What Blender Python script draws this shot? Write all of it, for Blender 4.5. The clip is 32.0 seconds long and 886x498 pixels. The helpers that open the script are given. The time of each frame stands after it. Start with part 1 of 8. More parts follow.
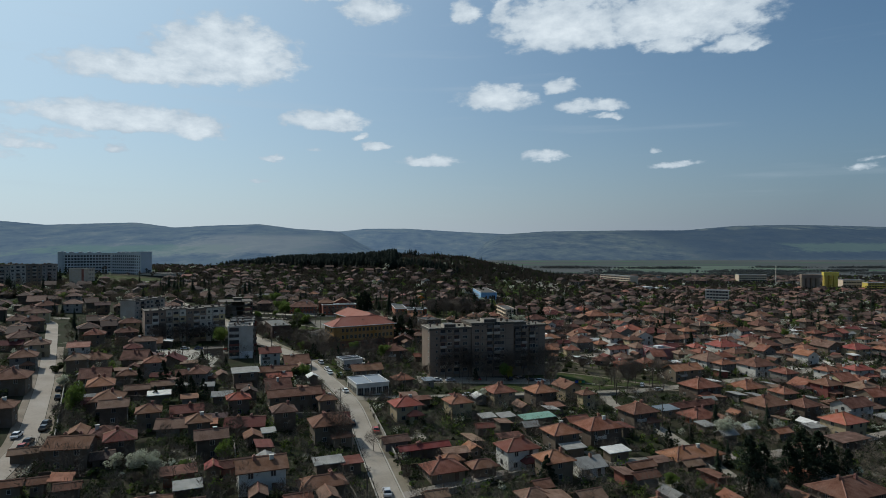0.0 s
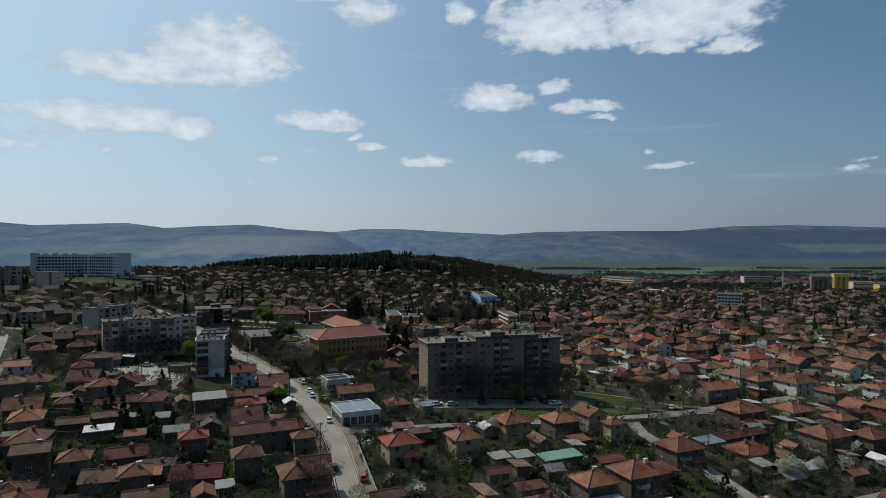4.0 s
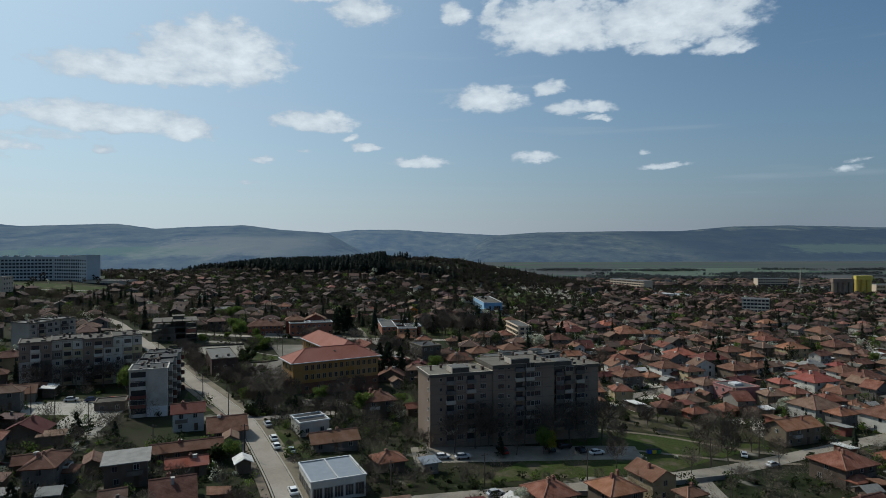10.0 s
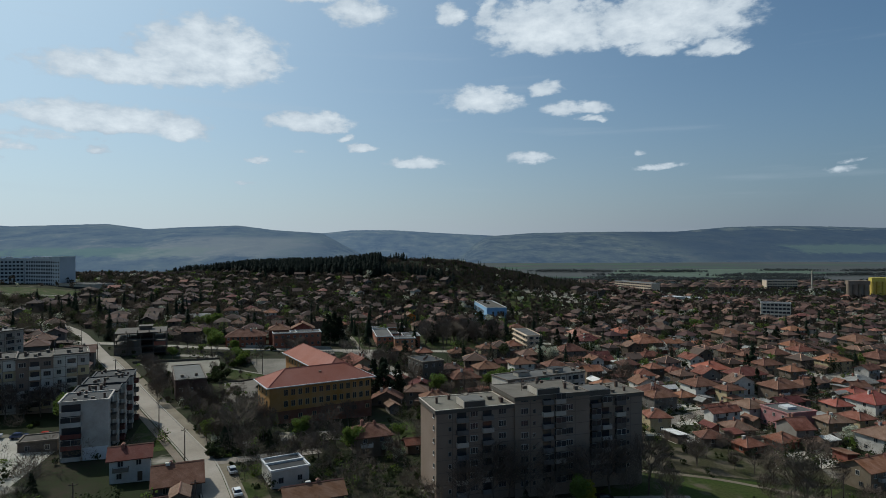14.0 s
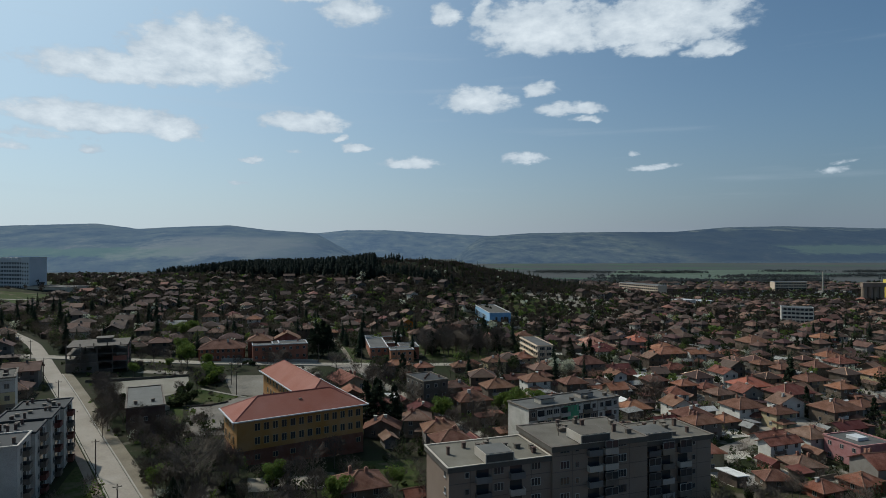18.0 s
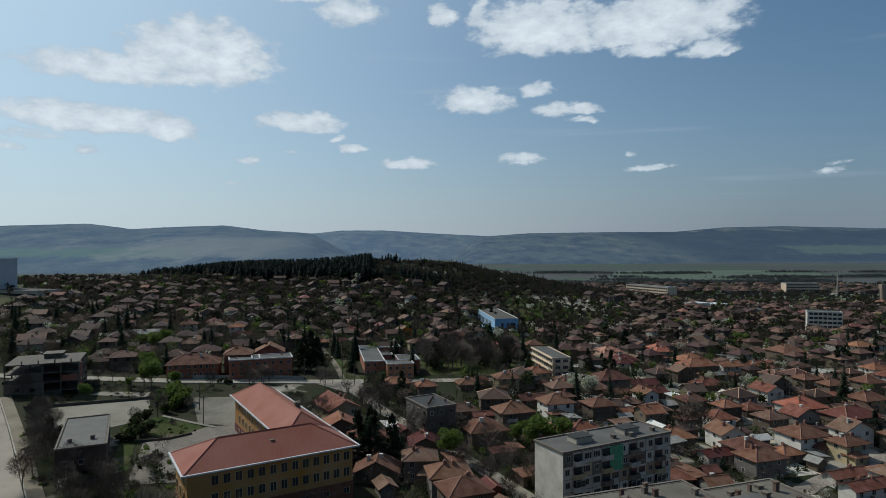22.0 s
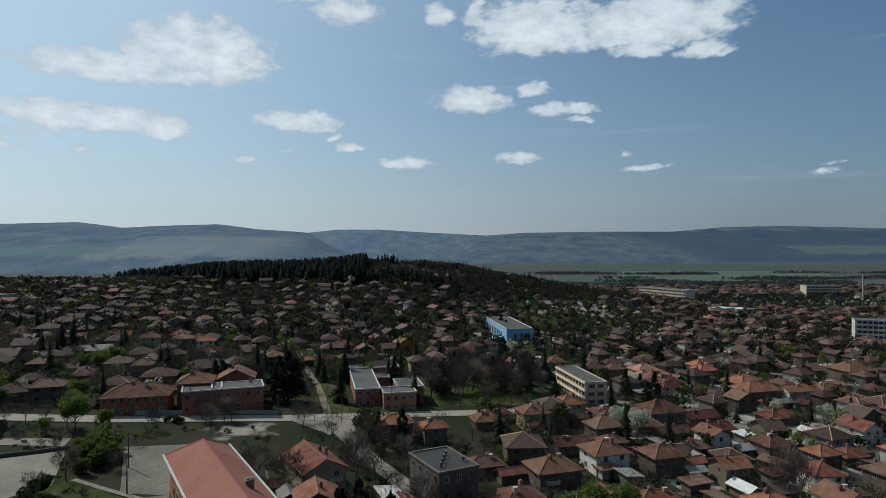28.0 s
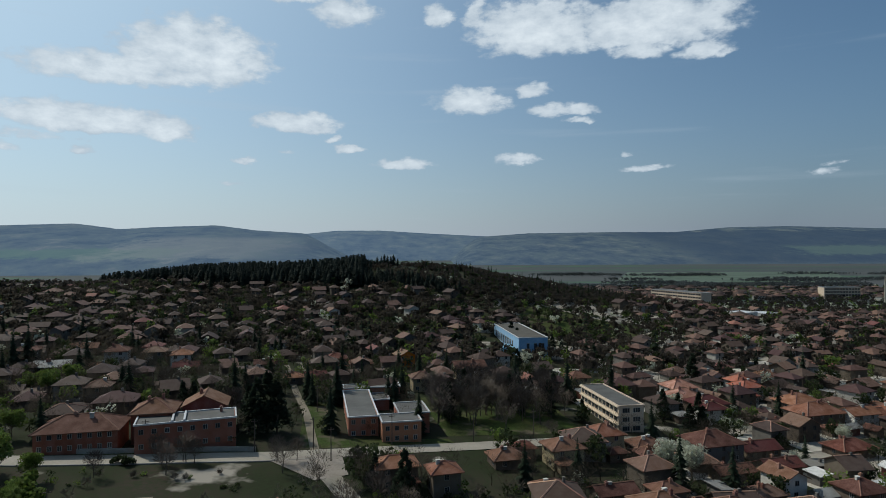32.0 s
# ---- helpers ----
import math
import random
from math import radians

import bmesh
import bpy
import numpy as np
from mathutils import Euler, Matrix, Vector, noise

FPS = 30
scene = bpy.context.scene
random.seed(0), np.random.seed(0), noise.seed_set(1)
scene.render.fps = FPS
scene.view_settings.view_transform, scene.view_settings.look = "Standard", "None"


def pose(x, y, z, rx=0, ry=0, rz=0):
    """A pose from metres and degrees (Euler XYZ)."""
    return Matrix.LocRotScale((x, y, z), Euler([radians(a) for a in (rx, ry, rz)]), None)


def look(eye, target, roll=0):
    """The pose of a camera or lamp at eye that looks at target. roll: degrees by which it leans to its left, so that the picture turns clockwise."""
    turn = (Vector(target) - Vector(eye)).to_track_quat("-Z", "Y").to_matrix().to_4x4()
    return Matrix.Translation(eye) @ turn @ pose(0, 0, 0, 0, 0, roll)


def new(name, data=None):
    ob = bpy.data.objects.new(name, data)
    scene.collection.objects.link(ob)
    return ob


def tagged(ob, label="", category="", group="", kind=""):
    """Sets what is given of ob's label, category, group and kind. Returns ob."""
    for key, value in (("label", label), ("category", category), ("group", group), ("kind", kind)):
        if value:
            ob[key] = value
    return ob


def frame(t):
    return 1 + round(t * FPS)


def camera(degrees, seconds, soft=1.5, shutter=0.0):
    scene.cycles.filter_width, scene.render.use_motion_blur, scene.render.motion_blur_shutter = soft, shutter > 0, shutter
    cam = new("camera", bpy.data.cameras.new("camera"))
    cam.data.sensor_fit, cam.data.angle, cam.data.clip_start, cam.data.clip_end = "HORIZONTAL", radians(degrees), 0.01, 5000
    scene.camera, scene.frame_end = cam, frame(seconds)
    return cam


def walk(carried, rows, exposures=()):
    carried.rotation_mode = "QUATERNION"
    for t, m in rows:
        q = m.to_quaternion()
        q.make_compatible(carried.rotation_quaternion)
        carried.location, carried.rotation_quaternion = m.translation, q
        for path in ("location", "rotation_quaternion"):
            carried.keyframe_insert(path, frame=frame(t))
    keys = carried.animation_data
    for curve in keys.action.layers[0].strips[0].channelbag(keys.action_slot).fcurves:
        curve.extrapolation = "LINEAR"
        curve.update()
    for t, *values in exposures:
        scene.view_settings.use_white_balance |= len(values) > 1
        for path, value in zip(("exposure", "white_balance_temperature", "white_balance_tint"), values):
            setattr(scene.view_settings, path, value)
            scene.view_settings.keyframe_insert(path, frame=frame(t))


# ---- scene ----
cam = camera(70.78, 32.0, soft=0.8)
PATH = [
    (0, (-0.146, 0.000, 57.297), (5.678, 99.826, 56.402), 0.053),
    (1, (-0.150, 9.102, 57.428), (5.855, 108.918, 56.564), 0.059),
    (2, (-0.142, 18.114, 57.531), (6.056, 117.918, 56.683), 0.062),
    (3, (-0.152, 27.105, 57.607), (6.239, 126.897, 56.782), 0.046),
    (3.5, (-0.145, 31.623, 57.637), (6.377, 131.407, 56.821), 0.034),
    (5.5, (0.022, 49.794, 57.540), (6.987, 149.549, 56.772), 0.015),
    (6, (0.052, 54.316, 57.531), (7.078, 154.066, 56.772), -0.030),
    (7, (0.239, 63.429, 57.534), (7.467, 163.165, 56.822), -0.060),
    (8, (0.362, 72.500, 57.532), (7.673, 172.230, 56.836), -0.047),
    (9, (0.388, 81.589, 57.544), (7.646, 181.323, 56.862), -0.034),
    (10, (0.416, 90.773, 57.590), (7.764, 190.501, 56.908), -0.036),
    (11, (0.373, 100.033, 57.667), (7.886, 199.748, 56.999), -0.038),
    (12, (0.288, 109.291, 57.727), (7.961, 208.994, 57.083), -0.039),
    (13, (0.159, 118.539, 57.749), (7.984, 218.230, 57.136), -0.043),
    (14, (0.031, 127.716, 57.695), (8.080, 227.389, 57.101), -0.046),
    (14.5, (-0.038, 132.273, 57.659), (8.112, 231.939, 57.079), -0.040),
    (16.5, (-0.430, 150.224, 57.559), (8.137, 249.855, 57.025), -0.070),
    (17, (-0.470, 154.668, 57.576), (8.235, 254.287, 57.028), -0.044),
    (18, (-0.474, 163.537, 57.630), (8.443, 263.137, 57.077), 0.006),
    (19, (-0.387, 172.340, 57.652), (8.659, 271.929, 57.109), 0.005),
    (20, (-0.249, 181.037, 57.609), (8.941, 280.613, 57.096), -0.015),
    (21, (-0.295, 189.766, 57.526), (9.002, 289.332, 57.007), -0.042),
    (22, (-0.251, 198.711, 57.477), (9.153, 298.267, 56.973), -0.029),
    (23, (-0.172, 207.619, 57.475), (9.334, 307.165, 56.945), 0.016),
    (24, (-0.196, 216.296, 57.541), (9.362, 315.837, 56.977), 0.095),
    (25, (-0.227, 224.828, 57.656), (9.451, 324.357, 57.057), 0.135),
    (25.5, (-0.243, 229.071, 57.712), (9.493, 328.594, 57.104), 0.140),
    (27.5, (-0.066, 245.940, 57.653), (9.874, 345.443, 57.050), 0.074),
    (28, (-0.035, 250.159, 57.616), (9.938, 349.659, 57.025), 0.054),
    (29, (0.093, 258.621, 57.550), (10.169, 358.111, 57.001), 0.018),
    (30, (0.278, 267.127, 57.481), (10.411, 366.611, 56.962), -0.014),
    (31, (0.427, 275.768, 57.404), (10.467, 375.262, 56.922), -0.040),
    (32, (0.608, 284.488, 57.332), (10.596, 383.987, 56.903), -0.054),
]
walk(cam, [(t, look(eye, target, roll)) for t, eye, target, roll in PATH], exposures=[(0, -0.1, 5880, 5), (32, -0.1, 5880, 5)])

# ---------------------------------------------------------------- world, sun
SUN_AZ, SUN_EL = -50.0, 46.0  # degrees, from +y towards +x, and up
world = bpy.data.worlds.new("sky")
scene.world = world
world.use_nodes = True
wn, wl = world.node_tree.nodes, world.node_tree.links
wn.clear()


def wmath(op, a, b=None, c=None):
    n = wn.new("ShaderNodeMath")
    n.operation = op
    for i, v in enumerate((a, b, c)):
        if v is None:
            continue
        if isinstance(v, (int, float)):
            n.inputs[i].default_value = v
        else:
            wl.new(v, n.inputs[i])
    return n.outputs[0]


sky = wn.new("ShaderNodeTexSky")
sky.sky_type, sky.sun_disc = "NISHITA", False
sky.sun_elevation, sky.sun_rotation = radians(SUN_EL), radians(SUN_AZ)
sky.air_density, sky.dust_density, sky.ozone_density = 1.0, 1.6, 4.0
tc = wn.new("ShaderNodeTexCoord")
sep = wn.new("ShaderNodeSeparateXYZ")
wl.new(tc.outputs["Generated"], sep.inputs[0])
az0 = wmath("MULTIPLY", wmath("ARCTAN2", sep.outputs[0], sep.outputs[1]), 57.2958)
el0 = wmath("MULTIPLY", wmath("ARCSINE", sep.outputs[2]), 57.2958)
comb = wn.new("ShaderNodeCombineXYZ")
wl.new(az0, comb.inputs[0])
wl.new(wmath("MULTIPLY", el0, 1.8), comb.inputs[1])


def wnoise(scale, detail, rough=0.6):
    n = wn.new("ShaderNodeTexNoise")
    n.inputs["Scale"].default_value, n.inputs["Detail"].default_value = scale, detail
    n.inputs["Roughness"].default_value = rough
    wl.new(comb.outputs[0], n.inputs["Vector"])
    return n


warp = wnoise(0.35, 5)
wsep = wn.new("ShaderNodeSeparateXYZ")
wl.new(warp.outputs["Color"], wsep.inputs[0])
azw = wmath("ADD", az0, wmath("MULTIPLY", wmath("SUBTRACT", wsep.outputs[0], 0.5), 3.0))
elw = wmath("ADD", el0, wmath("MULTIPLY", wmath("SUBTRACT", wsep.outputs[1], 0.5), 1.3))
cloud_field = None


def cloud(az, el, w, h, thick=1.0):
    """One cumulus: an ellipse of the sky, flatter below."""
    global cloud_field
    dx = wmath("DIVIDE", wmath("SUBTRACT", azw, az), w * 1.2)
    dy = wmath("SUBTRACT", elw, el)
    up = wmath("DIVIDE", wmath("MAXIMUM", dy, 0.0), h * 1.3)
    dn = wmath("DIVIDE", wmath("MINIMUM", dy, 0.0), h * 0.85)
    r2 = wmath("ADD", wmath("MULTIPLY", dx, dx), wmath("ADD", wmath("MULTIPLY", up, up), wmath("MULTIPLY", dn, dn)))
    v = wmath("SUBTRACT", thick, r2)
    cloud_field = v if cloud_field is None else wmath("MAXIMUM", cloud_field, v)


cloud(-15.7, 15.6, 5.2, 2.7, 1.3)
cloud(-22.6, 13.9, 5.8, 1.3, 1.2)
cloud(-20.3, 15.3, 1.8, 0.9)
cloud(-23.9, 9.97, 6.6, 1.1, 1.3)
cloud(-18.3, 9.5, 2.5, 1.05, 1.2)
cloud(-3.07, 20.3, 3.0, 1.4)
cloud(-7.4, 21.2, 3.0, 0.8)
cloud(-7.38, 10.72, 3.4, 0.95, 1.2)
cloud(14.36, 18.6, 5.3, 2.3, 1.3)
cloud(24.0, 18.4, 6.4, 2.2, 1.3)
cloud(23.0, 16.6, 2.9, 0.9)
cloud(28.3, 16.2, 2.4, 0.8)
cloud(8.29, 12.85, 3.3, 1.2, 1.15)
cloud(13.88, 13.7, 1.6, 0.7)
cloud(16.6, 12.0, 3.1, 0.65)
cloud(2.1, 7.4, 2.9, 0.55)
cloud(12.5, 7.85, 1.9, 0.55)
cloud(-2.8, 8.7, 1.25, 0.42)
cloud(-4.3, 9.5, 0.85, 0.32)
cloud(-24.2, 7.7, 1.0, 0.5)
cloud(-31.0, 7.6, 2.2, 0.6)
cloud(-12.0, 7.4, 1.1, 0.3)
cloud(23.7, 6.75, 2.2, 0.42, 0.72)
cloud(22.0, 8.2, 0.7, 0.35, 0.75)
cloud(37.0, 5.8, 1.6, 0.42, 0.7)
cloud(37.9, 6.5, 1.3, 0.3, 0.62)
cloud(5.2, 20.0, 1.4, 1.1)
cloud(8.8, 20.2, 1.2, 1.5)
cloud(18.1, 11.05, 1.2, 0.35)
cloud(-27.5, 8.6, 4.5, 0.5, 0.62)
cloud(-34.5, 9.2, 3.0, 0.6, 0.8)
cloud(-33.0, 6.6, 4.0, 0.6, 0.5)
cloud(-8.0, 8.2, 1.0, 0.35, 0.55)
cloud(-12.5, 5.6, 1.6, 0.35, 0.5)
cloud(-44.0, 12.0, 6.0, 1.6)
cloud(52.0, 14.0, 7.0, 1.8)
fine = wnoise(0.62, 9, 0.57)
dens = wmath("ADD", cloud_field, wmath("MULTIPLY", wmath("SUBTRACT", fine.outputs["Fac"], 0.5), 2.1))
mask = wn.new("ShaderNodeMapRange")
mask.interpolation_type = "SMOOTHSTEP"
mask.inputs["From Min"].default_value, mask.inputs["From Max"].default_value = 0.02, 0.8
wl.new(dens, mask.inputs["Value"])
# thin veils low in the sky
veil = wn.new("ShaderNodeTexNoise")
veil.inputs["Scale"].default_value, veil.inputs["Detail"].default_value = 0.12, 6
vmap = wn.new("ShaderNodeMapping")
vmap.inputs["Scale"].default_value = (0.35, 2.6, 1)
wl.new(comb.outputs[0], vmap.inputs["Vector"])
wl.new(vmap.outputs[0], veil.inputs["Vector"])
vm = wn.new("ShaderNodeMapRange")
vm.interpolation_type = "SMOOTHSTEP"
vm.inputs["From Min"].default_value, vm.inputs["From Max"].default_value, vm.inputs["To Max"].default_value = 0.56, 0.8, 0.25
wl.new(veil.outputs["Fac"], vm.inputs["Value"])
cover = wmath("MAXIMUM", wmath("MULTIPLY", mask.outputs[0], 0.93), vm.outputs[0])
shade = wn.new("ShaderNodeMapRange")
shade.inputs["From Min"].default_value, shade.inputs["From Max"].default_value = 0.2, 1.9
wl.new(wmath("SUBTRACT", dens, wmath("MULTIPLY", wmath("SUBTRACT", warp.outputs["Fac"], 0.5), 2.0)), shade.inputs["Value"])
ramp = wn.new("ShaderNodeMix")
ramp.data_type = "RGBA"
ramp.inputs["A"].default_value, ramp.inputs["B"].default_value = (7.0, 7.6, 8.2, 1), (12.4, 12.4, 12.2, 1)
wl.new(shade.outputs[0], ramp.inputs["Factor"])
mixsky = wn.new("ShaderNodeMix")
mixsky.data_type = "RGBA"
wl.new(cover, mixsky.inputs["Factor"])
dots = wmath("ADD", wmath("ADD", wmath("MULTIPLY", sep.outputs[0], math.sin(radians(SUN_AZ)) * math.cos(radians(SUN_EL))), wmath("MULTIPLY", sep.outputs[1], math.cos(radians(SUN_AZ)) * math.cos(radians(SUN_EL)))), wmath("MULTIPLY", sep.outputs[2], math.sin(radians(SUN_EL))))
# grey-blue haze low over the horizon
hz = wn.new("ShaderNodeMix")
hz.data_type = "RGBA"
wl.new(wmath("MULTIPLY", wmath("EXPONENT", wmath("MULTIPLY", wmath("MAXIMUM", el0, 0.0), -0.14)), 0.85), hz.inputs["Factor"])
tint = wn.new("ShaderNodeMix")
tint.data_type, tint.blend_type = "RGBA", "MULTIPLY"
tint.inputs["Factor"].default_value, tint.inputs["B"].default_value = 1.0, (0.9, 1.03, 1.0, 1)
wl.new(sky.outputs[0], tint.inputs["A"])
wl.new(tint.outputs["Result"], hz.inputs["A"])
hb = wn.new("ShaderNodeMix")
hb.data_type = "RGBA"
hb.inputs["A"].default_value, hb.inputs["B"].default_value = (3.5, 3.9, 4.75, 1), (9.9, 10.2, 10.5, 1)
hf = wn.new("ShaderNodeMapRange")
hf.inputs["From Min"].default_value, hf.inputs["From Max"].default_value = 0.1, 0.8
wl.new(dots, hf.inputs["Value"])
wl.new(hf.outputs[0], hb.inputs["Factor"])
wl.new(hb.outputs["Result"], hz.inputs["B"])
# the bright veil round the sun
gl = wn.new("ShaderNodeMix")
gl.data_type = "RGBA"
wl.new(wmath("MULTIPLY", wmath("POWER", wmath("MAXIMUM", dots, 0.0), 3.2), 0.95), gl.inputs["Factor"])
wl.new(hz.outputs["Result"], gl.inputs["A"])
gl.inputs["B"].default_value = (9.3, 10.9, 11.8, 1)
wl.new(gl.outputs["Result"], mixsky.inputs["A"])
wl.new(ramp.outputs["Result"], mixsky.inputs["B"])
bg = wn.new("ShaderNodeBackground")
bg.inputs["Strength"].default_value = 0.074
wl.new(mixsky.outputs["Result"], bg.inputs["Color"])
wout = wn.new("ShaderNodeOutputWorld")
wl.new(bg.outputs[0], wout.inputs["Surface"])

sun = new("sun", bpy.data.lights.new("sun", "SUN"))
sun.data.energy, sun.data.angle, sun.data.color = 3.7, radians(0.6), (1.0, 0.9, 0.76)
sd = Vector((math.sin(radians(SUN_AZ)) * math.cos(radians(SUN_EL)), math.cos(radians(SUN_AZ)) * math.cos(radians(SUN_EL)), math.sin(radians(SUN_EL))))
sun.matrix_world = look(sd * 400, (0, 0, 0))
scene.view_settings.exposure = 0.0

# ---------------------------------------------------------------- materials
MATS = {}


def mat(name, col, rough=0.85, metal=0.0, var=0.25, scale=0.6, fine=6.0, rand=0.18, bump=0.0, spec=0.3, island=False, rows=0.0, leaf=0.0):
    """A weathered surface: two scales of colour noise, a shift by object, fine relief."""
    if name in MATS:
        return MATS[name]
    m = bpy.data.materials.new(name)
    m.use_nodes = True
    nt = m.node_tree
    n, l = nt.nodes, nt.links
    b = n["Principled BSDF"]
    b.inputs["Roughness"].default_value, b.inputs["Metallic"].default_value = rough, metal
    b.inputs["Specular IOR Level"].default_value = spec
    geo = n.new("ShaderNodeNewGeometry")
    vec = geo.outputs["Position"]
    big = n.new("ShaderNodeTexNoise")
    big.inputs["Scale"].default_value, big.inputs["Detail"].default_value = scale, 4
    l.new(vec, big.inputs["Vector"])
    small = n.new("ShaderNodeTexNoise")
    small.inputs["Scale"].default_value, small.inputs["Detail"].default_value = fine, 3
    l.new(vec, small.inputs["Vector"])
    if island:
        rnd = geo.outputs["Random Per Island"]
    else:
        oi = n.new("ShaderNodeObjectInfo")
        rnd = oi.outputs["Random"]

    def mth(op, a, c):
        x = n.new("ShaderNodeMath")
        x.operation = op
        for i, v in enumerate((a, c)):
            if isinstance(v, (int, float)):
                x.inputs[i].default_value = v
            else:
                l.new(v, x.inputs[i])
        return x.outputs[0]
    f = mth("ADD", mth("MULTIPLY", mth("SUBTRACT", big.outputs["Fac"], 0.5), var * 3.2), mth("MULTIPLY", mth("SUBTRACT", small.outputs["Fac"], 0.5), var * 2.0))
    f = mth("ADD", f, mth("MULTIPLY", mth("SUBTRACT", rnd, 0.5), rand * 2))
    rowh = None
    if rows:
        sepz = n.new("ShaderNodeSeparateXYZ")
        l.new(vec, sepz.inputs[0])
        rowh = mth("FRACT", mth("MULTIPLY", sepz.outputs[2], 1.0 / rows), 0.0)
        f = mth("ADD", f, mth("MULTIPLY", mth("SUBTRACT", rowh, 0.5), 0.22))
    f = mth("ADD", f, 1.0)
    hsv = n.new("ShaderNodeHueSaturation")
    hsv.inputs["Color"].default_value = (*col, 1)
    l.new(f, hsv.inputs["Value"])
    l.new(mth("ADD", mth("MULTIPLY", rnd, 0.024), 0.488), hsv.inputs["Hue"])
    l.new(mth("ADD", mth("MULTIPLY", big.outputs["Fac"], -0.5), 1.25), hsv.inputs["Saturation"])
    l.new(hsv.outputs[0], b.inputs["Base Color"])
    if bump:
        bp = n.new("ShaderNodeBump")
        bp.inputs["Strength"].default_value, bp.inputs["Distance"].default_value = bump, 0.05
        l.new(rowh if rowh is not None else small.outputs["Fac"], bp.inputs["Height"])
        l.new(bp.outputs[0], b.inputs["Normal"])
    if leaf:
        tl = n.new("ShaderNodeBsdfTranslucent")
        l.new(hsv.outputs[0], tl.inputs["Color"])
        mx = n.new("ShaderNodeMixShader")
        mx.inputs[0].default_value = leaf
        l.new(b.outputs[0], mx.inputs[1])
        l.new(tl.outputs[0], mx.inputs[2])
        l.new(mx.outputs[0], n["Material Output"].inputs["Surface"])
    MATS[name] = m
    return m


TILE = dict(rough=0.9, var=0.42, scale=0.45, fine=4.5, rand=0.3, bump=0.6, spec=0.2, rows=0.16)
ROOF = {
    "b": mat("old_brown_tile", (0.122, 0.06, 0.04), **TILE),
    "o": mat("orange_clay_tile", (0.185, 0.08, 0.05), **TILE),
    "r": mat("new_red_tile", (0.235, 0.075, 0.055), **{**TILE, "var": 0.15}),
    "d": mat("dark_maroon_tile", (0.105, 0.036, 0.03), **{**TILE, "var": 0.18}),
    "w": mat("weathered_tile", (0.145, 0.09, 0.064), **TILE),
    "p": mat("faded_pink_tile", (0.3, 0.15, 0.11), **TILE),
    "x": mat("grey_sheet_roof", (0.2, 0.195, 0.18), rough=0.8, var=0.3),
    "a": mat("blue_grey_metal_sheet", (0.15, 0.175, 0.2), rough=0.6, var=0.12, spec=0.5),
    "n": mat("green_metal_sheet", (0.17, 0.3, 0.23), rough=0.5, var=0.15, spec=0.5),
    "k": mat("pale_ruined_sheet", (0.5, 0.49, 0.46), rough=0.8, var=0.3),
}
WALLM = {
    "t": mat("tan_render", (0.115, 0.088, 0.064), var=0.22, rand=0.3, bump=0.2),
    "w": mat("white_render", (0.42, 0.4, 0.36), var=0.2, rand=0.3),
    "c": mat("cream_render", (0.33, 0.265, 0.16), var=0.18, rand=0.2),
    "r": mat("red_brick_render", (0.19, 0.07, 0.048), var=0.2, rand=0.15),
    "g": mat("grey_render", (0.155, 0.142, 0.125), var=0.2, rand=0.2),
}
M_CAP = mat("ridge_mortar", (0.18, 0.092, 0.062), var=0.25)
M_BRICK = mat("chimney_brick", (0.22, 0.11, 0.08), var=0.3, rand=0.25)
M_PANEL = mat("grey_concrete_panel", (0.205, 0.158, 0.118), var=0.16, scale=0.12, rand=0.05)
M_PANEL2 = mat("pale_concrete_panel", (0.35, 0.31, 0.26), var=0.2, scale=0.15, rand=0.1)
M_PANEL3 = mat("whitewashed_panel", (0.42, 0.39, 0.34), var=0.26, scale=0.35, rand=0.15)
M_PINE = mat("dense_pine_needles", (0.022, 0.029, 0.022), spec=0.08, var=0.2, scale=0.3, rand=0.15, island=True, leaf=0.25)
M_FELT = mat("bitumen_felt", (0.06, 0.053, 0.043), var=0.3, scale=0.25)
M_FELTG = mat("grey_bitumen_felt", (0.092, 0.09, 0.083), var=0.3, scale=0.2)
M_CONC = mat("raw_concrete", (0.13, 0.11, 0.088), var=0.3)
M_FRAME = mat("white_window_frame", (0.26, 0.25, 0.225), rough=0.5, var=0.1, rand=0.6)
M_WOOD = mat("dark_wood", (0.09, 0.06, 0.04), var=0.3)
M_POLE = mat("tarred_pole", (0.075, 0.06, 0.05), var=0.3)
M_WHITE = mat("white_metal_flashing", (0.42, 0.42, 0.42), rough=0.5, var=0.12)
M_YELLOW = mat("ochre_school_render", (0.35, 0.2, 0.065), var=0.16, scale=0.2)
M_SCHOOLRED = mat("dark_red_plinth", (0.13, 0.05, 0.035), var=0.25)
M_SCHOOLROOF = mat("brick_red_sheet_tile", (0.225, 0.076, 0.058), rough=0.85, var=0.16, scale=0.1, rand=0.03, rows=0.12, bump=0.35)
M_DULLBRICK = mat("dull_dark_brick", (0.1, 0.066, 0.052), var=0.25, scale=0.3)
M_REDBRICK = mat("red_brick", (0.21, 0.075, 0.053), var=0.2, scale=0.3)
M_ORBRICK = mat("orange_brick", (0.31, 0.13, 0.075), var=0.16, scale=0.3)
M_BEIGE = mat("beige_render", (0.52, 0.42, 0.31), var=0.1)
M_BLUE = mat("sky_blue_render", (0.19, 0.33, 0.45), var=0.1)
M_ORANGE = mat("orange_render", (0.62, 0.2, 0.02), var=0.1)
M_PINK = mat("dusty_pink_render", (0.36, 0.185, 0.165), var=0.12)
M_SILO = mat("yellow_silo_paint", (0.5, 0.39, 0.075), rough=0.6, var=0.1)
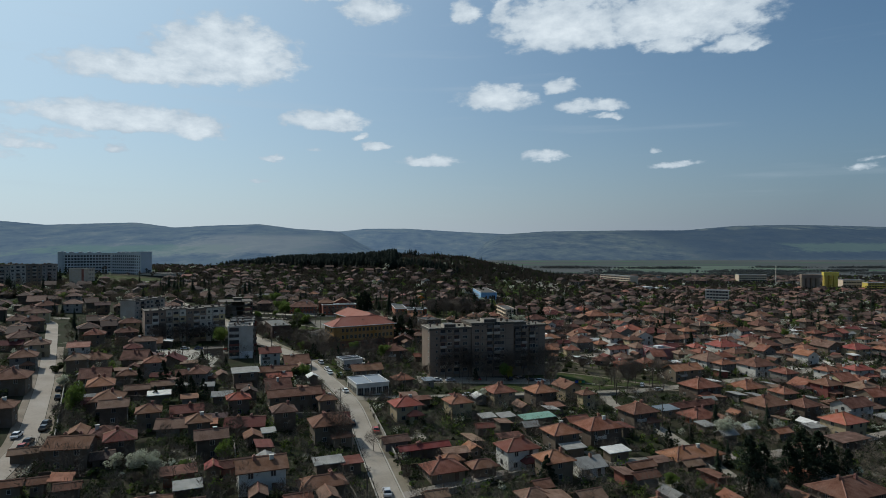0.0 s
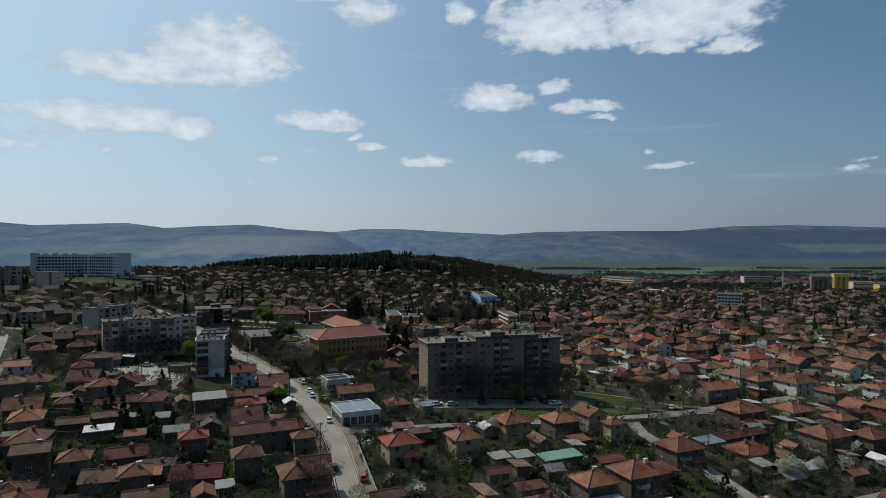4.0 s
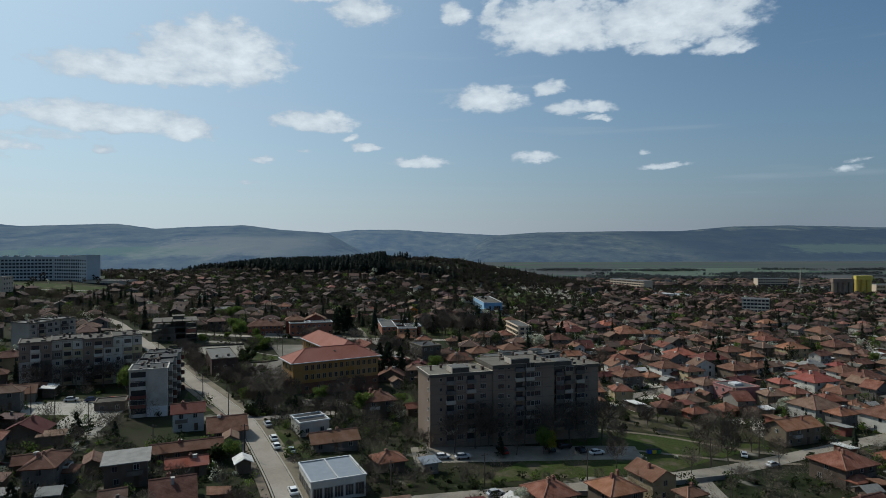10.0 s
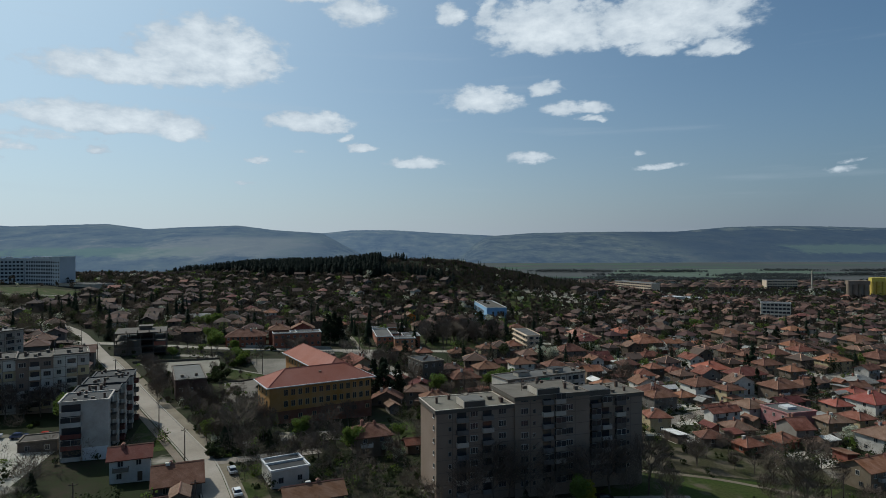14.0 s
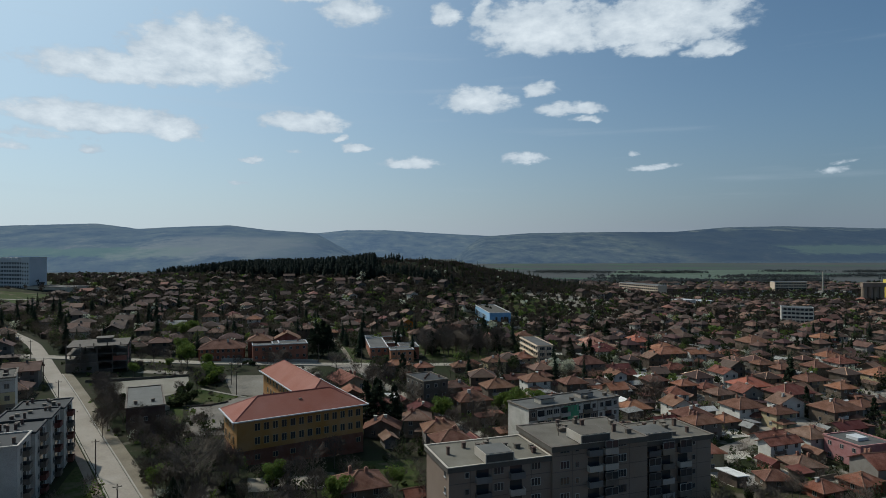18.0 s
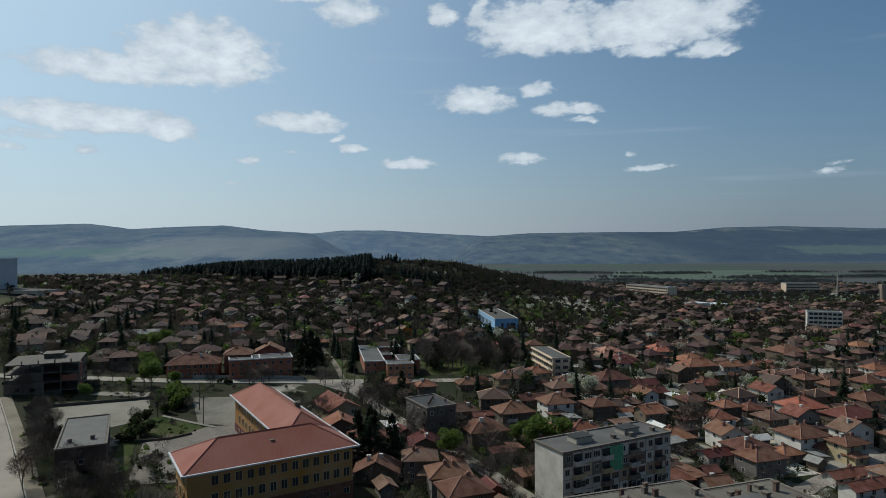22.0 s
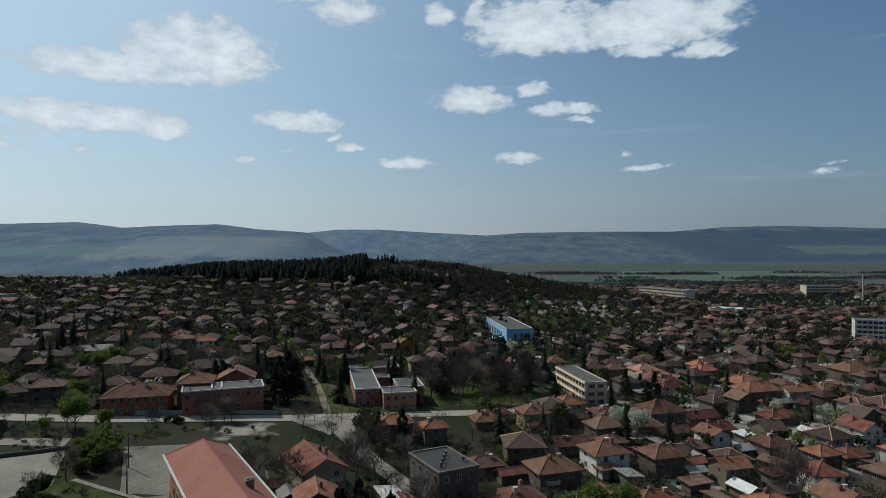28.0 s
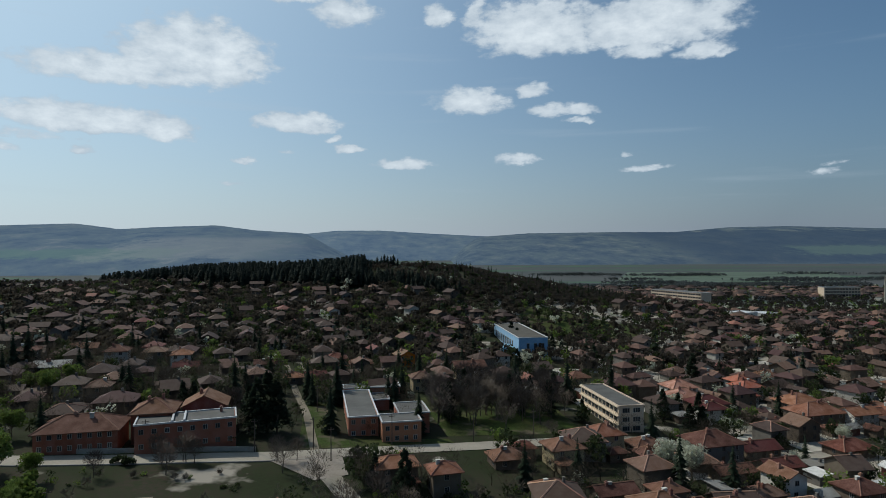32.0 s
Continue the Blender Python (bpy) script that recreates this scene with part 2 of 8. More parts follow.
M_GREENP = mat("mint_green_render", (0.1, 0.33, 0.19), var=0.1)
M_ASPH = mat("worn_asphalt", (0.25, 0.22, 0.18), var=0.22, scale=0.12, fine=2.0, rand=0)
M_STREET = mat("dusty_street", (0.21, 0.185, 0.15), var=0.28, scale=0.2, fine=2.0, rand=0)
M_DIRT = mat("bare_dirt", (0.15, 0.122, 0.088), var=0.35, scale=0.15, fine=2.5, rand=0)
M_SAND = mat("pale_trodden_yard", (0.19, 0.172, 0.138), var=0.3, scale=0.12, fine=1.8, rand=0)
M_YARDC = mat("pale_paving", (0.3, 0.28, 0.24), var=0.2, scale=0.2, fine=2.0, rand=0)
M_COURT = mat("cracked_asphalt_yard", (0.135, 0.12, 0.096), var=0.45, scale=0.1, fine=1.5, rand=0)
M_FIELD = mat("young_green_crop", (0.06, 0.083, 0.056), var=0.4, scale=0.012, fine=0.06, rand=0)
# far tree belts: distance haze is painted into this lighter blue-grey colour
M_FARWOOD = mat("far_woods_painted_haze", (0.085, 0.095, 0.095), var=0.15, rand=0.15, island=True, leaf=0.5)
M_BARETREE = mat("grey_bare_crowns", (0.046, 0.041, 0.036), spec=0.08, var=0.12, rand=0.1, island=True, leaf=0.5)
M_KERB = mat("concrete_kerb", (0.27, 0.25, 0.215), var=0.2)
M_TYRE = mat("rubber_tyre", (0.02, 0.02, 0.02), rough=0.9, var=0.1)
M_BARK = mat("bark", (0.085, 0.068, 0.055), var=0.3)
M_TWIG = mat("bare_twigs", (0.088, 0.068, 0.052), var=0.25, rand=0.25)
M_CONIF = mat("conifer_needles", (0.026, 0.036, 0.022), rough=0.95, spec=0.05, var=0.25, scale=0.5, rand=0.2, island=True, leaf=0.3)
M_LEAF = mat("fresh_leaves", (0.11, 0.15, 0.036), spec=0.08, var=0.3, rand=0.3, island=True, leaf=0.45)
M_BUSH = mat("shrub_leaves", (0.036, 0.047, 0.02), spec=0.08, var=0.25, rand=0.22, island=True, leaf=0.5)
M_BLOSS = mat("white_blossom", (0.42, 0.43, 0.33), var=0.25, rand=0.3, island=True, leaf=0.4)
M_SCRUB = mat("grey_scrub", (0.054, 0.046, 0.036), spec=0.08, var=0.12, rand=0.1, island=True, leaf=0.5)


def plain(name, col, rough=0.1, metal=0.0, spec=0.5):
    m = bpy.data.materials.new(name)
    m.use_nodes = True
    b = m.node_tree.nodes["Principled BSDF"]
    b.inputs["Base Color"].default_value = (*col, 1)
    b.inputs["Roughness"].default_value, b.inputs["Metallic"].default_value = rough, metal
    b.inputs["Specular IOR Level"].default_value = spec
    return m


M_GLASS = plain("dark_window_glass", (0.025, 0.03, 0.036), 0.08)
CARC = [plain("car_paint_" + k, c, 0.25) for k, c in (("white", (0.7, 0.7, 0.7)), ("silver", (0.42, 0.43, 0.45)), ("dark_blue", (0.03, 0.05, 0.12)), ("black", (0.02, 0.02, 0.022)), ("red", (0.3, 0.03, 0.02)), ("green", (0.03, 0.12, 0.07)))]


def grass_material(name, a, c, dirt, amount):
    """Patchy grass: two greens, worn to soil in spots."""
    m = bpy.data.materials.new(name)
    m.use_nodes = True
    n, l = m.node_tree.nodes, m.node_tree.links
    b = n["Principled BSDF"]
    b.inputs["Roughness"].default_value, b.inputs["Specular IOR Level"].default_value = 0.95, 0.1
    geo = n.new("ShaderNodeNewGeometry")
    col = (*a, 1)
    for scale, detail, lo, hi, c2 in ((0.09, 5, 0.4, 0.62, c), (1.6, 5, 0.4, 0.75, tuple(v * 0.55 for v in a)), (0.16, 7, 1.0 - amount, 1.12 - amount, dirt)):
        x = n.new("ShaderNodeTexNoise")
        x.inputs["Scale"].default_value, x.inputs["Detail"].default_value = scale, detail
        l.new(geo.outputs["Position"], x.inputs["Vector"])
        r = n.new("ShaderNodeMapRange")
        r.inputs["From Min"].default_value, r.inputs["From Max"].default_value = lo, hi
        l.new(x.outputs["Fac"], r.inputs["Value"])
        q = n.new("ShaderNodeMix")
        q.data_type = "RGBA"
        l.new(r.outputs[0], q.inputs["Factor"])
        if isinstance(col, tuple):
            q.inputs["A"].default_value = col
        else:
            l.new(col, q.inputs["A"])
        q.inputs["B"].default_value = (*c2, 1)
        col = q.outputs["Result"]
    l.new(col, b.inputs["Base Color"])
    return m


M_GRASS = grass_material("mown_grass", (0.036, 0.056, 0.011), (0.05, 0.054, 0.018), (0.085, 0.072, 0.048), 0.46)
M_ROUGH = grass_material("rough_trodden_grass", (0.034, 0.038, 0.013), (0.05, 0.043, 0.026), (0.09, 0.076, 0.054), 0.5)


def ground_material():
    m = bpy.data.materials.new("town_ground")
    m.use_nodes = True
    n, l = m.node_tree.nodes, m.node_tree.links
    b = n["Principled BSDF"]
    b.inputs["Roughness"].default_value, b.inputs["Specular IOR Level"].default_value = 0.95, 0.1
    geo = n.new("ShaderNodeNewGeometry")

    def noi(scale, det, off):
        mp = n.new("ShaderNodeMapping")
        mp.inputs["Location"].default_value = (off, off * 0.7, 0)
        l.new(geo.outputs["Position"], mp.inputs["Vector"])
        x = n.new("ShaderNodeTexNoise")
        x.inputs["Scale"].default_value, x.inputs["Detail"].default_value = scale, det
        l.new(mp.outputs[0], x.inputs["Vector"])
        return x.outputs["Fac"]

    def mapr(v, a, c):
        x = n.new("ShaderNodeMapRange")
        x.inputs["From Min"].default_value, x.inputs["From Max"].default_value = a, c
        l.new(v, x.inputs["Value"])
        return x.outputs[0]

    def mix(f, a, c):
        x = n.new("ShaderNodeMix")
        x.data_type = "RGBA"
        l.new(f, x.inputs["Factor"])
        for s, v in (("A", a), ("B", c)):
            if isinstance(v, tuple):
                x.inputs[s].default_value = (*v, 1)
            else:
                l.new(v, x.inputs[s])
        return x.outputs["Result"]
    near = mix(mapr(noi(0.045, 5, 3), 0.42, 0.6), (0.017, 0.02, 0.008), (0.034, 0.027, 0.019))
    near = mix(mapr(noi(0.9, 4, 9), 0.35, 0.75), near, (0.02, 0.029, 0.01))
    sp = n.new("ShaderNodeSeparateXYZ")
    l.new(geo.outputs["Position"], sp.inputs[0])
    # the eastern yards are paved and trodden, the western gardens greener
    east = n.new("ShaderNodeMath")
    east.operation, east.inputs[1].default_value = "MULTIPLY_ADD", 0.2
    ef = n.new("ShaderNodeMath")
    ef.operation = "MULTIPLY"
    l.new(mapr(sp.outputs[0], 50, 150), ef.inputs[0])
    l.new(mapr(sp.outputs[1], 270, 350), ef.inputs[1])
    l.new(ef.outputs[0], east.inputs[0])
    l.new(noi(0.07, 4, 31), east.inputs[2])
    near = mix(mapr(east.outputs[0], 0.62, 0.7), near, (0.26, 0.235, 0.195))
    # strips of farmland beyond the town, colours lifted and greyed with painted haze
    mp = n.new("ShaderNodeMapping")
    mp.inputs["Scale"].default_value = (0.0012, 0.0045, 1)
    mp.inputs["Rotation"].default_value = (0, 0, 0.1)
    l.new(geo.outputs["Position"], mp.inputs["Vector"])
    vor = n.new("ShaderNodeTexVoronoi")
    vor.inputs["Scale"].default_value = 1.6
    l.new(mp.outputs[0], vor.inputs["Vector"])
    cs = n.new("ShaderNodeSeparateColor")
    l.new(vor.outputs["Color"], cs.inputs[0])
    cr = n.new("ShaderNodeValToRGB")
    cr.color_ramp.interpolation = "CONSTANT"
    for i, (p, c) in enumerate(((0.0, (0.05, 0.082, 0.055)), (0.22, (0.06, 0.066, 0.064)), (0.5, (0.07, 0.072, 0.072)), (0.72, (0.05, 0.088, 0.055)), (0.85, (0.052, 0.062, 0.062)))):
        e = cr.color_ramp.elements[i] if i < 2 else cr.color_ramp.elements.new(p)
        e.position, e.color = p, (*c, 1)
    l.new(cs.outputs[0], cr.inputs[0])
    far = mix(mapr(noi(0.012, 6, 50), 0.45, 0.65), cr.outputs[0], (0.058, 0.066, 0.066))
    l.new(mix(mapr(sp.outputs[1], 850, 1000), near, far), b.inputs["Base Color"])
    return m


M_GROUND = ground_material()


def hill_material(name, gain=1.0):
    """Wooded slopes with far haze painted in; gain: how strong the haze is."""
    m = bpy.data.materials.new(name)
    m.use_nodes = True
    n, l = m.node_tree.nodes, m.node_tree.links
    b = n["Principled BSDF"]
    b.inputs["Roughness"].default_value, b.inputs["Specular IOR Level"].default_value = 1.0, 0.0
    geo = n.new("ShaderNodeNewGeometry")
    mp = n.new("ShaderNodeMapping")
    mp.inputs["Scale"].default_value = (0.009, 0.005, 0.03)
    l.new(geo.outputs["Position"], mp.inputs["Vector"])
    x = n.new("ShaderNodeTexNoise")
    x.inputs["Scale"].default_value, x.inputs["Detail"].default_value, x.inputs["Roughness"].default_value = 1.0, 12, 0.74
    l.new(mp.outputs[0], x.inputs["Vector"])
    cr = n.new("ShaderNodeValToRGB")
    # ramp leans blue: far haze is tinted into the woods' base colour
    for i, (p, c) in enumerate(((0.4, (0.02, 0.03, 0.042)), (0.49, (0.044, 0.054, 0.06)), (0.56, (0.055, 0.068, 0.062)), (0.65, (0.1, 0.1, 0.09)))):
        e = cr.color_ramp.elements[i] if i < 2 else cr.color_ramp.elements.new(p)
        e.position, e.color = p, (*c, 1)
    l.new(x.outputs["Fac"], cr.inputs[0])
    sp = n.new("ShaderNodeSeparateXYZ")
    l.new(geo.outputs["Position"], sp.inputs[0])

    def mth(op, *a):
        q = n.new("ShaderNodeMath")
        q.operation = op
        for i, v in enumerate(a):
            if isinstance(v, (int, float)):
                q.inputs[i].default_value = v
            else:
                l.new(v, q.inputs[i])
        return q.outputs[0]
    wob = mth("SUBTRACT", x.outputs["Fac"], 0.5)
    px_ = mth("MULTIPLY_ADD", wob, 700.0, sp.outputs[0])
    pz_ = mth("MULTIPLY_ADD", wob, 70.0, sp.outputs[2])

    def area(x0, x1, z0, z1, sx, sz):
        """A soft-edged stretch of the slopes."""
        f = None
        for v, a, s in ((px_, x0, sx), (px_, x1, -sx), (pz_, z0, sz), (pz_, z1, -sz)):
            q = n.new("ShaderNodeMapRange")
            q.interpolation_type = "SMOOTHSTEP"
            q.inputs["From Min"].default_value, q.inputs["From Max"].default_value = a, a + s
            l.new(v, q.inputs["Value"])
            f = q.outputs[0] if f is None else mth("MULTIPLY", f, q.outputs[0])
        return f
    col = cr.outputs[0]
    # green field, pale scar, cloud shadow painted dark on the east ridge, green field
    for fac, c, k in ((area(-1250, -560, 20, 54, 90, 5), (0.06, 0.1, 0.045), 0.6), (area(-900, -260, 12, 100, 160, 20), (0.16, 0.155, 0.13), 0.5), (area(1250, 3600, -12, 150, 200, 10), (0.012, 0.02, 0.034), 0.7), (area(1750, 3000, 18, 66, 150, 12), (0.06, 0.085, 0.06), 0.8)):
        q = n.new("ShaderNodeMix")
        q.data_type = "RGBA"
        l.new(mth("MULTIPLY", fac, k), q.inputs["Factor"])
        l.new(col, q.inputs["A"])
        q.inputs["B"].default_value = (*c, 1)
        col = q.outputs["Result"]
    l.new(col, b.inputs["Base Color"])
    # haze of the far air painted as blue emission, brighter towards the sun
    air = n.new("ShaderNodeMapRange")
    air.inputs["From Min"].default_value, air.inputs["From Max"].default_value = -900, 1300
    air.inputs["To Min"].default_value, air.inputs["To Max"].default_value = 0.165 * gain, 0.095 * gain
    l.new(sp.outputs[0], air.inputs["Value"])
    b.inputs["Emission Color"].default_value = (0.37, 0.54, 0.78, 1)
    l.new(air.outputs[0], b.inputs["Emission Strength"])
    return m


M_HILL = hill_material("distant_wooded_hills_painted_haze")
M_HILL_FAR = hill_material("farthest_wooded_hills_painted_haze", 1.3)

# ---------------------------------------------------------------- ground
XK = [-900, -300, -80, -40, 0, 60, 110, 300, 700, 1500]
ZK = [34, 21, 5.5, 3.8, 0.8, -2.5, -6.5, -8.5, -14, -16]
# the wooded hill: its rise above the slope along x
HX = [-420, -330, -252, -204, -146, -91, -38, 0, 40, 85, 118, 150, 204, 280, 340]
HZ = [0, 3, 9, 14, 16, 21, 27, 36, 38, 36, 31, 26, 16, 6, 0]


def gz(x, y):
    """Height of the ground: falling from left to right, with a wooded hill behind the town."""
    g = float(np.interp(x, XK, ZK))
    q = min(max((y - 330) / 120, 0), 1)
    g += 2 * q * q * (3 - 2 * q)
    w = min(max((-x - 100) / 120, 0), 1)
    w = w * w * (3 - 2 * w)
    f = min(max((y - 900 + 200 * w) / (900 - 350 * w), 0), 1)
    f = f * f * (3 - 2 * f)
    g = g * (1 - f) - 14 * f
    d = (y - 860 - 0.23 * max(-x, 0)) / (150 if y < 900 else 190)
    return g + float(np.interp(x, HX, HZ)) * math.exp(-1.3 * d * d)


def mesh(name, verts, faces, mats=(), mi=None, smooth=False):
    me = bpy.data.meshes.new(name)
    me.from_pydata(verts, [], faces)
    for m in (mats if isinstance(mats, (list, tuple)) else [mats]):
        me.materials.append(m)
    if mi is not None:
        me.polygons.foreach_set("material_index", mi)
    if smooth:
        me.polygons.foreach_set("use_smooth", [True] * len(me.polygons))
    me.update()
    return me


def place(name, me, parent=None, at=(0, 0, 0), rz=0.0, label="", scale=None):
    """Links a mesh as ONE object, a part of its parent."""
    ob = new(name, me)
    ob.parent = parent
    ob.location, ob.rotation_euler = at, (0, 0, radians(rz))
    if scale:
        ob.scale = scale
    if label:
        ob["label"] = label
    return ob


def empty(name, x, y, rz, label, category, group="", z=None, kind=""):
    ob = new(name)
    ob.empty_display_size = 0.5
    ob.location, ob.rotation_euler = (x, y, gz(x, y) if z is None else z), (0, 0, radians(rz))
    return tagged(ob, label, category, group, kind)


def axis_steps(lo, hi, a, b, step, grow):
    out, v, s = list(np.arange(a, b + 0.1, step)), b, step
    while v < hi:
        s *= grow
        v += s
        out.append(min(v, hi))
    v, s = a, step
    while v > lo:
        s *= grow
        v -= s
        out.insert(0, max(v, lo))
    return out


gx = axis_steps(-4900, 4900, -520, 760, 6, 1.35)
gy = axis_steps(-900, 4950, -60, 1050, 6, 1.3)
gv = [(x, y, gz(x, y)) for y in gy for x in gx]
nx = len(gx)
gf = [(j * nx + i, j * nx + i + 1, (j + 1) * nx + i + 1, (j + 1) * nx + i) for j in range(len(gy) - 1) for i in range(nx - 1)]
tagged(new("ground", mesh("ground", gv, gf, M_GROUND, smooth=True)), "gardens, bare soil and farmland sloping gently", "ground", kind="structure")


def strip(name, pts, width, m, lift, label, category, kind="structure"):
    """A ribbon laid on the ground along a polyline."""
    P = [Vector(p) for p in pts]
    line = []
    for a, b in zip(P, P[1:]):
        k = max(1, int((b - a).length / 4))
        line += [a.lerp(b, i / k) for i in range(k)]
    line.append(P[-1])
    for _ in range(6):
        line = [line[0]] + [(line[i - 1] + line[i] * 2 + line[i + 1]) / 4 for i in range(1, len(line) - 1)] + [line[-1]]
    v, f = [], []
    cols = max(2, int(width / 3) + 1)
    for i, p in enumerate(line):
        t = (line[min(i + 1, len(line) - 1)] - line[max(i - 1, 0)]).normalized()
        nrm = Vector((t.y, -t.x))
        for c in range(cols + 1):
            q = p + nrm * width * (c / cols - 0.5)
            v.append((q.x, q.y, gz(q.x, q.y) + lift))
        if i:
            for c in range(cols):
                a = (i - 1) * (cols + 1) + c
                f.append((a, a + 1, a + cols + 2, a + cols + 1))
    return tagged(new(name, mesh(name, v, f, m, smooth=True)), label, category, kind=kind), line


def patch(name, corners, m, lift, label, category="ground"):
    """A four-cornered sheet laid on the ground."""
    A, B, C, D = [Vector(c) for c in corners]
    nu, nv = max(2, int((B - A).length / 4)), max(2, int((D - A).length / 4))
    v, f = [], []
    for j in range(nv + 1):
        for i in range(nu + 1):
            q = A.lerp(B, i / nu).lerp(D.lerp(C, i / nu), j / nv)
            v.append((q.x, q.y, gz(q.x, q.y) + lift))
    for j in range(nv):
        for i in range(nu):
            a = j * (nu + 1) + i
            f.append((a, a + 1, a + nu + 2, a + nu + 1))
    return tagged(new(name, mesh(name, v, f, m, smooth=True)), label, category, kind="structure")


MAIN = [(14, 60), (-2, 130), (-10.7, 172.6), (-18.5, 214), (-26.2, 236.7), (-45.6, 284), (-71.8, 326), (-101.8, 373), (-123.2, 405), (-160, 461), (-203, 505), (-260, 545), (-330, 600)]
LEFTST = [(-66, 40), (-87, 130), (-94.6, 160), (-104.2, 180), (-125, 223), (-158, 286), (-194, 354), (-206, 361.5), (-245, 372)]
SHOPST = [(-20, 222), (0, 227.5), (22, 234), (49, 240), (89, 255), (110, 266.5), (170, 290), (260, 330)]
YARDST = [(-150, 433), (-79.6, 438.1), (-56.3, 439.7), (-30.5, 442.2), (-15.8, 446.7), (4.6, 452.7), (27.9, 457.0), (46.8, 462.0), (75.6, 467.6), (91.3, 469.8), (101.4, 468.3), (113.3, 464.0), (128, 455), (137, 446), (165, 426), (225, 396)]
SCHST = [(33, 340), (24, 360), (9.8, 388), (-0.8, 407), (-15, 441), (-23, 487), (-28, 505), (-40, 560)]
EASTST = [(86, 150), (84.5, 188), (83.5, 206), (77, 233), (80, 249)]
SIDEST = [(92, 338), (105, 349), (122, 360), (139, 366), (153, 374), (185, 390)]
LANE = [(-44.5, 285.5), (-35.0, 288.7), (-27.4, 294.1), (-19.7, 297.5)]
NEARST = [(-4, 136), (13.3, 147), (25.7, 156), (45, 163), (86, 174), (140, 192), (220, 225)]
for nm, pts, w, m_ in (("road_main", MAIN, 5.3, M_ASPH), ("road_west", LEFTST, 5.2, M_ASPH), ("street_shop", SHOPST, 6.0, M_STREET), ("street_yard", YARDST, 6.5, M_ASPH), ("street_school", SCHST[:5], 5.0, M_STREET), ("street_east", EASTST, 5.0, M_STREET), ("street_near", NEARST, 5.0, M_STREET), ("street_side", SIDEST, 5.0, M_STREET), ("street_lane", LANE, 4.2, M_STREET)):
    strip(nm, pts, w, m_, 0.16 + 0.01 * len(nm) % 0.05, "worn grey dusty asphalt road between gardens", "road")


def offset(pts, d):
    P = [Vector(p) for p in pts]
    out = []
    for i, p in enumerate(P):
        t = (P[min(i + 1, len(P) - 1)] - P[max(i - 1, 0)]).normalized()
        out.append((p.x + t.y * d, p.y - t.x * d))
    return out


def kerb(name, pts, h=0.28, w=0.3, m_=None, label="pale concrete kerb along the road"):
    ob, line = strip(name, pts, w, m_ or M_KERB, h, label, "kerb")
    bm = bmesh.new()
    bm.from_mesh(ob.data)
    bmesh.ops.solidify(bm, geom=bm.faces[:], thickness=h + 0.2)
    bm.to_mesh(ob.data)
    bm.free()


kerb("kerb_main_east", offset(MAIN[1:9], 3.0))
kerb("kerb_main_west", offset(MAIN[1:9], -3.0))
kerb("kerb_yard_south", offset(YARDST[:5], 3.4))
strip("pavement_main", offset(MAIN[1:9], 4.7), 3.0, M_DIRT, 0.13, "dusty trodden footpath beside the road", "pavement")
strip("pavement_main_west", offset(MAIN[2:8], -4.5), 2.0, M_DIRT, 0.14, "dusty trodden footpath beside the road", "pavement")
strip("pavement_west", offset(LEFTST[1:6], 3.9), 2.4, M_DIRT, 0.13, "dusty trodden verge beside the road", "pavement")
strip("pavement_west_far", offset(LEFTST[1:6], -3.7), 2.0, M_DIRT, 0.14, "dusty trodden verge beside the road", "pavement")
strip("path_school", SCHST[4:], 2.4, M_DIRT, 0.12, "trodden dirt lane between gardens", "path")
strip("path_park", [(66, 290), (85, 288), (110, 274), (135, 268)], 1.8, M_DIRT, 0.12, "narrow worn dirt footpath across grass", "path")
strip("path_park_low", [(70, 270), (92, 266), (118, 264)], 1.6, M_DIRT, 0.13, "narrow worn dirt footpath across grass", "path")
patch("lawn_block", [(18, 240), (72, 252), (118, 282), (66, 292)], M_GRASS, 0.06, "patchy spring lawn beside apartment block")
patch("car_park", [(5, 253), (70, 262), (72, 274), (4, 266)], M_STREET, 0.11, "dusty asphalt parking strip before the block", "pavement")
patch("yard_west", [(-86, 372), (-70, 391), (-77, 412), (-105, 396)], M_SAND, 0.1, "pale dusty sports yard", "pavement")
patch("yard_north", [(-97, 414), (-79, 415), (-80, 421), (-95, 419)], M_SAND, 0.11, "pale trodden strip behind the sports yard", "pavement")
patch("yard_back", [(-54.5, 387), (-44, 386), (-46, 418), (-64.5, 415)], M_COURT, 0.1, "cracked asphalt yard behind the school", "pavement")
patch("yard_front", [(-57, 342), (-36, 346), (-46, 376.5), (-63.8, 370.4)], M_COURT, 0.12, "cracked asphalt apron beside the school", "pavement")
patch("yard_side", [(-58, 372), (-40, 366), (-40, 388), (-51.5, 384)], M_COURT, 0.105, "cracked asphalt apron beside the school", "pavement")
patch("lawn_mound", [(-74, 380), (-58, 373), (-51.5, 384), (-68, 394)], M_GRASS, 0.09, "rough grass mound between the school yards")
patch("lawn_boiler", [(-62, 345), (-58, 344), (-66, 371), (-72, 377)], M_GRASS, 0.14, "green strip beside the boiler house")
strip("path_yard", [(-67, 394), (-64.2, 393.2), (-58.9, 389.2), (-54.4, 385.2), (-49, 384)], 1.3, M_SAND, 0.2, "narrow pale trodden path across the mound", "path")
patch("junction", [(-26, 440), (-14.5, 429), (-7, 433), (-10, 450)], M_STREET, 0.2, "broad dusty street junction", "road")
patch("lawn_kindergarten", [(-12, 452), (22, 458), (20, 463), (-13, 460)], M_GRASS, 0.1, "green lawn before the kindergarten")
patch("lawn_kindergarten_side", [(-21, 452), (-12, 452), (-14, 500), (-25, 500)], M_GRASS, 0.06, "green lawn beside the dirt lane")
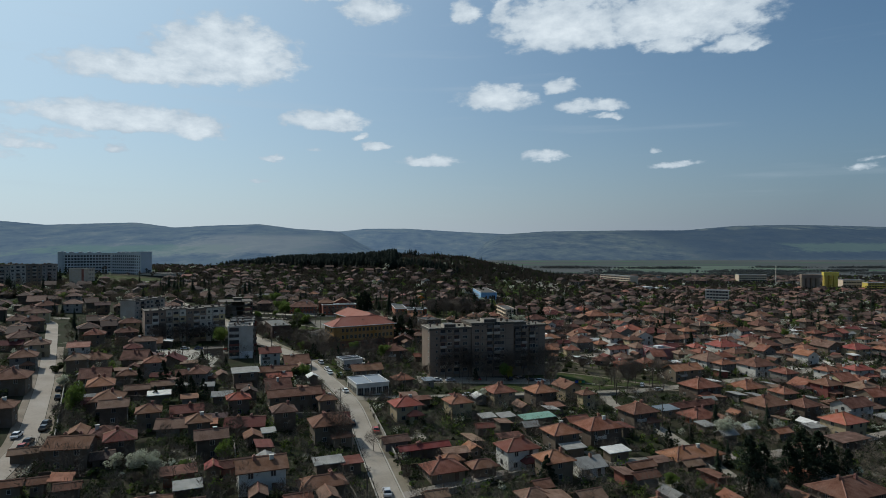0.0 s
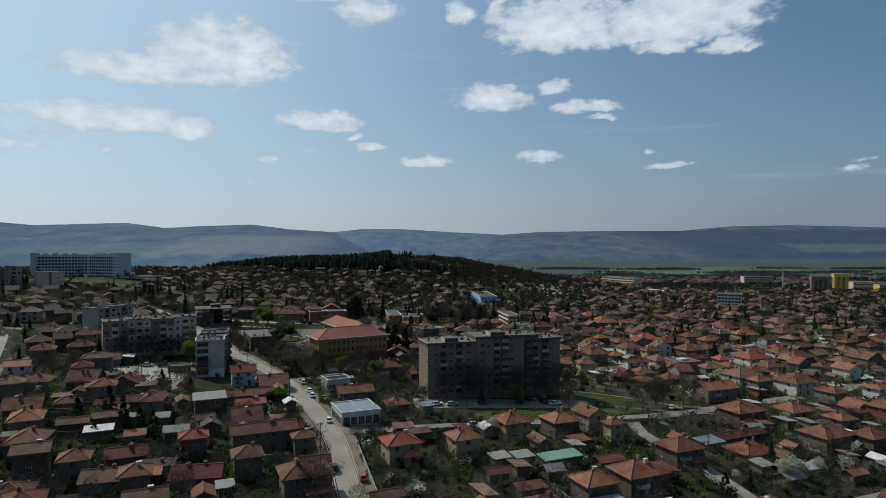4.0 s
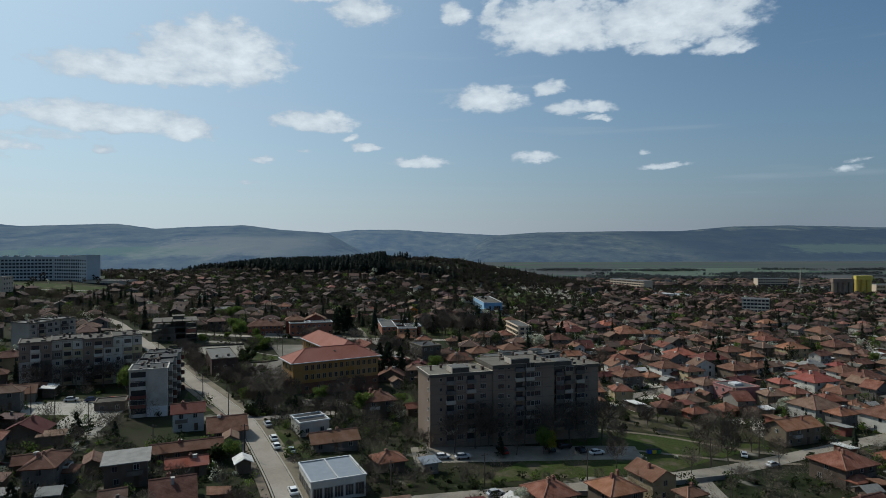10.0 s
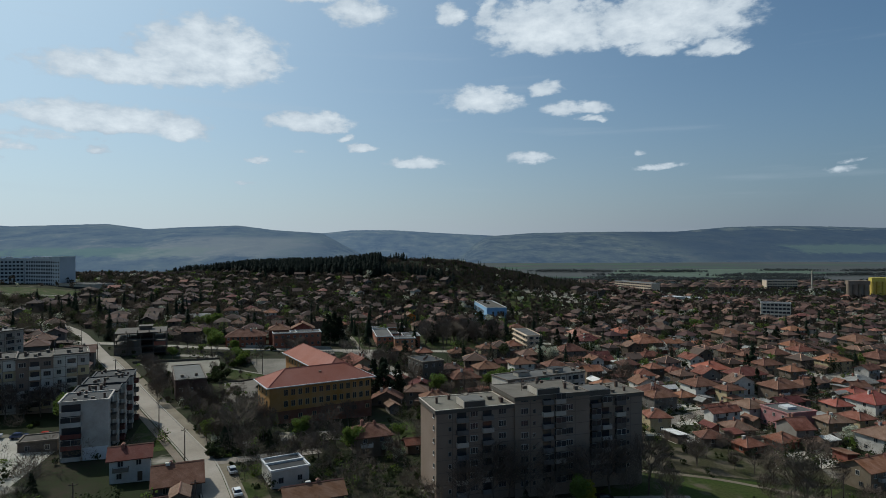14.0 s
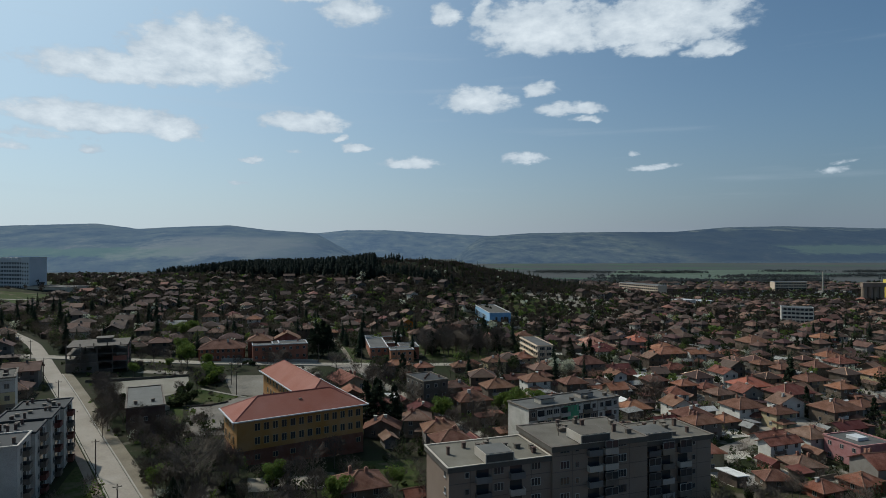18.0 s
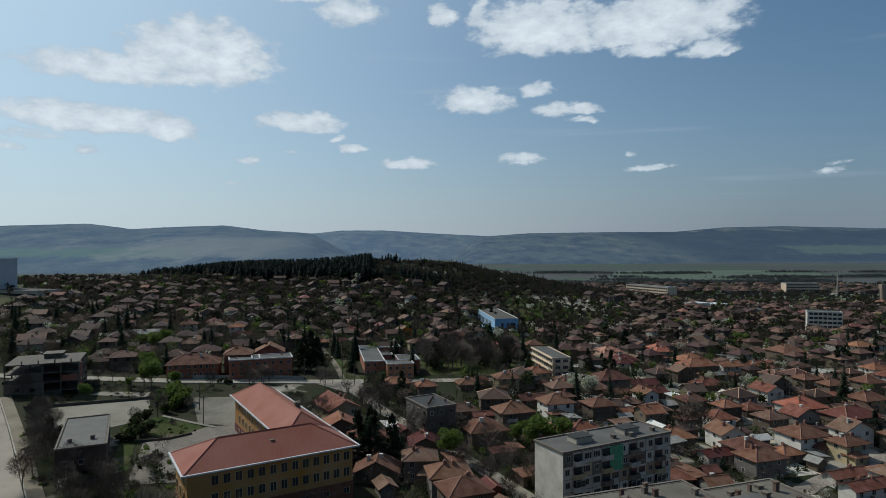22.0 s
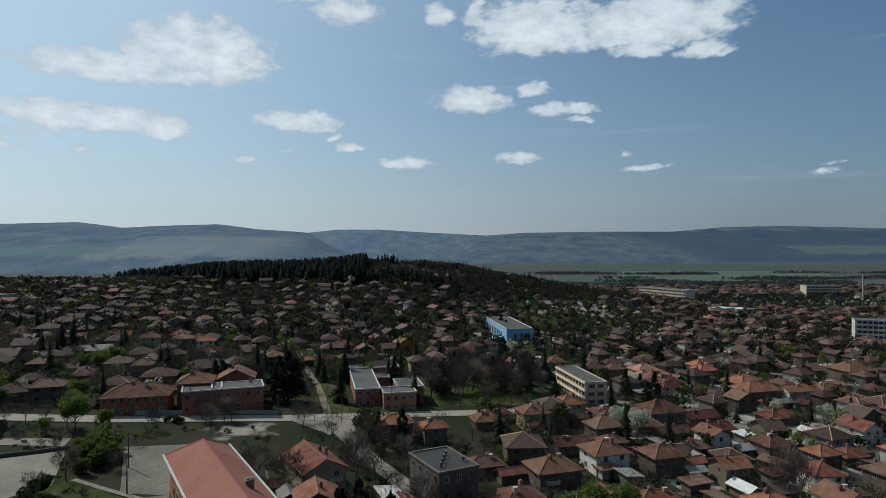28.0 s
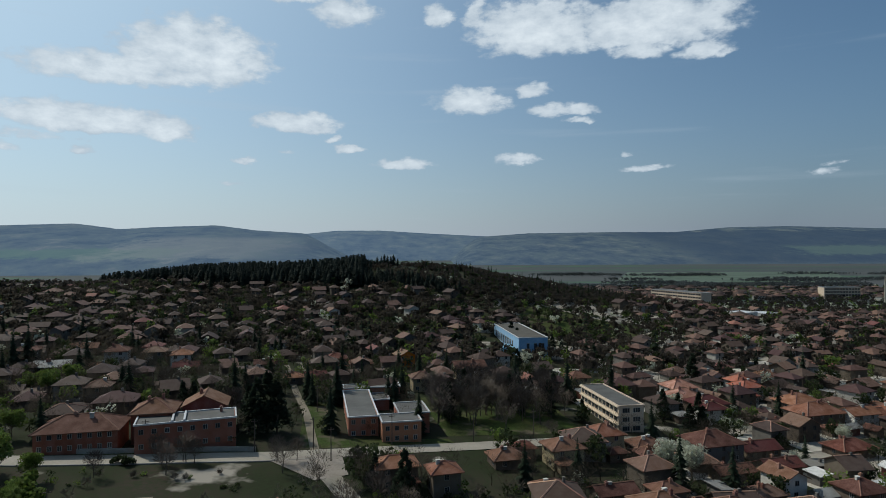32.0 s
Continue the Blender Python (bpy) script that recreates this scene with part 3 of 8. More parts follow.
patch("lot_hall", [(100, 612), (119, 608), (116, 640), (106, 642)], M_YARDC, 0.15, "pale paved lot beside the sports hall", "pavement")
patch("lawn_tower", [(-68, 290), (-54, 296), (-62, 312), (-74, 318)], M_GRASS, 0.09, "green lawn beside the apartment tower")
patch("lawn_yard", [(-98, 436), (-30, 442), (-29, 447), (-99, 440)], M_GRASS, 0.08, "strip of rough grass along the street")
patch("lawn_park", [(20, 466), (64, 472), (62, 520), (14, 512)], M_GRASS, 0.07, "green park lawn under bare trees")
patch("lawn_school", [(-6, 300), (10, 306), (6, 330), (-12, 326)], M_GRASS, 0.08, "green lawn beside the school")
patch("yard_rubble", [(-31, 304), (-14, 308), (-17, 316), (-33, 312)], M_STREET, 0.12, "broken pale concrete apron before the school", "pavement")
patch("lawn_lane", [(-40, 279), (-38, 284), (-28, 288), (-29, 276)], M_GRASS, 0.1, "green grass plot beside the lane")
patch("lawn_rough", [(66, 293), (118, 284), (130, 318), (74, 318)], M_ROUGH, 0.08, "rough patchy grass behind the apartment block")
patch("lawn_corner", [(-31, 250), (-22, 254), (-34, 286), (-42, 282)], M_GRASS, 0.07, "green verge beside the road")
patch("lawn_square", [(-109, 271), (-97, 272), (-97, 284), (-111, 282)], M_GRASS, 0.16, "small green lawn in the paved square")
patch("square_row", [(-103, 263), (-82, 267), (-86, 304), (-116, 296)], M_YARDC, 0.09, "pale dusty square before the flats", "pavement")
patch("lawn_hill", [(80, 690), (150, 660), (190, 700), (120, 760)], M_GRASS, 0.1, "sloping green meadow at the hill's foot")
patch("field_far", [(440, 1420), (900, 1400), (1240, 1880), (660, 1900)], M_FIELD, 1.4, "bright green spring field beyond the town")
strip("path_hospital", [(-330, 604), (-300, 607.4), (-265.7, 615.8), (-235, 628)], 3.0, M_KERB, 0.3, "pale concrete drive before the hospital", "path")
patch("lawn_hospital", [(-390, 600), (-240, 590), (-225, 660), (-380, 680)], M_GRASS, 0.12, "sloping green lawn before the hospital")
patch("lawn_hill_west", [(-5, 640), (30, 640), (26, 690), (-8, 690)], M_GRASS, 0.1, "sloping green meadow at the hill's foot")


def hills(name, ctrl, y, foot, label, m=M_HILL):
    """A wooded ridge: a slope from its foot to an uneven crest, and down behind."""
    xs = [c[0] for c in ctrl]
    zs = [c[1] for c in ctrl]
    v, f = [], []
    rows = 14
    xx = np.linspace(xs[0], xs[-1], 160)
    for j in range(rows + 1):
        s = j / rows
        for i, x in enumerate(xx):
            top = float(np.interp(x, xs, zs))
            wob = noise.fractal(Vector((x * 0.004, s * 3, y * 0.01)), 0.8, 2.2, 5) * 14
            z = -16 + (top + 16) * (s ** 0.75) + wob * s * (1 - s) * 3 + noise.fractal(Vector((x * 0.03, 0, y)), 1, 2, 3) * 1.5 * s
            v.append((x * (foot / y + (1 - foot / y) * s), foot + (y - foot) * s + wob * 6 * s * (1 - s), z))
    for j in range(rows):
        for i in range(len(xx) - 1):
            a = j * len(xx) + i
            f.append((a, a + 1, a + len(xx) + 1, a + len(xx)))
    return tagged(new(name, mesh(name, v, f, m, smooth=True)), label, "hills", kind="structure")


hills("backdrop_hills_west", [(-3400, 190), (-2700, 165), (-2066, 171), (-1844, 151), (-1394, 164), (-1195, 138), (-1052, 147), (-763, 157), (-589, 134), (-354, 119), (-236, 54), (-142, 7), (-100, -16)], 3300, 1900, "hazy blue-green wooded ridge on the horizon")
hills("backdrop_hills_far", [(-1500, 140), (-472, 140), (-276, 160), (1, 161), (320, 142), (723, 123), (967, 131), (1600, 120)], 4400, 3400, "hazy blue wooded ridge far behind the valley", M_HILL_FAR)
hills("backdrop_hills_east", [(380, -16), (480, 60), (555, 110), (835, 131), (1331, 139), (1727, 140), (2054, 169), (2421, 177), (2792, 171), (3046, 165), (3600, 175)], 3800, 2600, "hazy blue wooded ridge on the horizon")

# ---------------------------------------------------------------- building kit
def boxes(*bs):
    """Verts and faces of axis-aligned boxes (x0, y0, z0, x1, y1, z1)."""
    v, f = [], []
    for x0, y0, z0, x1, y1, z1 in bs:
        k = len(v)
        v += [(x0, y0, z0), (x1, y0, z0), (x1, y1, z0), (x0, y1, z0), (x0, y0, z1), (x1, y0, z1), (x1, y1, z1), (x0, y1, z1)]
        f += [(k, k + 3, k + 2, k + 1), (k + 4, k + 5, k + 6, k + 7), (k, k + 1, k + 5, k + 4), (k + 1, k + 2, k + 6, k + 5), (k + 2, k + 3, k + 7, k + 6), (k + 3, k, k + 4, k + 7)]
    return v, f


def bevelled(name, b, m, r=0.05):
    bm = bmesh.new()
    v, f = boxes(b)
    vs = [bm.verts.new(p) for p in v]
    for q in f:
        bm.faces.new([vs[i] for i in q])
    bmesh.ops.bevel(bm, geom=bm.edges[:], offset=r, segments=1, affect="EDGES")
    me = bpy.data.meshes.new(name)
    bm.to_mesh(me)
    bm.free()
    me.materials.append(m)
    return me


def window_mesh(w, h, leaves=2, frame=None):
    """A framed window facing -y: one piece, its panes set back between the bars."""
    t, hw = 0.09, w / 2
    xs = [-hw, -hw + t]
    for i in range(1, leaves):
        c = -hw + w * i / leaves
        xs += [c - 0.04, c + 0.04]
    xs += [hw - t, hw]
    zs = [0, t, h - t, h]
    n = len(xs)
    v = [(x, -0.06, z) for z in zs for x in xs]
    f, mi = [], []
    for j in range(3):
        for i in range(n - 1):
            q = (j * n + i, j * n + i + 1, (j + 1) * n + i + 1, (j + 1) * n + i)
            if j == 1 and i % 2 == 1:
                k = len(v)
                v += [(v[a][0], 0.0, v[a][2]) for a in q]
                f += [(q[a], q[(a + 1) % 4], k + (a + 1) % 4, k + a) for a in range(4)] + [(k, k + 1, k + 2, k + 3)]
                mi += [0, 0, 0, 0, 1]
            else:
                f.append(q)
                mi.append(0)
    k = len(v)
    out = [0, n - 1, 4 * n - 1, 3 * n]
    v += [(v[a][0], 0.08, v[a][2]) for a in out]
    f += [(out[a], k + a, k + (a + 1) % 4, out[(a + 1) % 4]) for a in range(4)]
    return mesh("window", v, f, [frame or M_FRAME, M_GLASS], mi + [0] * 4)


PANE = {}


def split_window(parent, me, w, h, at, rz=0.0, scale=None):
    """A window whose glass is a part of its own behind the frame."""
    ob = place("window", me, parent, at, rz, scale=scale)
    if (w, h) not in PANE:
        PANE[w, h] = mesh("pane", *boxes((-w / 2 + 0.09, -0.03, 0.09, w / 2 - 0.09, -0.015, h - 0.09)), M_GLASS)
    place("pane", PANE[w, h], ob)


WIN = window_mesh(1.15, 1.3)
WIN_S = window_mesh(0.8, 1.0, 1)
WIN_W = window_mesh(1.9, 1.4, 3)
WIN_SCH = window_mesh(1.35, 1.9, 2, WALLM["c"])
DOORM = mesh("door", *boxes((-0.5, -0.05, 0, 0.5, 0.05, 2.1), (-0.35, -0.07, 1.1, 0.35, -0.05, 1.9)), M_WOOD)
CHIM = mesh("chimney", *boxes((-0.32, -0.32, -0.8, 0.32, 0.32, 0.9), (-0.4, -0.4, 0.9, 0.4, 0.4, 1.02), (-0.2, -0.2, 1.02, 0.2, 0.2, 1.25)), M_BRICK)
CHIM_W = mesh("chimney", *boxes((-0.45, -0.3, -0.8, 0.45, 0.3, 0.8), (-0.54, -0.39, 0.8, 0.54, 0.39, 0.93)), WALLM["w"])
VENT = mesh("roof_vent", *boxes((-0.45, -0.45, 0, 0.45, 0.45, 0.8), (-0.58, -0.58, 0.8, 0.58, 0.58, 0.95)), M_CONC)


VENT_B = mesh("roof_vent", *boxes((-0.3, -0.3, 0, 0.3, 0.3, 1.3), (-0.4, -0.4, 1.3, 0.4, 0.4, 1.42)), M_DULLBRICK)


def bars_along(segs, r):
    """Three-sided bars along segments, for ridge and hip caps."""
    v, f = [], []
    for a, b in segs:
        a, b = Vector(a), Vector(b)
        t = (b - a).normalized()
        s = t.cross(Vector((0, 0, 1))).normalized() * r
        u = Vector((0, 0, r * 0.9))
        k = len(v)
        v += [a - s, a + s, a + u, b - s, b + s, b + u]
        f += [(k, k + 3, k + 5, k + 2), (k + 1, k + 2, k + 5, k + 4), (k, k + 2, k + 1), (k + 3, k + 4, k + 5)]
    return [tuple(p) for p in v], f


def roof_shape(w, d, H, kind, rise=None, over=0.68, th=0.2):
    """Verts and faces of a roof over a w x d plan with eaves at H, its cap segments and the height of its ridge."""
    a, b = w / 2 + over, d / 2 + over
    if kind == "m":
        r = rise or 0.5
        top = [(-a, -b, H), (a, -b, H), (a, b, H + r), (-a, b, H + r)]
        v = top + [(x, y, z - th) for x, y, z in top]
        return v, [(0, 1, 2, 3), (7, 6, 5, 4), (0, 4, 5, 1), (1, 5, 6, 2), (2, 6, 7, 3), (3, 7, 4, 0)], [], H + r
    E = H - over * 0.42
    if kind == "h":
        r = rise or min(a, b) * 0.5
        if a >= b:
            R = [(-(a - b) - 0.01, 0, E + r), ((a - b) + 0.01, 0, E + r)]
            F = [(0, 1, 5, 4), (1, 2, 5), (2, 3, 4, 5), (3, 0, 4)]
        else:
            R = [(0, -(b - a) - 0.01, E + r), (0, (b - a) + 0.01, E + r)]
            F = [(0, 1, 4), (1, 2, 5, 4), (2, 3, 5), (3, 0, 4, 5)]
        v = [(-a, -b, E), (a, -b, E), (a, b, E), (-a, b, E)] + R
        caps = [(v[4], v[5])] + ([(v[0], v[4]), (v[3], v[4]), (v[1], v[5]), (v[2], v[5])] if a >= b else [(v[0], v[4]), (v[1], v[4]), (v[2], v[5]), (v[3], v[5])])
    else:
        r = rise or (b if kind == "g" else a) * 0.5
        if kind == "g":
            R = [(-a, 0, E + r), (a, 0, E + r)]
            F = [(0, 1, 5, 4), (2, 3, 4, 5)]
            caps = [(R[0], R[1])]
        else:
            R = [(0, -b, E + r), (0, b, E + r)]
            F = [(1, 2, 5, 4), (3, 0, 4, 5)]
            caps = [(R[0], R[1])]
        v = [(-a, -b, E), (a, -b, E), (a, b, E), (-a, b, E)] + R
    n = len(v)
    v = v + [(x, y, z - th) for x, y, z in v]
    f = list(F) + [tuple(i + n for i in reversed(q)) for q in F]
    edges = [(0, 1), (1, 2), (2, 3), (3, 0)]
    if kind == "g":
        edges = [(0, 1), (2, 3), (1, 5), (5, 2), (3, 4), (4, 0)]
    elif kind == "p":
        edges = [(1, 2), (3, 0), (0, 4), (4, 1), (2, 5), (5, 3)]
    f += [(p, p + n, q + n, q) for p, q in edges]
    return v, f, caps, E + r


def wall_shape(w, d, H, kind, base=-2.0):
    a, b = w / 2, d / 2
    v = [(-a, -b, base), (a, -b, base), (a, b, base), (-a, b, base), (-a, -b, H), (a, -b, H), (a, b, H), (-a, b, H)]
    f = [(0, 1, 5, 4), (1, 2, 6, 5), (2, 3, 7, 6), (3, 0, 4, 7), (4, 5, 6, 7)]
    if kind == "g":
        r = (b + 0.55) * 0.5 - 0.42
        v += [(-a, 0, H + r), (a, 0, H + r)]
        f += [(7, 4, 8), (5, 6, 9)]
    elif kind == "p":
        r = (a + 0.55) * 0.5 - 0.42
        v += [(0, -b, H + r), (0, b, H + r)]
        f += [(4, 5, 8), (6, 7, 9)]
    elif kind == "m":
        v[6], v[7] = (a, b, H + 0.4), (-a, b, H + 0.4)
    return v, f


RNAME = {"b": "old brown tile", "o": "orange clay tile", "r": "bright red tile", "d": "dark maroon tile", "w": "weathered tile", "p": "faded pink tile", "x": "grey sheet", "a": "blue-grey metal", "n": "green metal", "k": "pale broken sheet"}
WNAME = {"t": "tan rendered", "w": "white rendered", "c": "cream rendered", "r": "red brick", "g": "grey rendered"}
KNAME = {"h": "hipped", "g": "gabled", "p": "gabled", "m": "flat sloping"}
FOOT = []  # plans of all buildings: x, y, half diagonal
rng = random.Random(7)


def wing_of(ob, w, d, st, col, wall, top):
    """A lower hipped wing on the garden side of a house."""
    ww, dd, Hw = w * rng.uniform(0.4, 0.55), rng.uniform(2.2, 3.4), 2.9 if st < 3 else 5.6
    ox, oy = w * rng.choice((-0.2, 0.2)), -d / 2 - dd / 2 + 0.6
    v, f = wall_shape(ww, dd, Hw, "h")
    place("wing_wall", mesh("wing_wall", v, f, WALLM[wall]), ob, (ox, oy, 0))
    v, f, caps, _ = roof_shape(ww, dd + 1.0, Hw, "h", rise=1.3)
    place("wing_roof", mesh("wing_roof", v, f, ROOF[col]), ob, (ox, oy + 0.3, 0))
    place("window", WIN, ob, (ox, oy - dd / 2 - 0.03, 0.95))


def house(x, y, w, d, rot, st, kind, col, wall, windows=True):
    """A family house: walls, roof, ridge tiles, chimneys, windows, door."""
    H = {1: 2.9, 2: 5.6, 3: 8.3}[st]
    nm = "house" if w * d > 30 or st > 1 else "shed"
    ob = empty(nm, x, y, rot, f"{WNAME[wall]} {'one' if st == 1 else 'two' if st == 2 else 'three'}-storey {nm} with {KNAME[kind]} {RNAME[col]} roof", nm, "houses of the town" if nm == "house" else "garden sheds")
    FOOT.append((x, y, math.hypot(w, d) / 2))
    place("wall", mesh("wall", *wall_shape(w, d, H, kind), WALLM[wall]), ob)
    v, f, caps, top = roof_shape(w, d, H, kind)
    place("roof", mesh("roof", v, f, ROOF[col]), ob)
    if caps and col not in "xak":
        place("ridge_tiles", mesh("ridge_tiles", *bars_along(caps, 0.2), M_CAP if col != "r" else ROOF["o"]), ob)
    if nm == "house" and kind != "m":
        for i in range(1 if w < 8 else 2):
            s = rng.choice((-1, 1))
            place("chimney", CHIM if rng.random() < 0.75 else CHIM_W, ob, (s * w * rng.uniform(0.08, 0.22), d * rng.uniform(-0.15, 0.15), top - 0.5))
    if nm == "house" and st > 1 and kind == "h" and w > 7.5 and windows and rng.random() < 0.4:
        wing_of(ob, w, d, st, col, wall, top)
    if windows:
        for fl in range(st):
            z = 0.95 + 2.75 * fl
            n = max(1, int(w / 3.6))
            for i in range(n):
                if fl == 0 and i == n // 2 and n > 1:
                    place("door", DOORM, ob, (w * ((i + 0.5) / n - 0.5), -d / 2 - 0.03, 0.15))
                    continue
                place("window", WIN if nm == "house" else WIN_S, ob, (w * ((i + 0.5) / n - 0.5) + rng.uniform(-0.3, 0.3), -d / 2 - 0.03, z))
            if d > 5:
                for sgn in (-1, 1):
                    place("window", WIN, ob, (sgn * (w / 2 + 0.03), rng.uniform(-0.22, 0.22) * d, z), 90 * sgn)
        if st >= 2 and w > 8 and rng.random() < 0.55:
            bx = w * rng.choice((-0.22, 0.22))
            place("balcony", mesh("balcony", *boxes((bx - 1.6, -d / 2 - 1.1, 2.75, bx + 1.6, -d / 2, 2.9), (bx - 1.6, -d / 2 - 1.1, 2.9, bx + 1.6, -d / 2 - 1.0, 3.75), (bx - 1.6, -d / 2 - 1.0, 2.9, bx - 1.5, -d / 2, 3.75), (bx + 1.5, -d / 2 - 1.0, 2.9, bx + 1.6, -d / 2, 3.75)), WALLM["w"] if rng.random() < 0.5 else M_CONC), ob)
    return ob


def ring(name, x0, y0, x1, y1, t, z0, z1, m):
    """A closed rim round a rectangle, one piece."""
    o = [(x0, y0), (x1, y0), (x1, y1), (x0, y1)]
    n = [(x0 + t, y0 + t), (x1 - t, y0 + t), (x1 - t, y1 - t), (x0 + t, y1 - t)]
    v = [(x, y, z) for z in (z0, z1) for q in (o, n) for x, y in q]
    f = []
    for i in range(4):
        k = (i + 1) % 4
        f += [(i, k, 8 + k, 8 + i), (12 + i, 12 + k, 4 + k, 4 + i), (8 + i, 8 + k, 12 + k, 12 + i), (4 + i, 4 + k, k, i)]
    return mesh(name, v, f, m)


def flat_part(parent, x0, y0, x1, y1, z0, z1, m, roofm=None, trim=None, name="wall"):
    """A flat-roofed volume: walls, a roof deck set down behind a parapet, its coping."""
    place(name, mesh(name, *boxes((x0, y0, z0, x1, y1, z1)), m), parent)
    if roofm:
        place("roof", mesh("roof", *boxes((x0 + 0.3, y0 + 0.3, z1 + 0.003, x1 - 0.3, y1 - 0.3, z1 + 0.12)), roofm), parent)
        place("parapet", ring("parapet", x0 - 0.25, y0 - 0.25, x1 + 0.25, y1 + 0.25, 0.4, z1 + 0.002, z1 + 0.4, trim or M_CONC), parent)


def loggia(parent, x, y, z, w, m, glazed):
    """A balcony box with its slab and front, before a dark recess plate; some are glazed in."""
    v, f = boxes((x - w / 2, y - 1.1, z - 0.12, x + w / 2, y - 0.01, z), (x - w / 2, y - 1.1, z, x + w / 2, y - 1.02, z + 0.95), (x - w / 2, y - 1.02, z, x - w / 2 + 0.08, y - 0.01, z + 0.95), (x + w / 2 - 0.08, y - 1.02, z, x + w / 2, y - 0.01, z + 0.95))
    b = place("balcony", mesh("balcony", v, f, m), parent)
    if glazed:
        place("glazing", mesh("glazing", *boxes((x - w / 2, y - 1.08, z + 0.952, x + w / 2, y - 1.0, z + 1.02), (x - w / 2, y - 1.08, z + 2.3, x + w / 2, y - 1.0, z + 2.4), (x - w / 2, y - 1.08, z + 1.02, x - w / 2 + 0.07, y - 1.0, z + 2.3), (x + w / 2 - 0.07, y - 1.08, z + 1.02, x + w / 2, y - 1.0, z + 2.3), (x - 0.04, y - 1.08, z + 1.02, x + 0.04, y - 1.0, z + 2.3)), M_FRAME), b, (0, 0, 0))
        place("pane", mesh("pane", [(x - w / 2 + 0.07, y - 1.04, z + 1.02), (x + w / 2 - 0.07, y - 1.04, z + 1.02), (x + w / 2 - 0.07, y - 1.04, z + 2.3), (x - w / 2 + 0.07, y - 1.04, z + 2.3)], [(0, 1, 2, 3)], M_GLASS), b)


# flat dark plate standing in for the shade inside a balcony recess
DARKREC = mesh("balcony_opening", *boxes((-1.1, -0.05, 0, 1.1, 0.02, 2.2)), M_GLASS)


M_TAR = mat("tarred_roof", (0.032, 0.033, 0.034), var=0.35, scale=0.3)


def seam_mesh(x0, x1, y, zs, xs, z0, z1):
    """Thin raised joints between wall panels on a facade facing -y."""
    b = [(x0, y - 0.03, z - 0.05, x1, y - 0.002, z + 0.05) for z in zs] + [(x - 0.05, y - 0.032, z0, x + 0.05, y - 0.004, z1) for x in xs]
    return mesh("panel_joints", *boxes(*b), M_CONC)


# ---------------------------------------------------------------- the tall apartment block
M_DECK = mat("dusty_roof_felt", (0.112, 0.1, 0.08), var=0.3, scale=0.3)
M_CORNICE = mat("dark_cornice_concrete", (0.085, 0.074, 0.062), var=0.2)
M_LOGGIA = mat("grey_loggia_front", (0.12, 0.112, 0.105), var=0.2, rand=0.3)


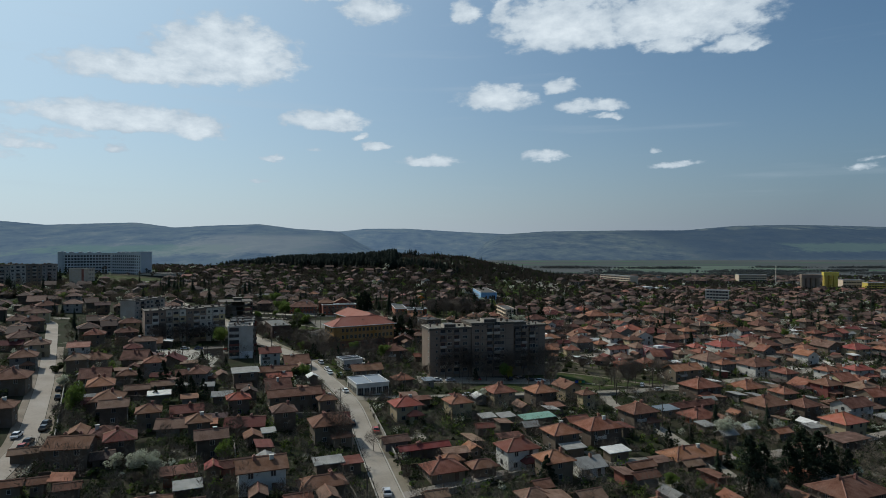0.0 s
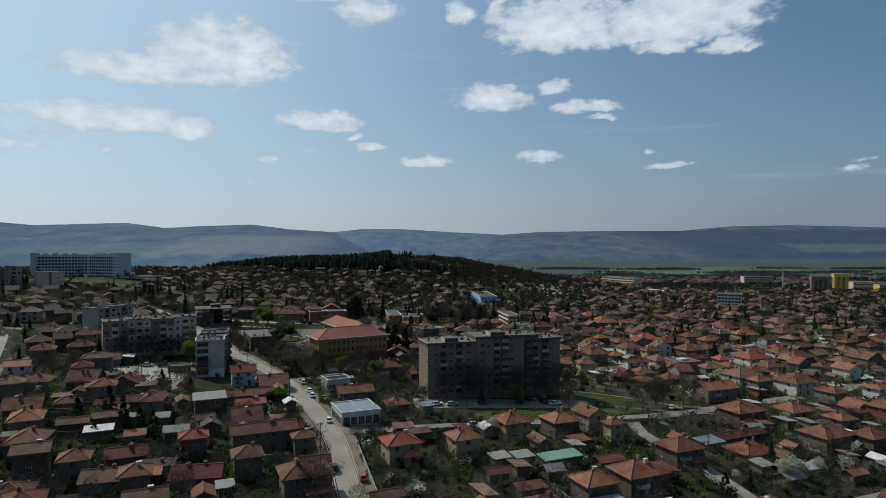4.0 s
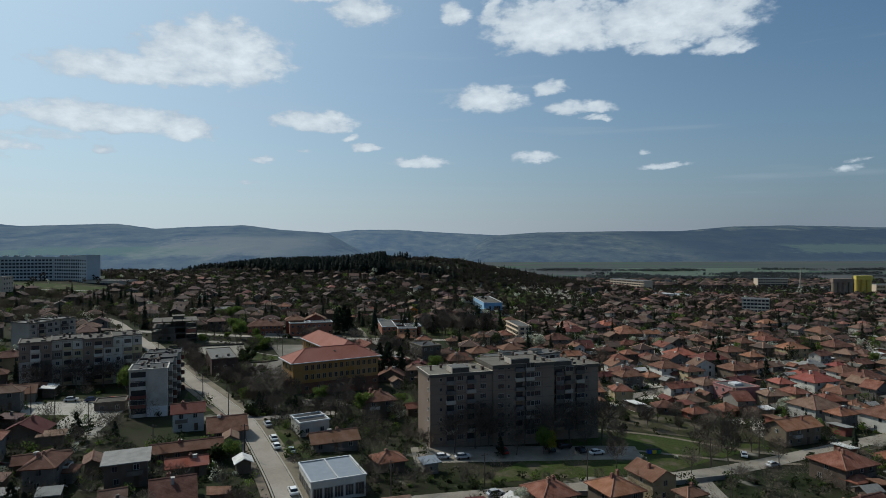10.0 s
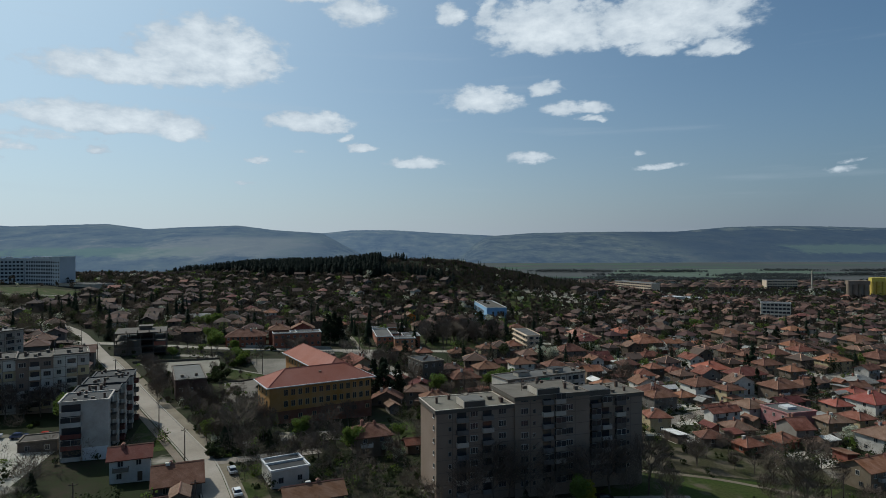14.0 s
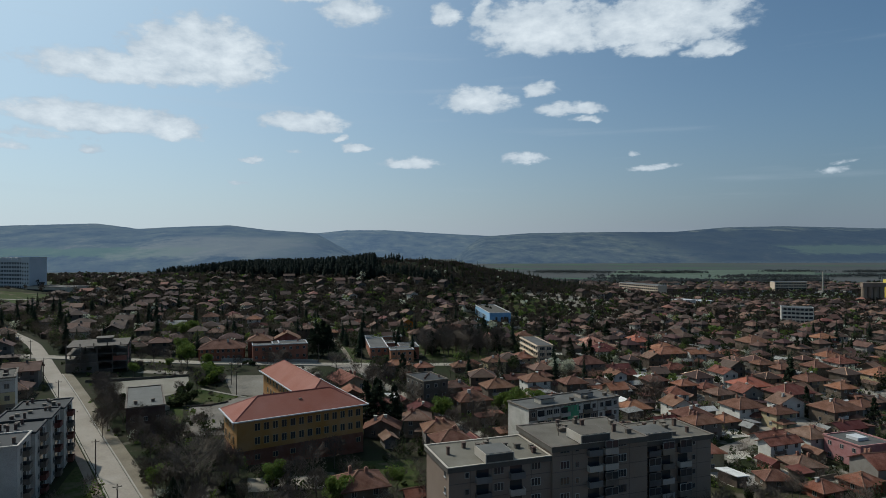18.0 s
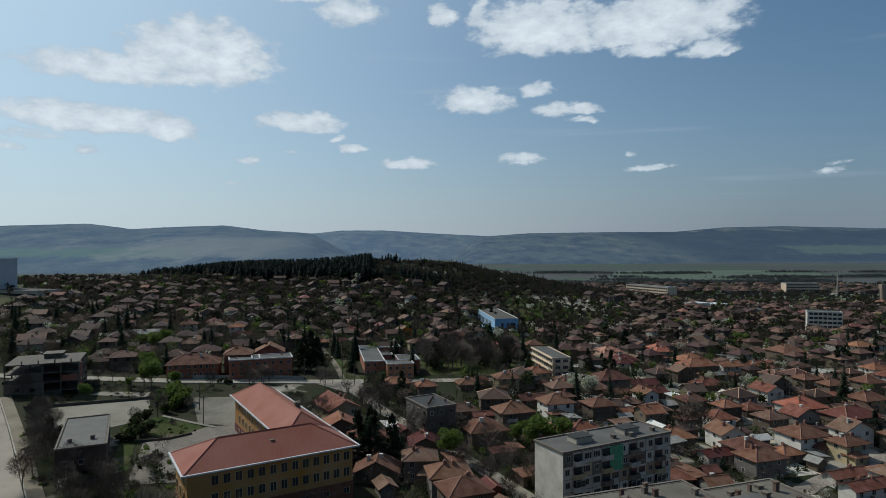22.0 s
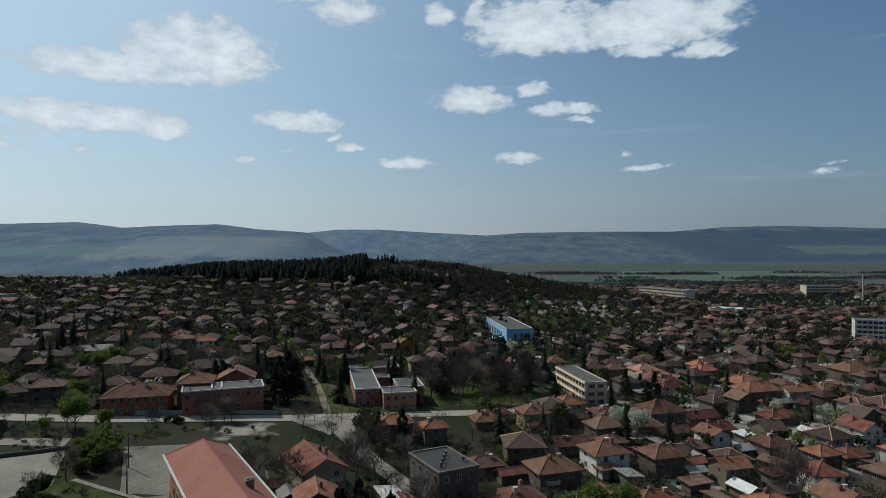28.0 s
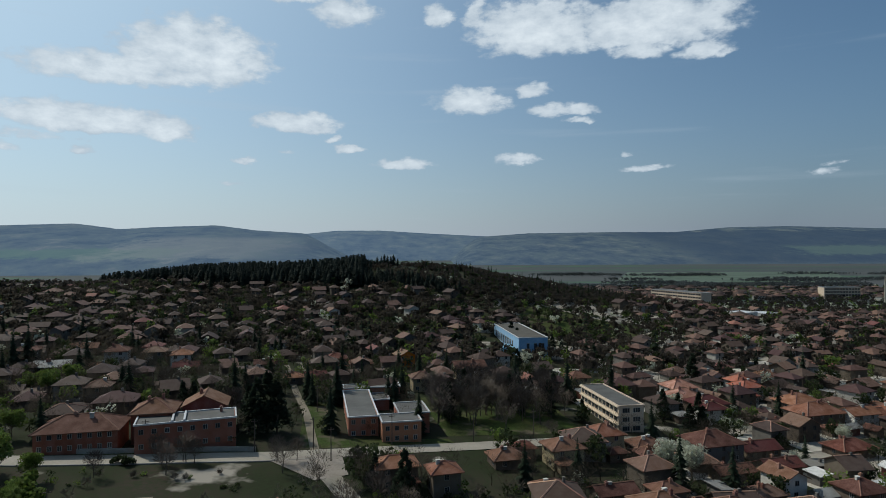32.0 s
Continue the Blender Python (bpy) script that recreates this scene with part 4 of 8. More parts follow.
def tall_block():
    """Three joined parts of seven and eight storeys, each with loggia columns, a deep cornice and a stair head at the front."""
    ob = empty("apartment_block", 9.65, 265.8, 13.9, "grey concrete-panel apartment block of seven and eight storeys", "apartment block", z=0.0)
    FOOT.append((37, 276, 34))
    r = random.Random(3)
    st = 2.8
    # plan, roof height, stair head, bays: place along the front and what is there
    PARTS = ((0, 18.96, 0, 12.2, 20.8, (6.4, 11.6), ((3.2, "s"), (6.0, "l"), (9.0, "w"), (12.2, "l"), (16.0, "w"))),
             (18.96, 38.63, -0.6, 12.8, 22.4, (5.4, 11.4), ((2.4, "w"), (4.9, "s"), (8.2, "l"), (11.4, "g"), (14.2, "w"))),
             (38.63, 55.42, 1.9, 13.0, 20.4, (0.5, 7.2), ((2.9, "g"), (6.0, "l"), (10.0, "g"), (12.6, "s"))))
    for x0, x1, y0, y1, H, head, bays in PARTS:
        place("wall", mesh("wall", *boxes((x0, y0, -5, x1, y1, H)), M_PANEL), ob)
        place("cornice", ring("cornice", x0 - 0.35, y0 - 0.35, x1 + 0.35 * (x1 > 50), y1 + 0.35, 0.6, H - 0.75, H + 0.12, M_CORNICE), ob)
        place("coping", ring("coping", x0 - 0.42, y0 - 0.42, x1 + 0.42 * (x1 > 50), y1 + 0.42, 0.38, H + 0.13, H + 0.24, M_PANEL2 if x0 == 0 else M_CONC), ob)
        place("roof", mesh("roof", *boxes((x0 + 0.3, y0 + 0.3, H + 0.003, x1 - 0.3, y1 - 0.3, H + 0.1)), M_DECK), ob)
        fl = 8 if H > 22 else 7
        tagged(place("panel_joints", seam_mesh(x0, x1, y0, [1.2 + st * k for k in range(fl)], [x0 + (x1 - x0) * i / 5 for i in range(1, 5)], 0, H - 0.8), ob), kind="stuff")
        for k in range(fl):
            z = 2.0 + st * k - (0.35 if fl == 8 else 0)
            for u, what in bays:
                cx = x0 + u
                if what in "lg":
                    place("balcony_opening", DARKREC, ob, (cx, y0 - 0.03, z - 0.75))
                    loggia(ob, cx, y0, z - 0.75, 2.7, r.choice((M_LOGGIA, M_LOGGIA, M_PANEL, M_CONC, M_PANEL2)), what == "g" and r.random() < 0.7 or r.random() < 0.15)
                elif what == "s":
                    split_window(ob, WIN_S, 0.8, 1.0, (cx, y0 - 0.03, z))
                else:
                    split_window(ob, WIN_W, 1.9, 1.4, (cx, y0 - 0.03, z))
        for i in range(11):
            vx = r.uniform(x0 + 1.5, x1 - 1.5)
            vy = r.uniform(y0 + 5.8, y1 - 1.5) if head[0] - 1 < vx - x0 < head[1] + 1 else r.uniform(y0 + 2, y1 - 1.5)
            place("roof_vent", VENT if i % 3 else VENT_B, ob, (vx, vy, H + 0.1), 0, scale=(r.uniform(0.6, 1.2), r.uniform(0.6, 1.1), r.uniform(0.6, 1.1)))
        h0, h1 = x0 + head[0], x0 + head[1]
        sh_ = place("stair_head", mesh("stair_head", *boxes((h0, y0 - 0.5, H + 0.25, h1, y0 + 4.6, H + 1.75)), M_PANEL2), ob)
        place("stair_head_roof", mesh("stair_head_roof", *boxes((h0 + 0.15, y0 - 0.35, H + 1.752, h1 - 0.15, y0 + 4.45, H + 1.82)), M_FELTG if x0 != 18.96 else M_DECK), sh_)
        # dark plate paints shade on the stair head's front face
        place("stair_head_front", mesh("stair_head_front", *boxes((h0 + 0.2, y0 - 0.56, H + 0.4, h1 - 0.2, y0 - 0.502, H + 1.6)), M_CORNICE), sh_)
    for k in range(7):
        split_window(ob, WIN_S, 0.8, 1.0, (-0.03, 1.7, 2.1 + st * k), -90)
        place("window_sill", mesh("window_sill", *boxes((-0.2, 1.2, 2.0 + st * k, -0.002, 2.2, 2.09 + st * k)), M_WHITE), ob)
    # an aerial mast on the middle roof
    place("aerial", mesh("aerial", *boxes((23.2, 4.9, 22.5, 23.28, 4.98, 25.4), (22.7, 4.92, 24.6, 23.8, 4.96, 24.64), (22.8, 4.92, 25.0, 23.7, 4.96, 25.04))), ob).data.materials.append(M_POLE)


tall_block()


def panel_flats(name, x, y, rot, L, D, z0, H, floors, bays, label, mats, zbase=None, side_bays=0, steps=1, roofm=None):
    """A panel block seen from its front and end: walls, joints, windows, balconies, roof clutter."""
    ob = empty(name, x, y, rot, label, "apartment block", z=z0)
    a = radians(rot)
    FOOT.append((x + math.cos(a) * L / 2 - math.sin(a) * D / 2, y + math.sin(a) * L / 2 + math.cos(a) * D / 2, math.hypot(L, D) / 2))
    r = random.Random(int(L * 10 + D))
    st = (H - 1.2) / floors
    for s in range(steps):
        u0, u1 = L * s / steps, L * (s + 1) / steps
        off = 0.9 * (s % 2)
        flat_part(ob, u0, off, u1, D + off, -3, H + 0.3 * (s % 2), mats[s % len(mats)], roofm or M_FELTG, M_CONC)
        nb = max(1, bays // steps)
        tagged(place("panel_joints", seam_mesh(u0, u1, off, [1.0 + st * k for k in range(floors + 1)], [u0 + (u1 - u0) * i / nb for i in range(1, nb)], 0, H), ob), kind="stuff")
        # repainted panels; on the beige flats some also paint the front's shade
        for k in range(floors if floors == 5 else 0):
            for i in range(nb):
                if r.random() < 0.42:
                    c0, c1 = u0 + (u1 - u0) * i / nb, u0 + (u1 - u0) * (i + 1) / nb
                    place("insulated_panel", mesh("insulated_panel", *boxes((c0 + 0.05, off - 0.02, 1.05 + st * k, c1 - 0.05, off - 0.001, 0.95 + st * (k + 1)))), ob).data.materials.append(r.choice((M_PANEL3, M_PANEL3, WALLM["c"], M_CONC)))
        for k in range(floors):
            z = 1.9 + st * k
            for i in range(nb):
                cx = u0 + (u1 - u0) * (i + 0.5) / nb
                if i % 3 == 1:
                    place("balcony_opening", DARKREC, ob, (cx, off - 0.03, z - 0.75))
                    loggia(ob, cx, off, z - 0.75, 2.7, r.choice(mats + [M_PANEL3, WALLM["c"], M_CONC]), r.random() < 0.35)
                else:
                    place("window", r.choice((WIN, WIN, WIN_W)), ob, (cx + r.uniform(-0.2, 0.2), off - 0.03, z))
        for i in range(6):
            place("roof_vent", VENT if i % 3 else VENT_B, ob, (r.uniform(u0 + 1.2, u1 - 1.2), r.uniform(off + 1.5, D - 1.0), H + 0.1 + 0.3 * (s % 2)), 0, scale=(1, 1, r.uniform(0.6, 1.1)))
    for k in range(floors):
        for i in range(side_bays):
            cy = D * (i + 0.5) / side_bays
            place("window", WIN, ob, (L + 0.03, cy, 1.9 + st * k), 90)
            if i % 2:
                place("balcony", mesh("balcony", *boxes((L + 0.01, cy - 2.4, 1.1 + st * k, L + 1.1, cy - 0.4, 2.1 + st * k)), mats[r.randrange(len(mats))]), ob)
    return ob


# slim five-storey block by the road, its end towards the valley
M_HOSP0 = mat("fresh_grey_render", (0.5, 0.5, 0.5), var=0.12)


def slim_block():
    ob = empty("apartment_block", -80.1, 284.6, 16.0, "whitewashed five-storey panel flats with dark balconies beside the road", "apartment block", z=4.8)
    FOOT.append((-82, 305, 21))
    r = random.Random(8)
    H, st = 14.8, 2.75
    for s in range(4):
        x0, y0 = 0.75 * s, 10.0 * s
        h = H - 0.25 * (s % 2)
        flat_part(ob, x0, y0, x0 + 10.6, y0 + 10.0, -3, h, M_PANEL3, M_TAR, M_PANEL3 if s == 0 else M_TAR)
        for i in range(7):
            place("roof_vent", VENT if i % 2 else VENT_B, ob, (x0 + r.uniform(1.2, 9.4), y0 + r.uniform(1.2, 8.8), h + 0.1), 0, scale=(0.8, 0.8, r.uniform(0.5, 1.0)))
        for k in range(5):
            z = 0.9 + st * k
            for j in (2.6, 7.4):
                place("window", WIN, ob, (x0 + 10.63, y0 + j, z + 0.6), 90)
            place("balcony", mesh("balcony", *boxes((x0 + 10.61, y0 + 3.6, z - 0.1, x0 + 11.8, y0 + 6.4, z + 0.04), (x0 + 11.7, y0 + 3.6, z + 0.04, x0 + 11.8, y0 + 6.4, z + 1.0), (x0 + 10.61, y0 + 3.6, z + 0.04, x0 + 11.7, y0 + 3.7, z + 1.0), (x0 + 10.61, y0 + 6.3, z + 0.04, x0 + 11.7, y0 + 6.4, z + 1.0)), r.choice((M_CONC, M_SCHOOLRED, M_PANEL, M_CONC))), ob)
            place("balcony_opening", DARKREC, ob, (x0 + 10.63, y0 + 5.0, z + 0.1), 90)
    for k in range(5):
        z = 0.9 + st * k
        place("balcony_opening", mesh("balcony_opening", *boxes((0.5, -0.05, z + 0.05, 4.6, 0.02, z + 2.45)), M_GLASS), ob)
        loggia(ob, 2.55, -0.0, z, 4.3, r.choice((M_SCHOOLRED, M_CONC, M_PANEL3, WALLM["r"])), k in (1, 3))
    place("stained_panel", mesh("stained_panel", *boxes((4.9, -0.03, -1.0, 10.5, -0.004, 3.6))), ob).data.materials.append(M_HOSP0)


slim_block()
panel_flats("apartment_block", -127.9, 312.5, 27.0, 38, 13, 7.5, 16.3, 5, 12, "long grey patchwork panel flats of five storeys", [M_PANEL, M_PANEL2, M_PANEL, M_PANEL3], steps=4, roofm=M_FELT)
panel_flats("apartment_block", -158, 372, 62.0, 22, 12, 11.5, 12.0, 4, 6, "pale low panel flats with cluttered roof", [M_PANEL2], steps=2)
b2 = panel_flats("apartment_block", 36.9, 325.8, 22.5, 31.5, 9.8, -1.0, 15.0, 5, 12, "beige five-storey panel flats with a mint green patch", [M_PANEL3, M_BEIGE], steps=1, roofm=M_FELTG)
place("green_panel", mesh("green_panel", *boxes((11.5, -0.06, 9.2, 16.8, -0.034, 14.6))), b2).data.materials.append(M_GREENP)
for sx in (8.5, 22.5):
    place("stair_head", mesh("stair_head", *boxes((sx - 2.2, 3.2, 15.1, sx + 2.2, 6.4, 16.4)), M_PANEL2), b2)
    place("stair_head_roof", mesh("stair_head_roof", *boxes((sx - 2.4, 3.0, 16.402, sx + 2.4, 6.6, 16.56)), M_TAR), b2)


# ---------------------------------------------------------------- the school
def school():
    ob = empty("school", -37.1, 319.5, 26.0, "ochre L-shaped school with brick-red hipped roof and white eaves", "school", z=3.6)
    FOOT.append((-22, 332, 24))
    FOOT.append((-30, 360, 18))
    L, D, H = 33.4, 13.8, 11.4

    def wing(x0, y0, x1, y1, hipn, hips, lng):
        w, d = x1 - x0, y1 - y0
        cx, cy = (x0 + x1) / 2, (y0 + y1) / 2
        place("wall", mesh("wall", *boxes((x0, y0, 3.4, x1, y1, H)), M_YELLOW), ob)
        place("plinth", mesh("plinth", *boxes((x0 - 0.08, y0 - 0.08, -2, x1 + 0.08, y1 + 0.08, 3.4)), M_SCHOOLRED), ob)
        v, f, caps, top = roof_shape(w, d, H, "h", rise=4.0, over=0.9)
        rf = place("roof", mesh("roof", [(p[0] + cx, p[1] + cy, p[2]) for p in v], f, M_SCHOOLROOF), ob)
        place("ridge_tiles", mesh("ridge_tiles", *bars_along([((a[0] + cx, a[1] + cy, a[2]), (b[0] + cx, b[1] + cy, b[2])) for a, b in caps], 0.18), M_SCHOOLROOF), rf)
        a, b, z = w / 2 + 0.95, d / 2 + 0.95, H - 0.55
        place("eaves_gutter", ring("eaves_gutter", cx - a - 0.35, cy - b - 0.35, cx + a + 0.35, cy + b + 0.35, 0.4, z, z + 0.3, M_WHITE), ob)
    wing(0, 0, L, D, 1, 1, True)
    wing(22.3, D - 2.0, 33.3, D + 45.0, 1, 0, False)
    for k in range(3):
        z = (0.9, 4.6, 8.0)[k]
        for i in range(13):
            x = 5.0 + i * 2.25
            if k == 0 and i % 2:
                continue
            split_window(ob, WIN_SCH, 1.35, 1.9, (x, -0.1 if k == 0 else -0.03, z), scale=(1, 1, 0.7 if k == 0 else 1))
        for i in range(3):
            split_window(ob, WIN_SCH, 1.35, 1.9, (-0.1 if k == 0 else -0.03, 3.5 + i * 4.2, z), -90)
        for i in range(11):
            split_window(ob, WIN_SCH, 1.35, 1.9, (22.2 if k == 0 else 22.27, D + 3.5 + i * 3.6, z), -90)
    place("chimney", mesh("chimney", *boxes((29.6, D + 13, 11.5, 30.9, D + 14.1, 14.6), (29.45, D + 12.85, 14.6, 31.05, D + 14.25, 14.8), (29.7, D + 13.1, 14.8, 30.1, D + 14.0, 15.05), (30.4, D + 13.1, 14.8, 30.8, D + 14.0, 15.05)), M_CONC), ob)
    place("roof_vent", mesh("roof_vent", *boxes((17, 4, 12.0, 17.5, 4.5, 13.6), (16.8, 3.8, 13.6, 17.7, 4.7, 13.75)), M_CONC), ob)
    place("entrance", mesh("entrance", *boxes((L + 0.1, 5.5, 2.2, L + 2.5, 10, 2.5), (L + 2.2, 5.6, -1, L + 2.45, 5.9, 2.2), (L + 2.2, 9.6, -1, L + 2.45, 9.9, 2.2)), M_WHITE), ob)


school()


def hall(name, x, y, rot, L, D, z0, H, wallm, roofm, label, cat, wins=0, floors=1, trim=None, sidew=0, win=None):
    """A plain flat-roofed public building with rows of windows."""
    ob = empty(name, x, y, rot, label, cat, z=z0)
    a = radians(rot)
    FOOT.append((x + math.cos(a) * L / 2 - math.sin(a) * D / 2, y + math.sin(a) * L / 2 + math.cos(a) * D / 2, math.hypot(L, D) / 2))
    flat_part(ob, 0, 0, L, D, -3, H, wallm, roofm, trim)
    st = H / floors
    for k in range(floors):
        for i in range(wins):
            place("window", win or WIN, ob, (L * (i + 0.5) / wins, -0.03, st * k + st * 0.38))
        for i in range(sidew):
            place("window", win or WIN, ob, (-0.03, D * (i + 0.5) / sidew, st * k + st * 0.38), -90)
            place("window", win or WIN, ob, (L + 0.03, D * (i + 0.5) / sidew, st * k + st * 0.38), 90)
    return ob


sub = hall("boiler_house", -73.3, 345.0, 21.0, 10.0, 28.0, 5.6, 6.2, M_DULLBRICK, M_FELTG, "dark brick boiler house with flat grey felt roof", "building", 3, trim=M_CONC)
for sx, sy in ((2.4, 5), (7, 6)):
    place("roof_vent", VENT, sub, (sx, sy, 6.3))
rs = hall("school_wing", -59.0, 442.6, 14.0, 23.5, 9.5, 6.4, 7.2, M_REDBRICK, M_FELTG, "low red brick school wing with flat grey roof", "school", 8, 2, M_WHITE)
for sx in (8.2, 11):
    place("roof_rib", mesh("roof_rib", *boxes((sx, 0, 7.3, sx + 0.5, 9, 7.9)), M_WHITE), rs)
place("chimney", CHIM, rs, (20, 7, 7.6))
oldr = house(-73.5, 448.5, 18.5, 11, 8, 2, "h", "b", "r", windows=False)
for k in range(2):
    for i in range(8):
        split_window(oldr, WIN, 1.15, 1.3, (-7.9 + 2.2 * i, -5.53, 0.95 + 2.75 * k), scale=(0.9, 1, 1))
house(-58.5, 456, 10, 10, 8, 3, "h", "b", "r", windows=False)
house(-47.5, 463, 11, 9, 8, 3, "p", "b", "r", windows=False)
kg = hall("kindergarten", -8.5, 463.6, 6.0, 8.5, 33, 2.2, 6.3, M_ORBRICK, M_FELTG, "orange brick kindergarten with flat grey roofs round a court", "kindergarten", 3, 2, M_WHITE, 6)
flat_part(kg, 9.0, -6.0, 20.0, 2.5, -3, 5.9, M_ORBRICK, M_FELTG, M_WHITE)
flat_part(kg, 15.0, 3.0, 24.0, 16.0, -3, 5.7, M_ORBRICK, M_FELTG, M_WHITE)
flat_part(kg, 0.5, 38.0, 20.0, 44.0, -3, 5.9, M_ORBRICK, M_FELTG, M_WHITE)
flat_part(kg, 9.0, 28.0, 15.0, 37.5, -3, 4.0, M_ORBRICK, M_FELTG, M_WHITE)
for k in range(2):
    for i in range(4):
        place("window", WIN, kg, (10.5 + i * 2.6, -6.03, 0.9 + 2.8 * k))
bg2 = empty("office_block", 76.1, 476.4, 4.0, "beige three-storey office block with bands of windows", "office", z=-2.6)
FOOT.append((80, 492, 18))
flat_part(bg2, 0, 0, 8.6, 31, -2, 8.8, M_BEIGE, M_FELTG, M_BEIGE)
for k in range(3):
    for i in range(10):
        split_window(bg2, WIN_W, 1.9, 1.4, (-0.03, 2.0 + i * 3.0, 0.9 + 2.9 * k), -90, scale=(1.2, 1, 1.1))
    for i in range(2):
        split_window(bg2, WIN_W, 1.9, 1.4, (2.5 + i * 3.6, -0.03, 0.9 + 2.9 * k), 0, scale=(1.3, 1, 1.1))
    place("band", mesh("band", *boxes((-0.7, -0.5, 2.75 + 2.9 * k, 0.0, 31, 3.2 + 2.9 * k)), M_BEIGE), bg2)
bl = hall("sports_hall", 72.4, 604.2, 1.5, 15.5, 62, -1.5, 10.8, M_BLUE, M_FELT, "sky blue sports hall with tall windows", "sports hall", 0, 1, M_WHITE)
for i in range(3):
    split_window(bl, WIN_W, 1.9, 1.4, (5.0 + i * 4.0, -0.03, 3.6), scale=(0.8, 1, 3.2))
for i in range(9):
    split_window(bl, WIN_W, 1.9, 1.4, (-0.03, 14 + i * 5.2, 3.2), -90, scale=(1.6, 1, 3.4))
place("porch", mesh("porch", *boxes((-7, 10, -2, -0.01, 22, 4.5)), M_BLUE), bl)
sh = hall("shop", -18.1, 226.8, 20.0, 12.2, 13.4, 1.6, 4.4, WALLM["w"], ROOF["a"], "white glazed corner shop with blue-grey metal roof", "shop", 0, 1, M_WHITE)
for i in range(5):
    split_window(sh, WIN_W, 1.9, 1.4, (1.4 + i * 2.35, -0.03, 0.5), scale=(1.05, 1, 1.9))
for i in range(5):
    split_window(sh, WIN_W, 1.9, 1.4, (-0.03, 1.6 + i * 2.5, 0.5), -90, scale=(1.05, 1, 1.9))
place("roof_ridge", mesh("roof_ridge", *boxes((5.8, -0.2, 4.53, 6.1, 13.6, 4.85)), M_WHITE), sh)
pk = hall("house", 135, 331, 12.0, 12.5, 12, -7.5, 7.2, M_PINK, M_FELTG, "dusty pink flat-roofed two-storey house", "house", 0, 2, M_PINK, 3)
place("roof_hatch", mesh("roof_hatch", *boxes((4, 4, 7.3, 8, 8, 8.2)), M_WHITE), pk)
orange = house(11.5, 571, 7.5, 7.5, 20, 2, "p", "w", "c")
[c for c in orange.children if c.name.startswith("wall")][0].data.materials[0] = M_ORANGE
orange["label"] = "bright orange two-storey house with brown gabled roof"
house(38, 549, 13, 8, 10, 2, "g", "b", "c")
house(-15.0, 394.5, 9.5, 14.5, 25, 2, "p", "o", "c")
gh = hall("garage_house", -27.2, 270.2, 25.0, 8.7, 9.0, 2.0, 4.7, M_PANEL3, M_TAR, "white flat-roofed garage house", "garage", 2, 1, M_WHITE)
place("roof_step", mesh("roof_step", *boxes((-0.25, 4.4, 4.72, 8.95, 4.9, 5.3))), gh).data.materials.append(M_WHITE)
hall("kiosk", -92.5, 289.5, 16.0, 8.5, 6.5, 5.3, 3.4, M_CONC, M_FELT, "low concrete kiosk with flat roof", "kiosk", 2, 1)


M_SHELL = mat("dark_raw_concrete", (0.085, 0.072, 0.058), var=0.35)


def unfinished(x, y, rot, L, D, z0, floors, label, annex=False):
    """A bare concrete frame: slabs, columns, some brick infill, open storeys."""
    ob = empty("unfinished_building", x, y, rot, label, "building", z=z0)
    a = radians(rot)
    FOOT.append((x + math.cos(a) * L / 2 - math.sin(a) * D / 2, y + math.sin(a) * L / 2 + math.cos(a) * D / 2, math.hypot(L, D) / 2))
    r = random.Random(int(L))
    for k in range(floors + 1):
        place("slab", mesh("slab", *boxes((0, 0, 3 * k - 0.25, L, D, 3 * k))), ob).data.materials.append(M_SHELL)
        if k == floors:
            break
        n = int(L / 4.5)
        for i in range(n + 1):
            for j in range(3):
                place("column", mesh("column", *boxes((i * (L - 0.4) / n, j * (D - 0.4) / 2, 3 * k, i * (L - 0.4) / n + 0.4, j * (D - 0.4) / 2 + 0.4, 3 * k + 2.75)), M_SHELL), ob)
            if i < n and r.random() < (0.75 if k == 0 else 0.5):
                place("infill", mesh("infill", *boxes((i * (L - 0.4) / n + 0.4, 0.1, 3 * k, (i + 1) * (L - 0.4) / n, 0.35, 3 * k + (2.75 if k == 0 else r.uniform(0.9, 2.75)))), M_REDBRICK if r.random() < 0.4 else M_SHELL), ob)
        for j in range(2):
            if annex and r.random() < 0.9:
                place("infill", mesh("infill", *boxes((L - 0.35, 0.4 + j * (D - 0.4) / 2, 3 * k, L - 0.1, (j + 1) * (D - 0.4) / 2, 3 * k + r.uniform(1.2, 2.75))), M_REDBRICK if r.random() < 0.6 else M_SHELL), ob)
        # solid box added inside so that the open storeys look dark
        place("core", mesh("core", *boxes((L * 0.4, D * 0.55, 3 * k, L * 0.75, D - 0.4, 3 * k + 2.75)), M_SHELL), ob)

    if annex:
        place("front_wall", mesh("front_wall", *boxes((0.0, -0.3, -2, 11.0, -0.02, 5.6), (-0.15, -0.5, 5.6, 11.2, -0.02, 5.8))), ob).data.materials.append(M_CONC)
        place("penthouse", mesh("penthouse", *boxes((L * 0.45, D * 0.5, 3 * floors + 0.01, L * 0.7, D * 0.8, 3 * floors + 1.5), (L * 0.43, D * 0.48, 3 * floors + 1.5, L * 0.72, D * 0.82, 3 * floors + 1.7))), ob).data.materials.append(M_SHELL)
        for i in range(5):
            place("column", mesh("column", *boxes((i * 4.6, 0.1, 3 * floors + 0.01, i * 4.6 + 0.35, 0.45, 3 * floors + 1.1)), M_SHELL), ob)


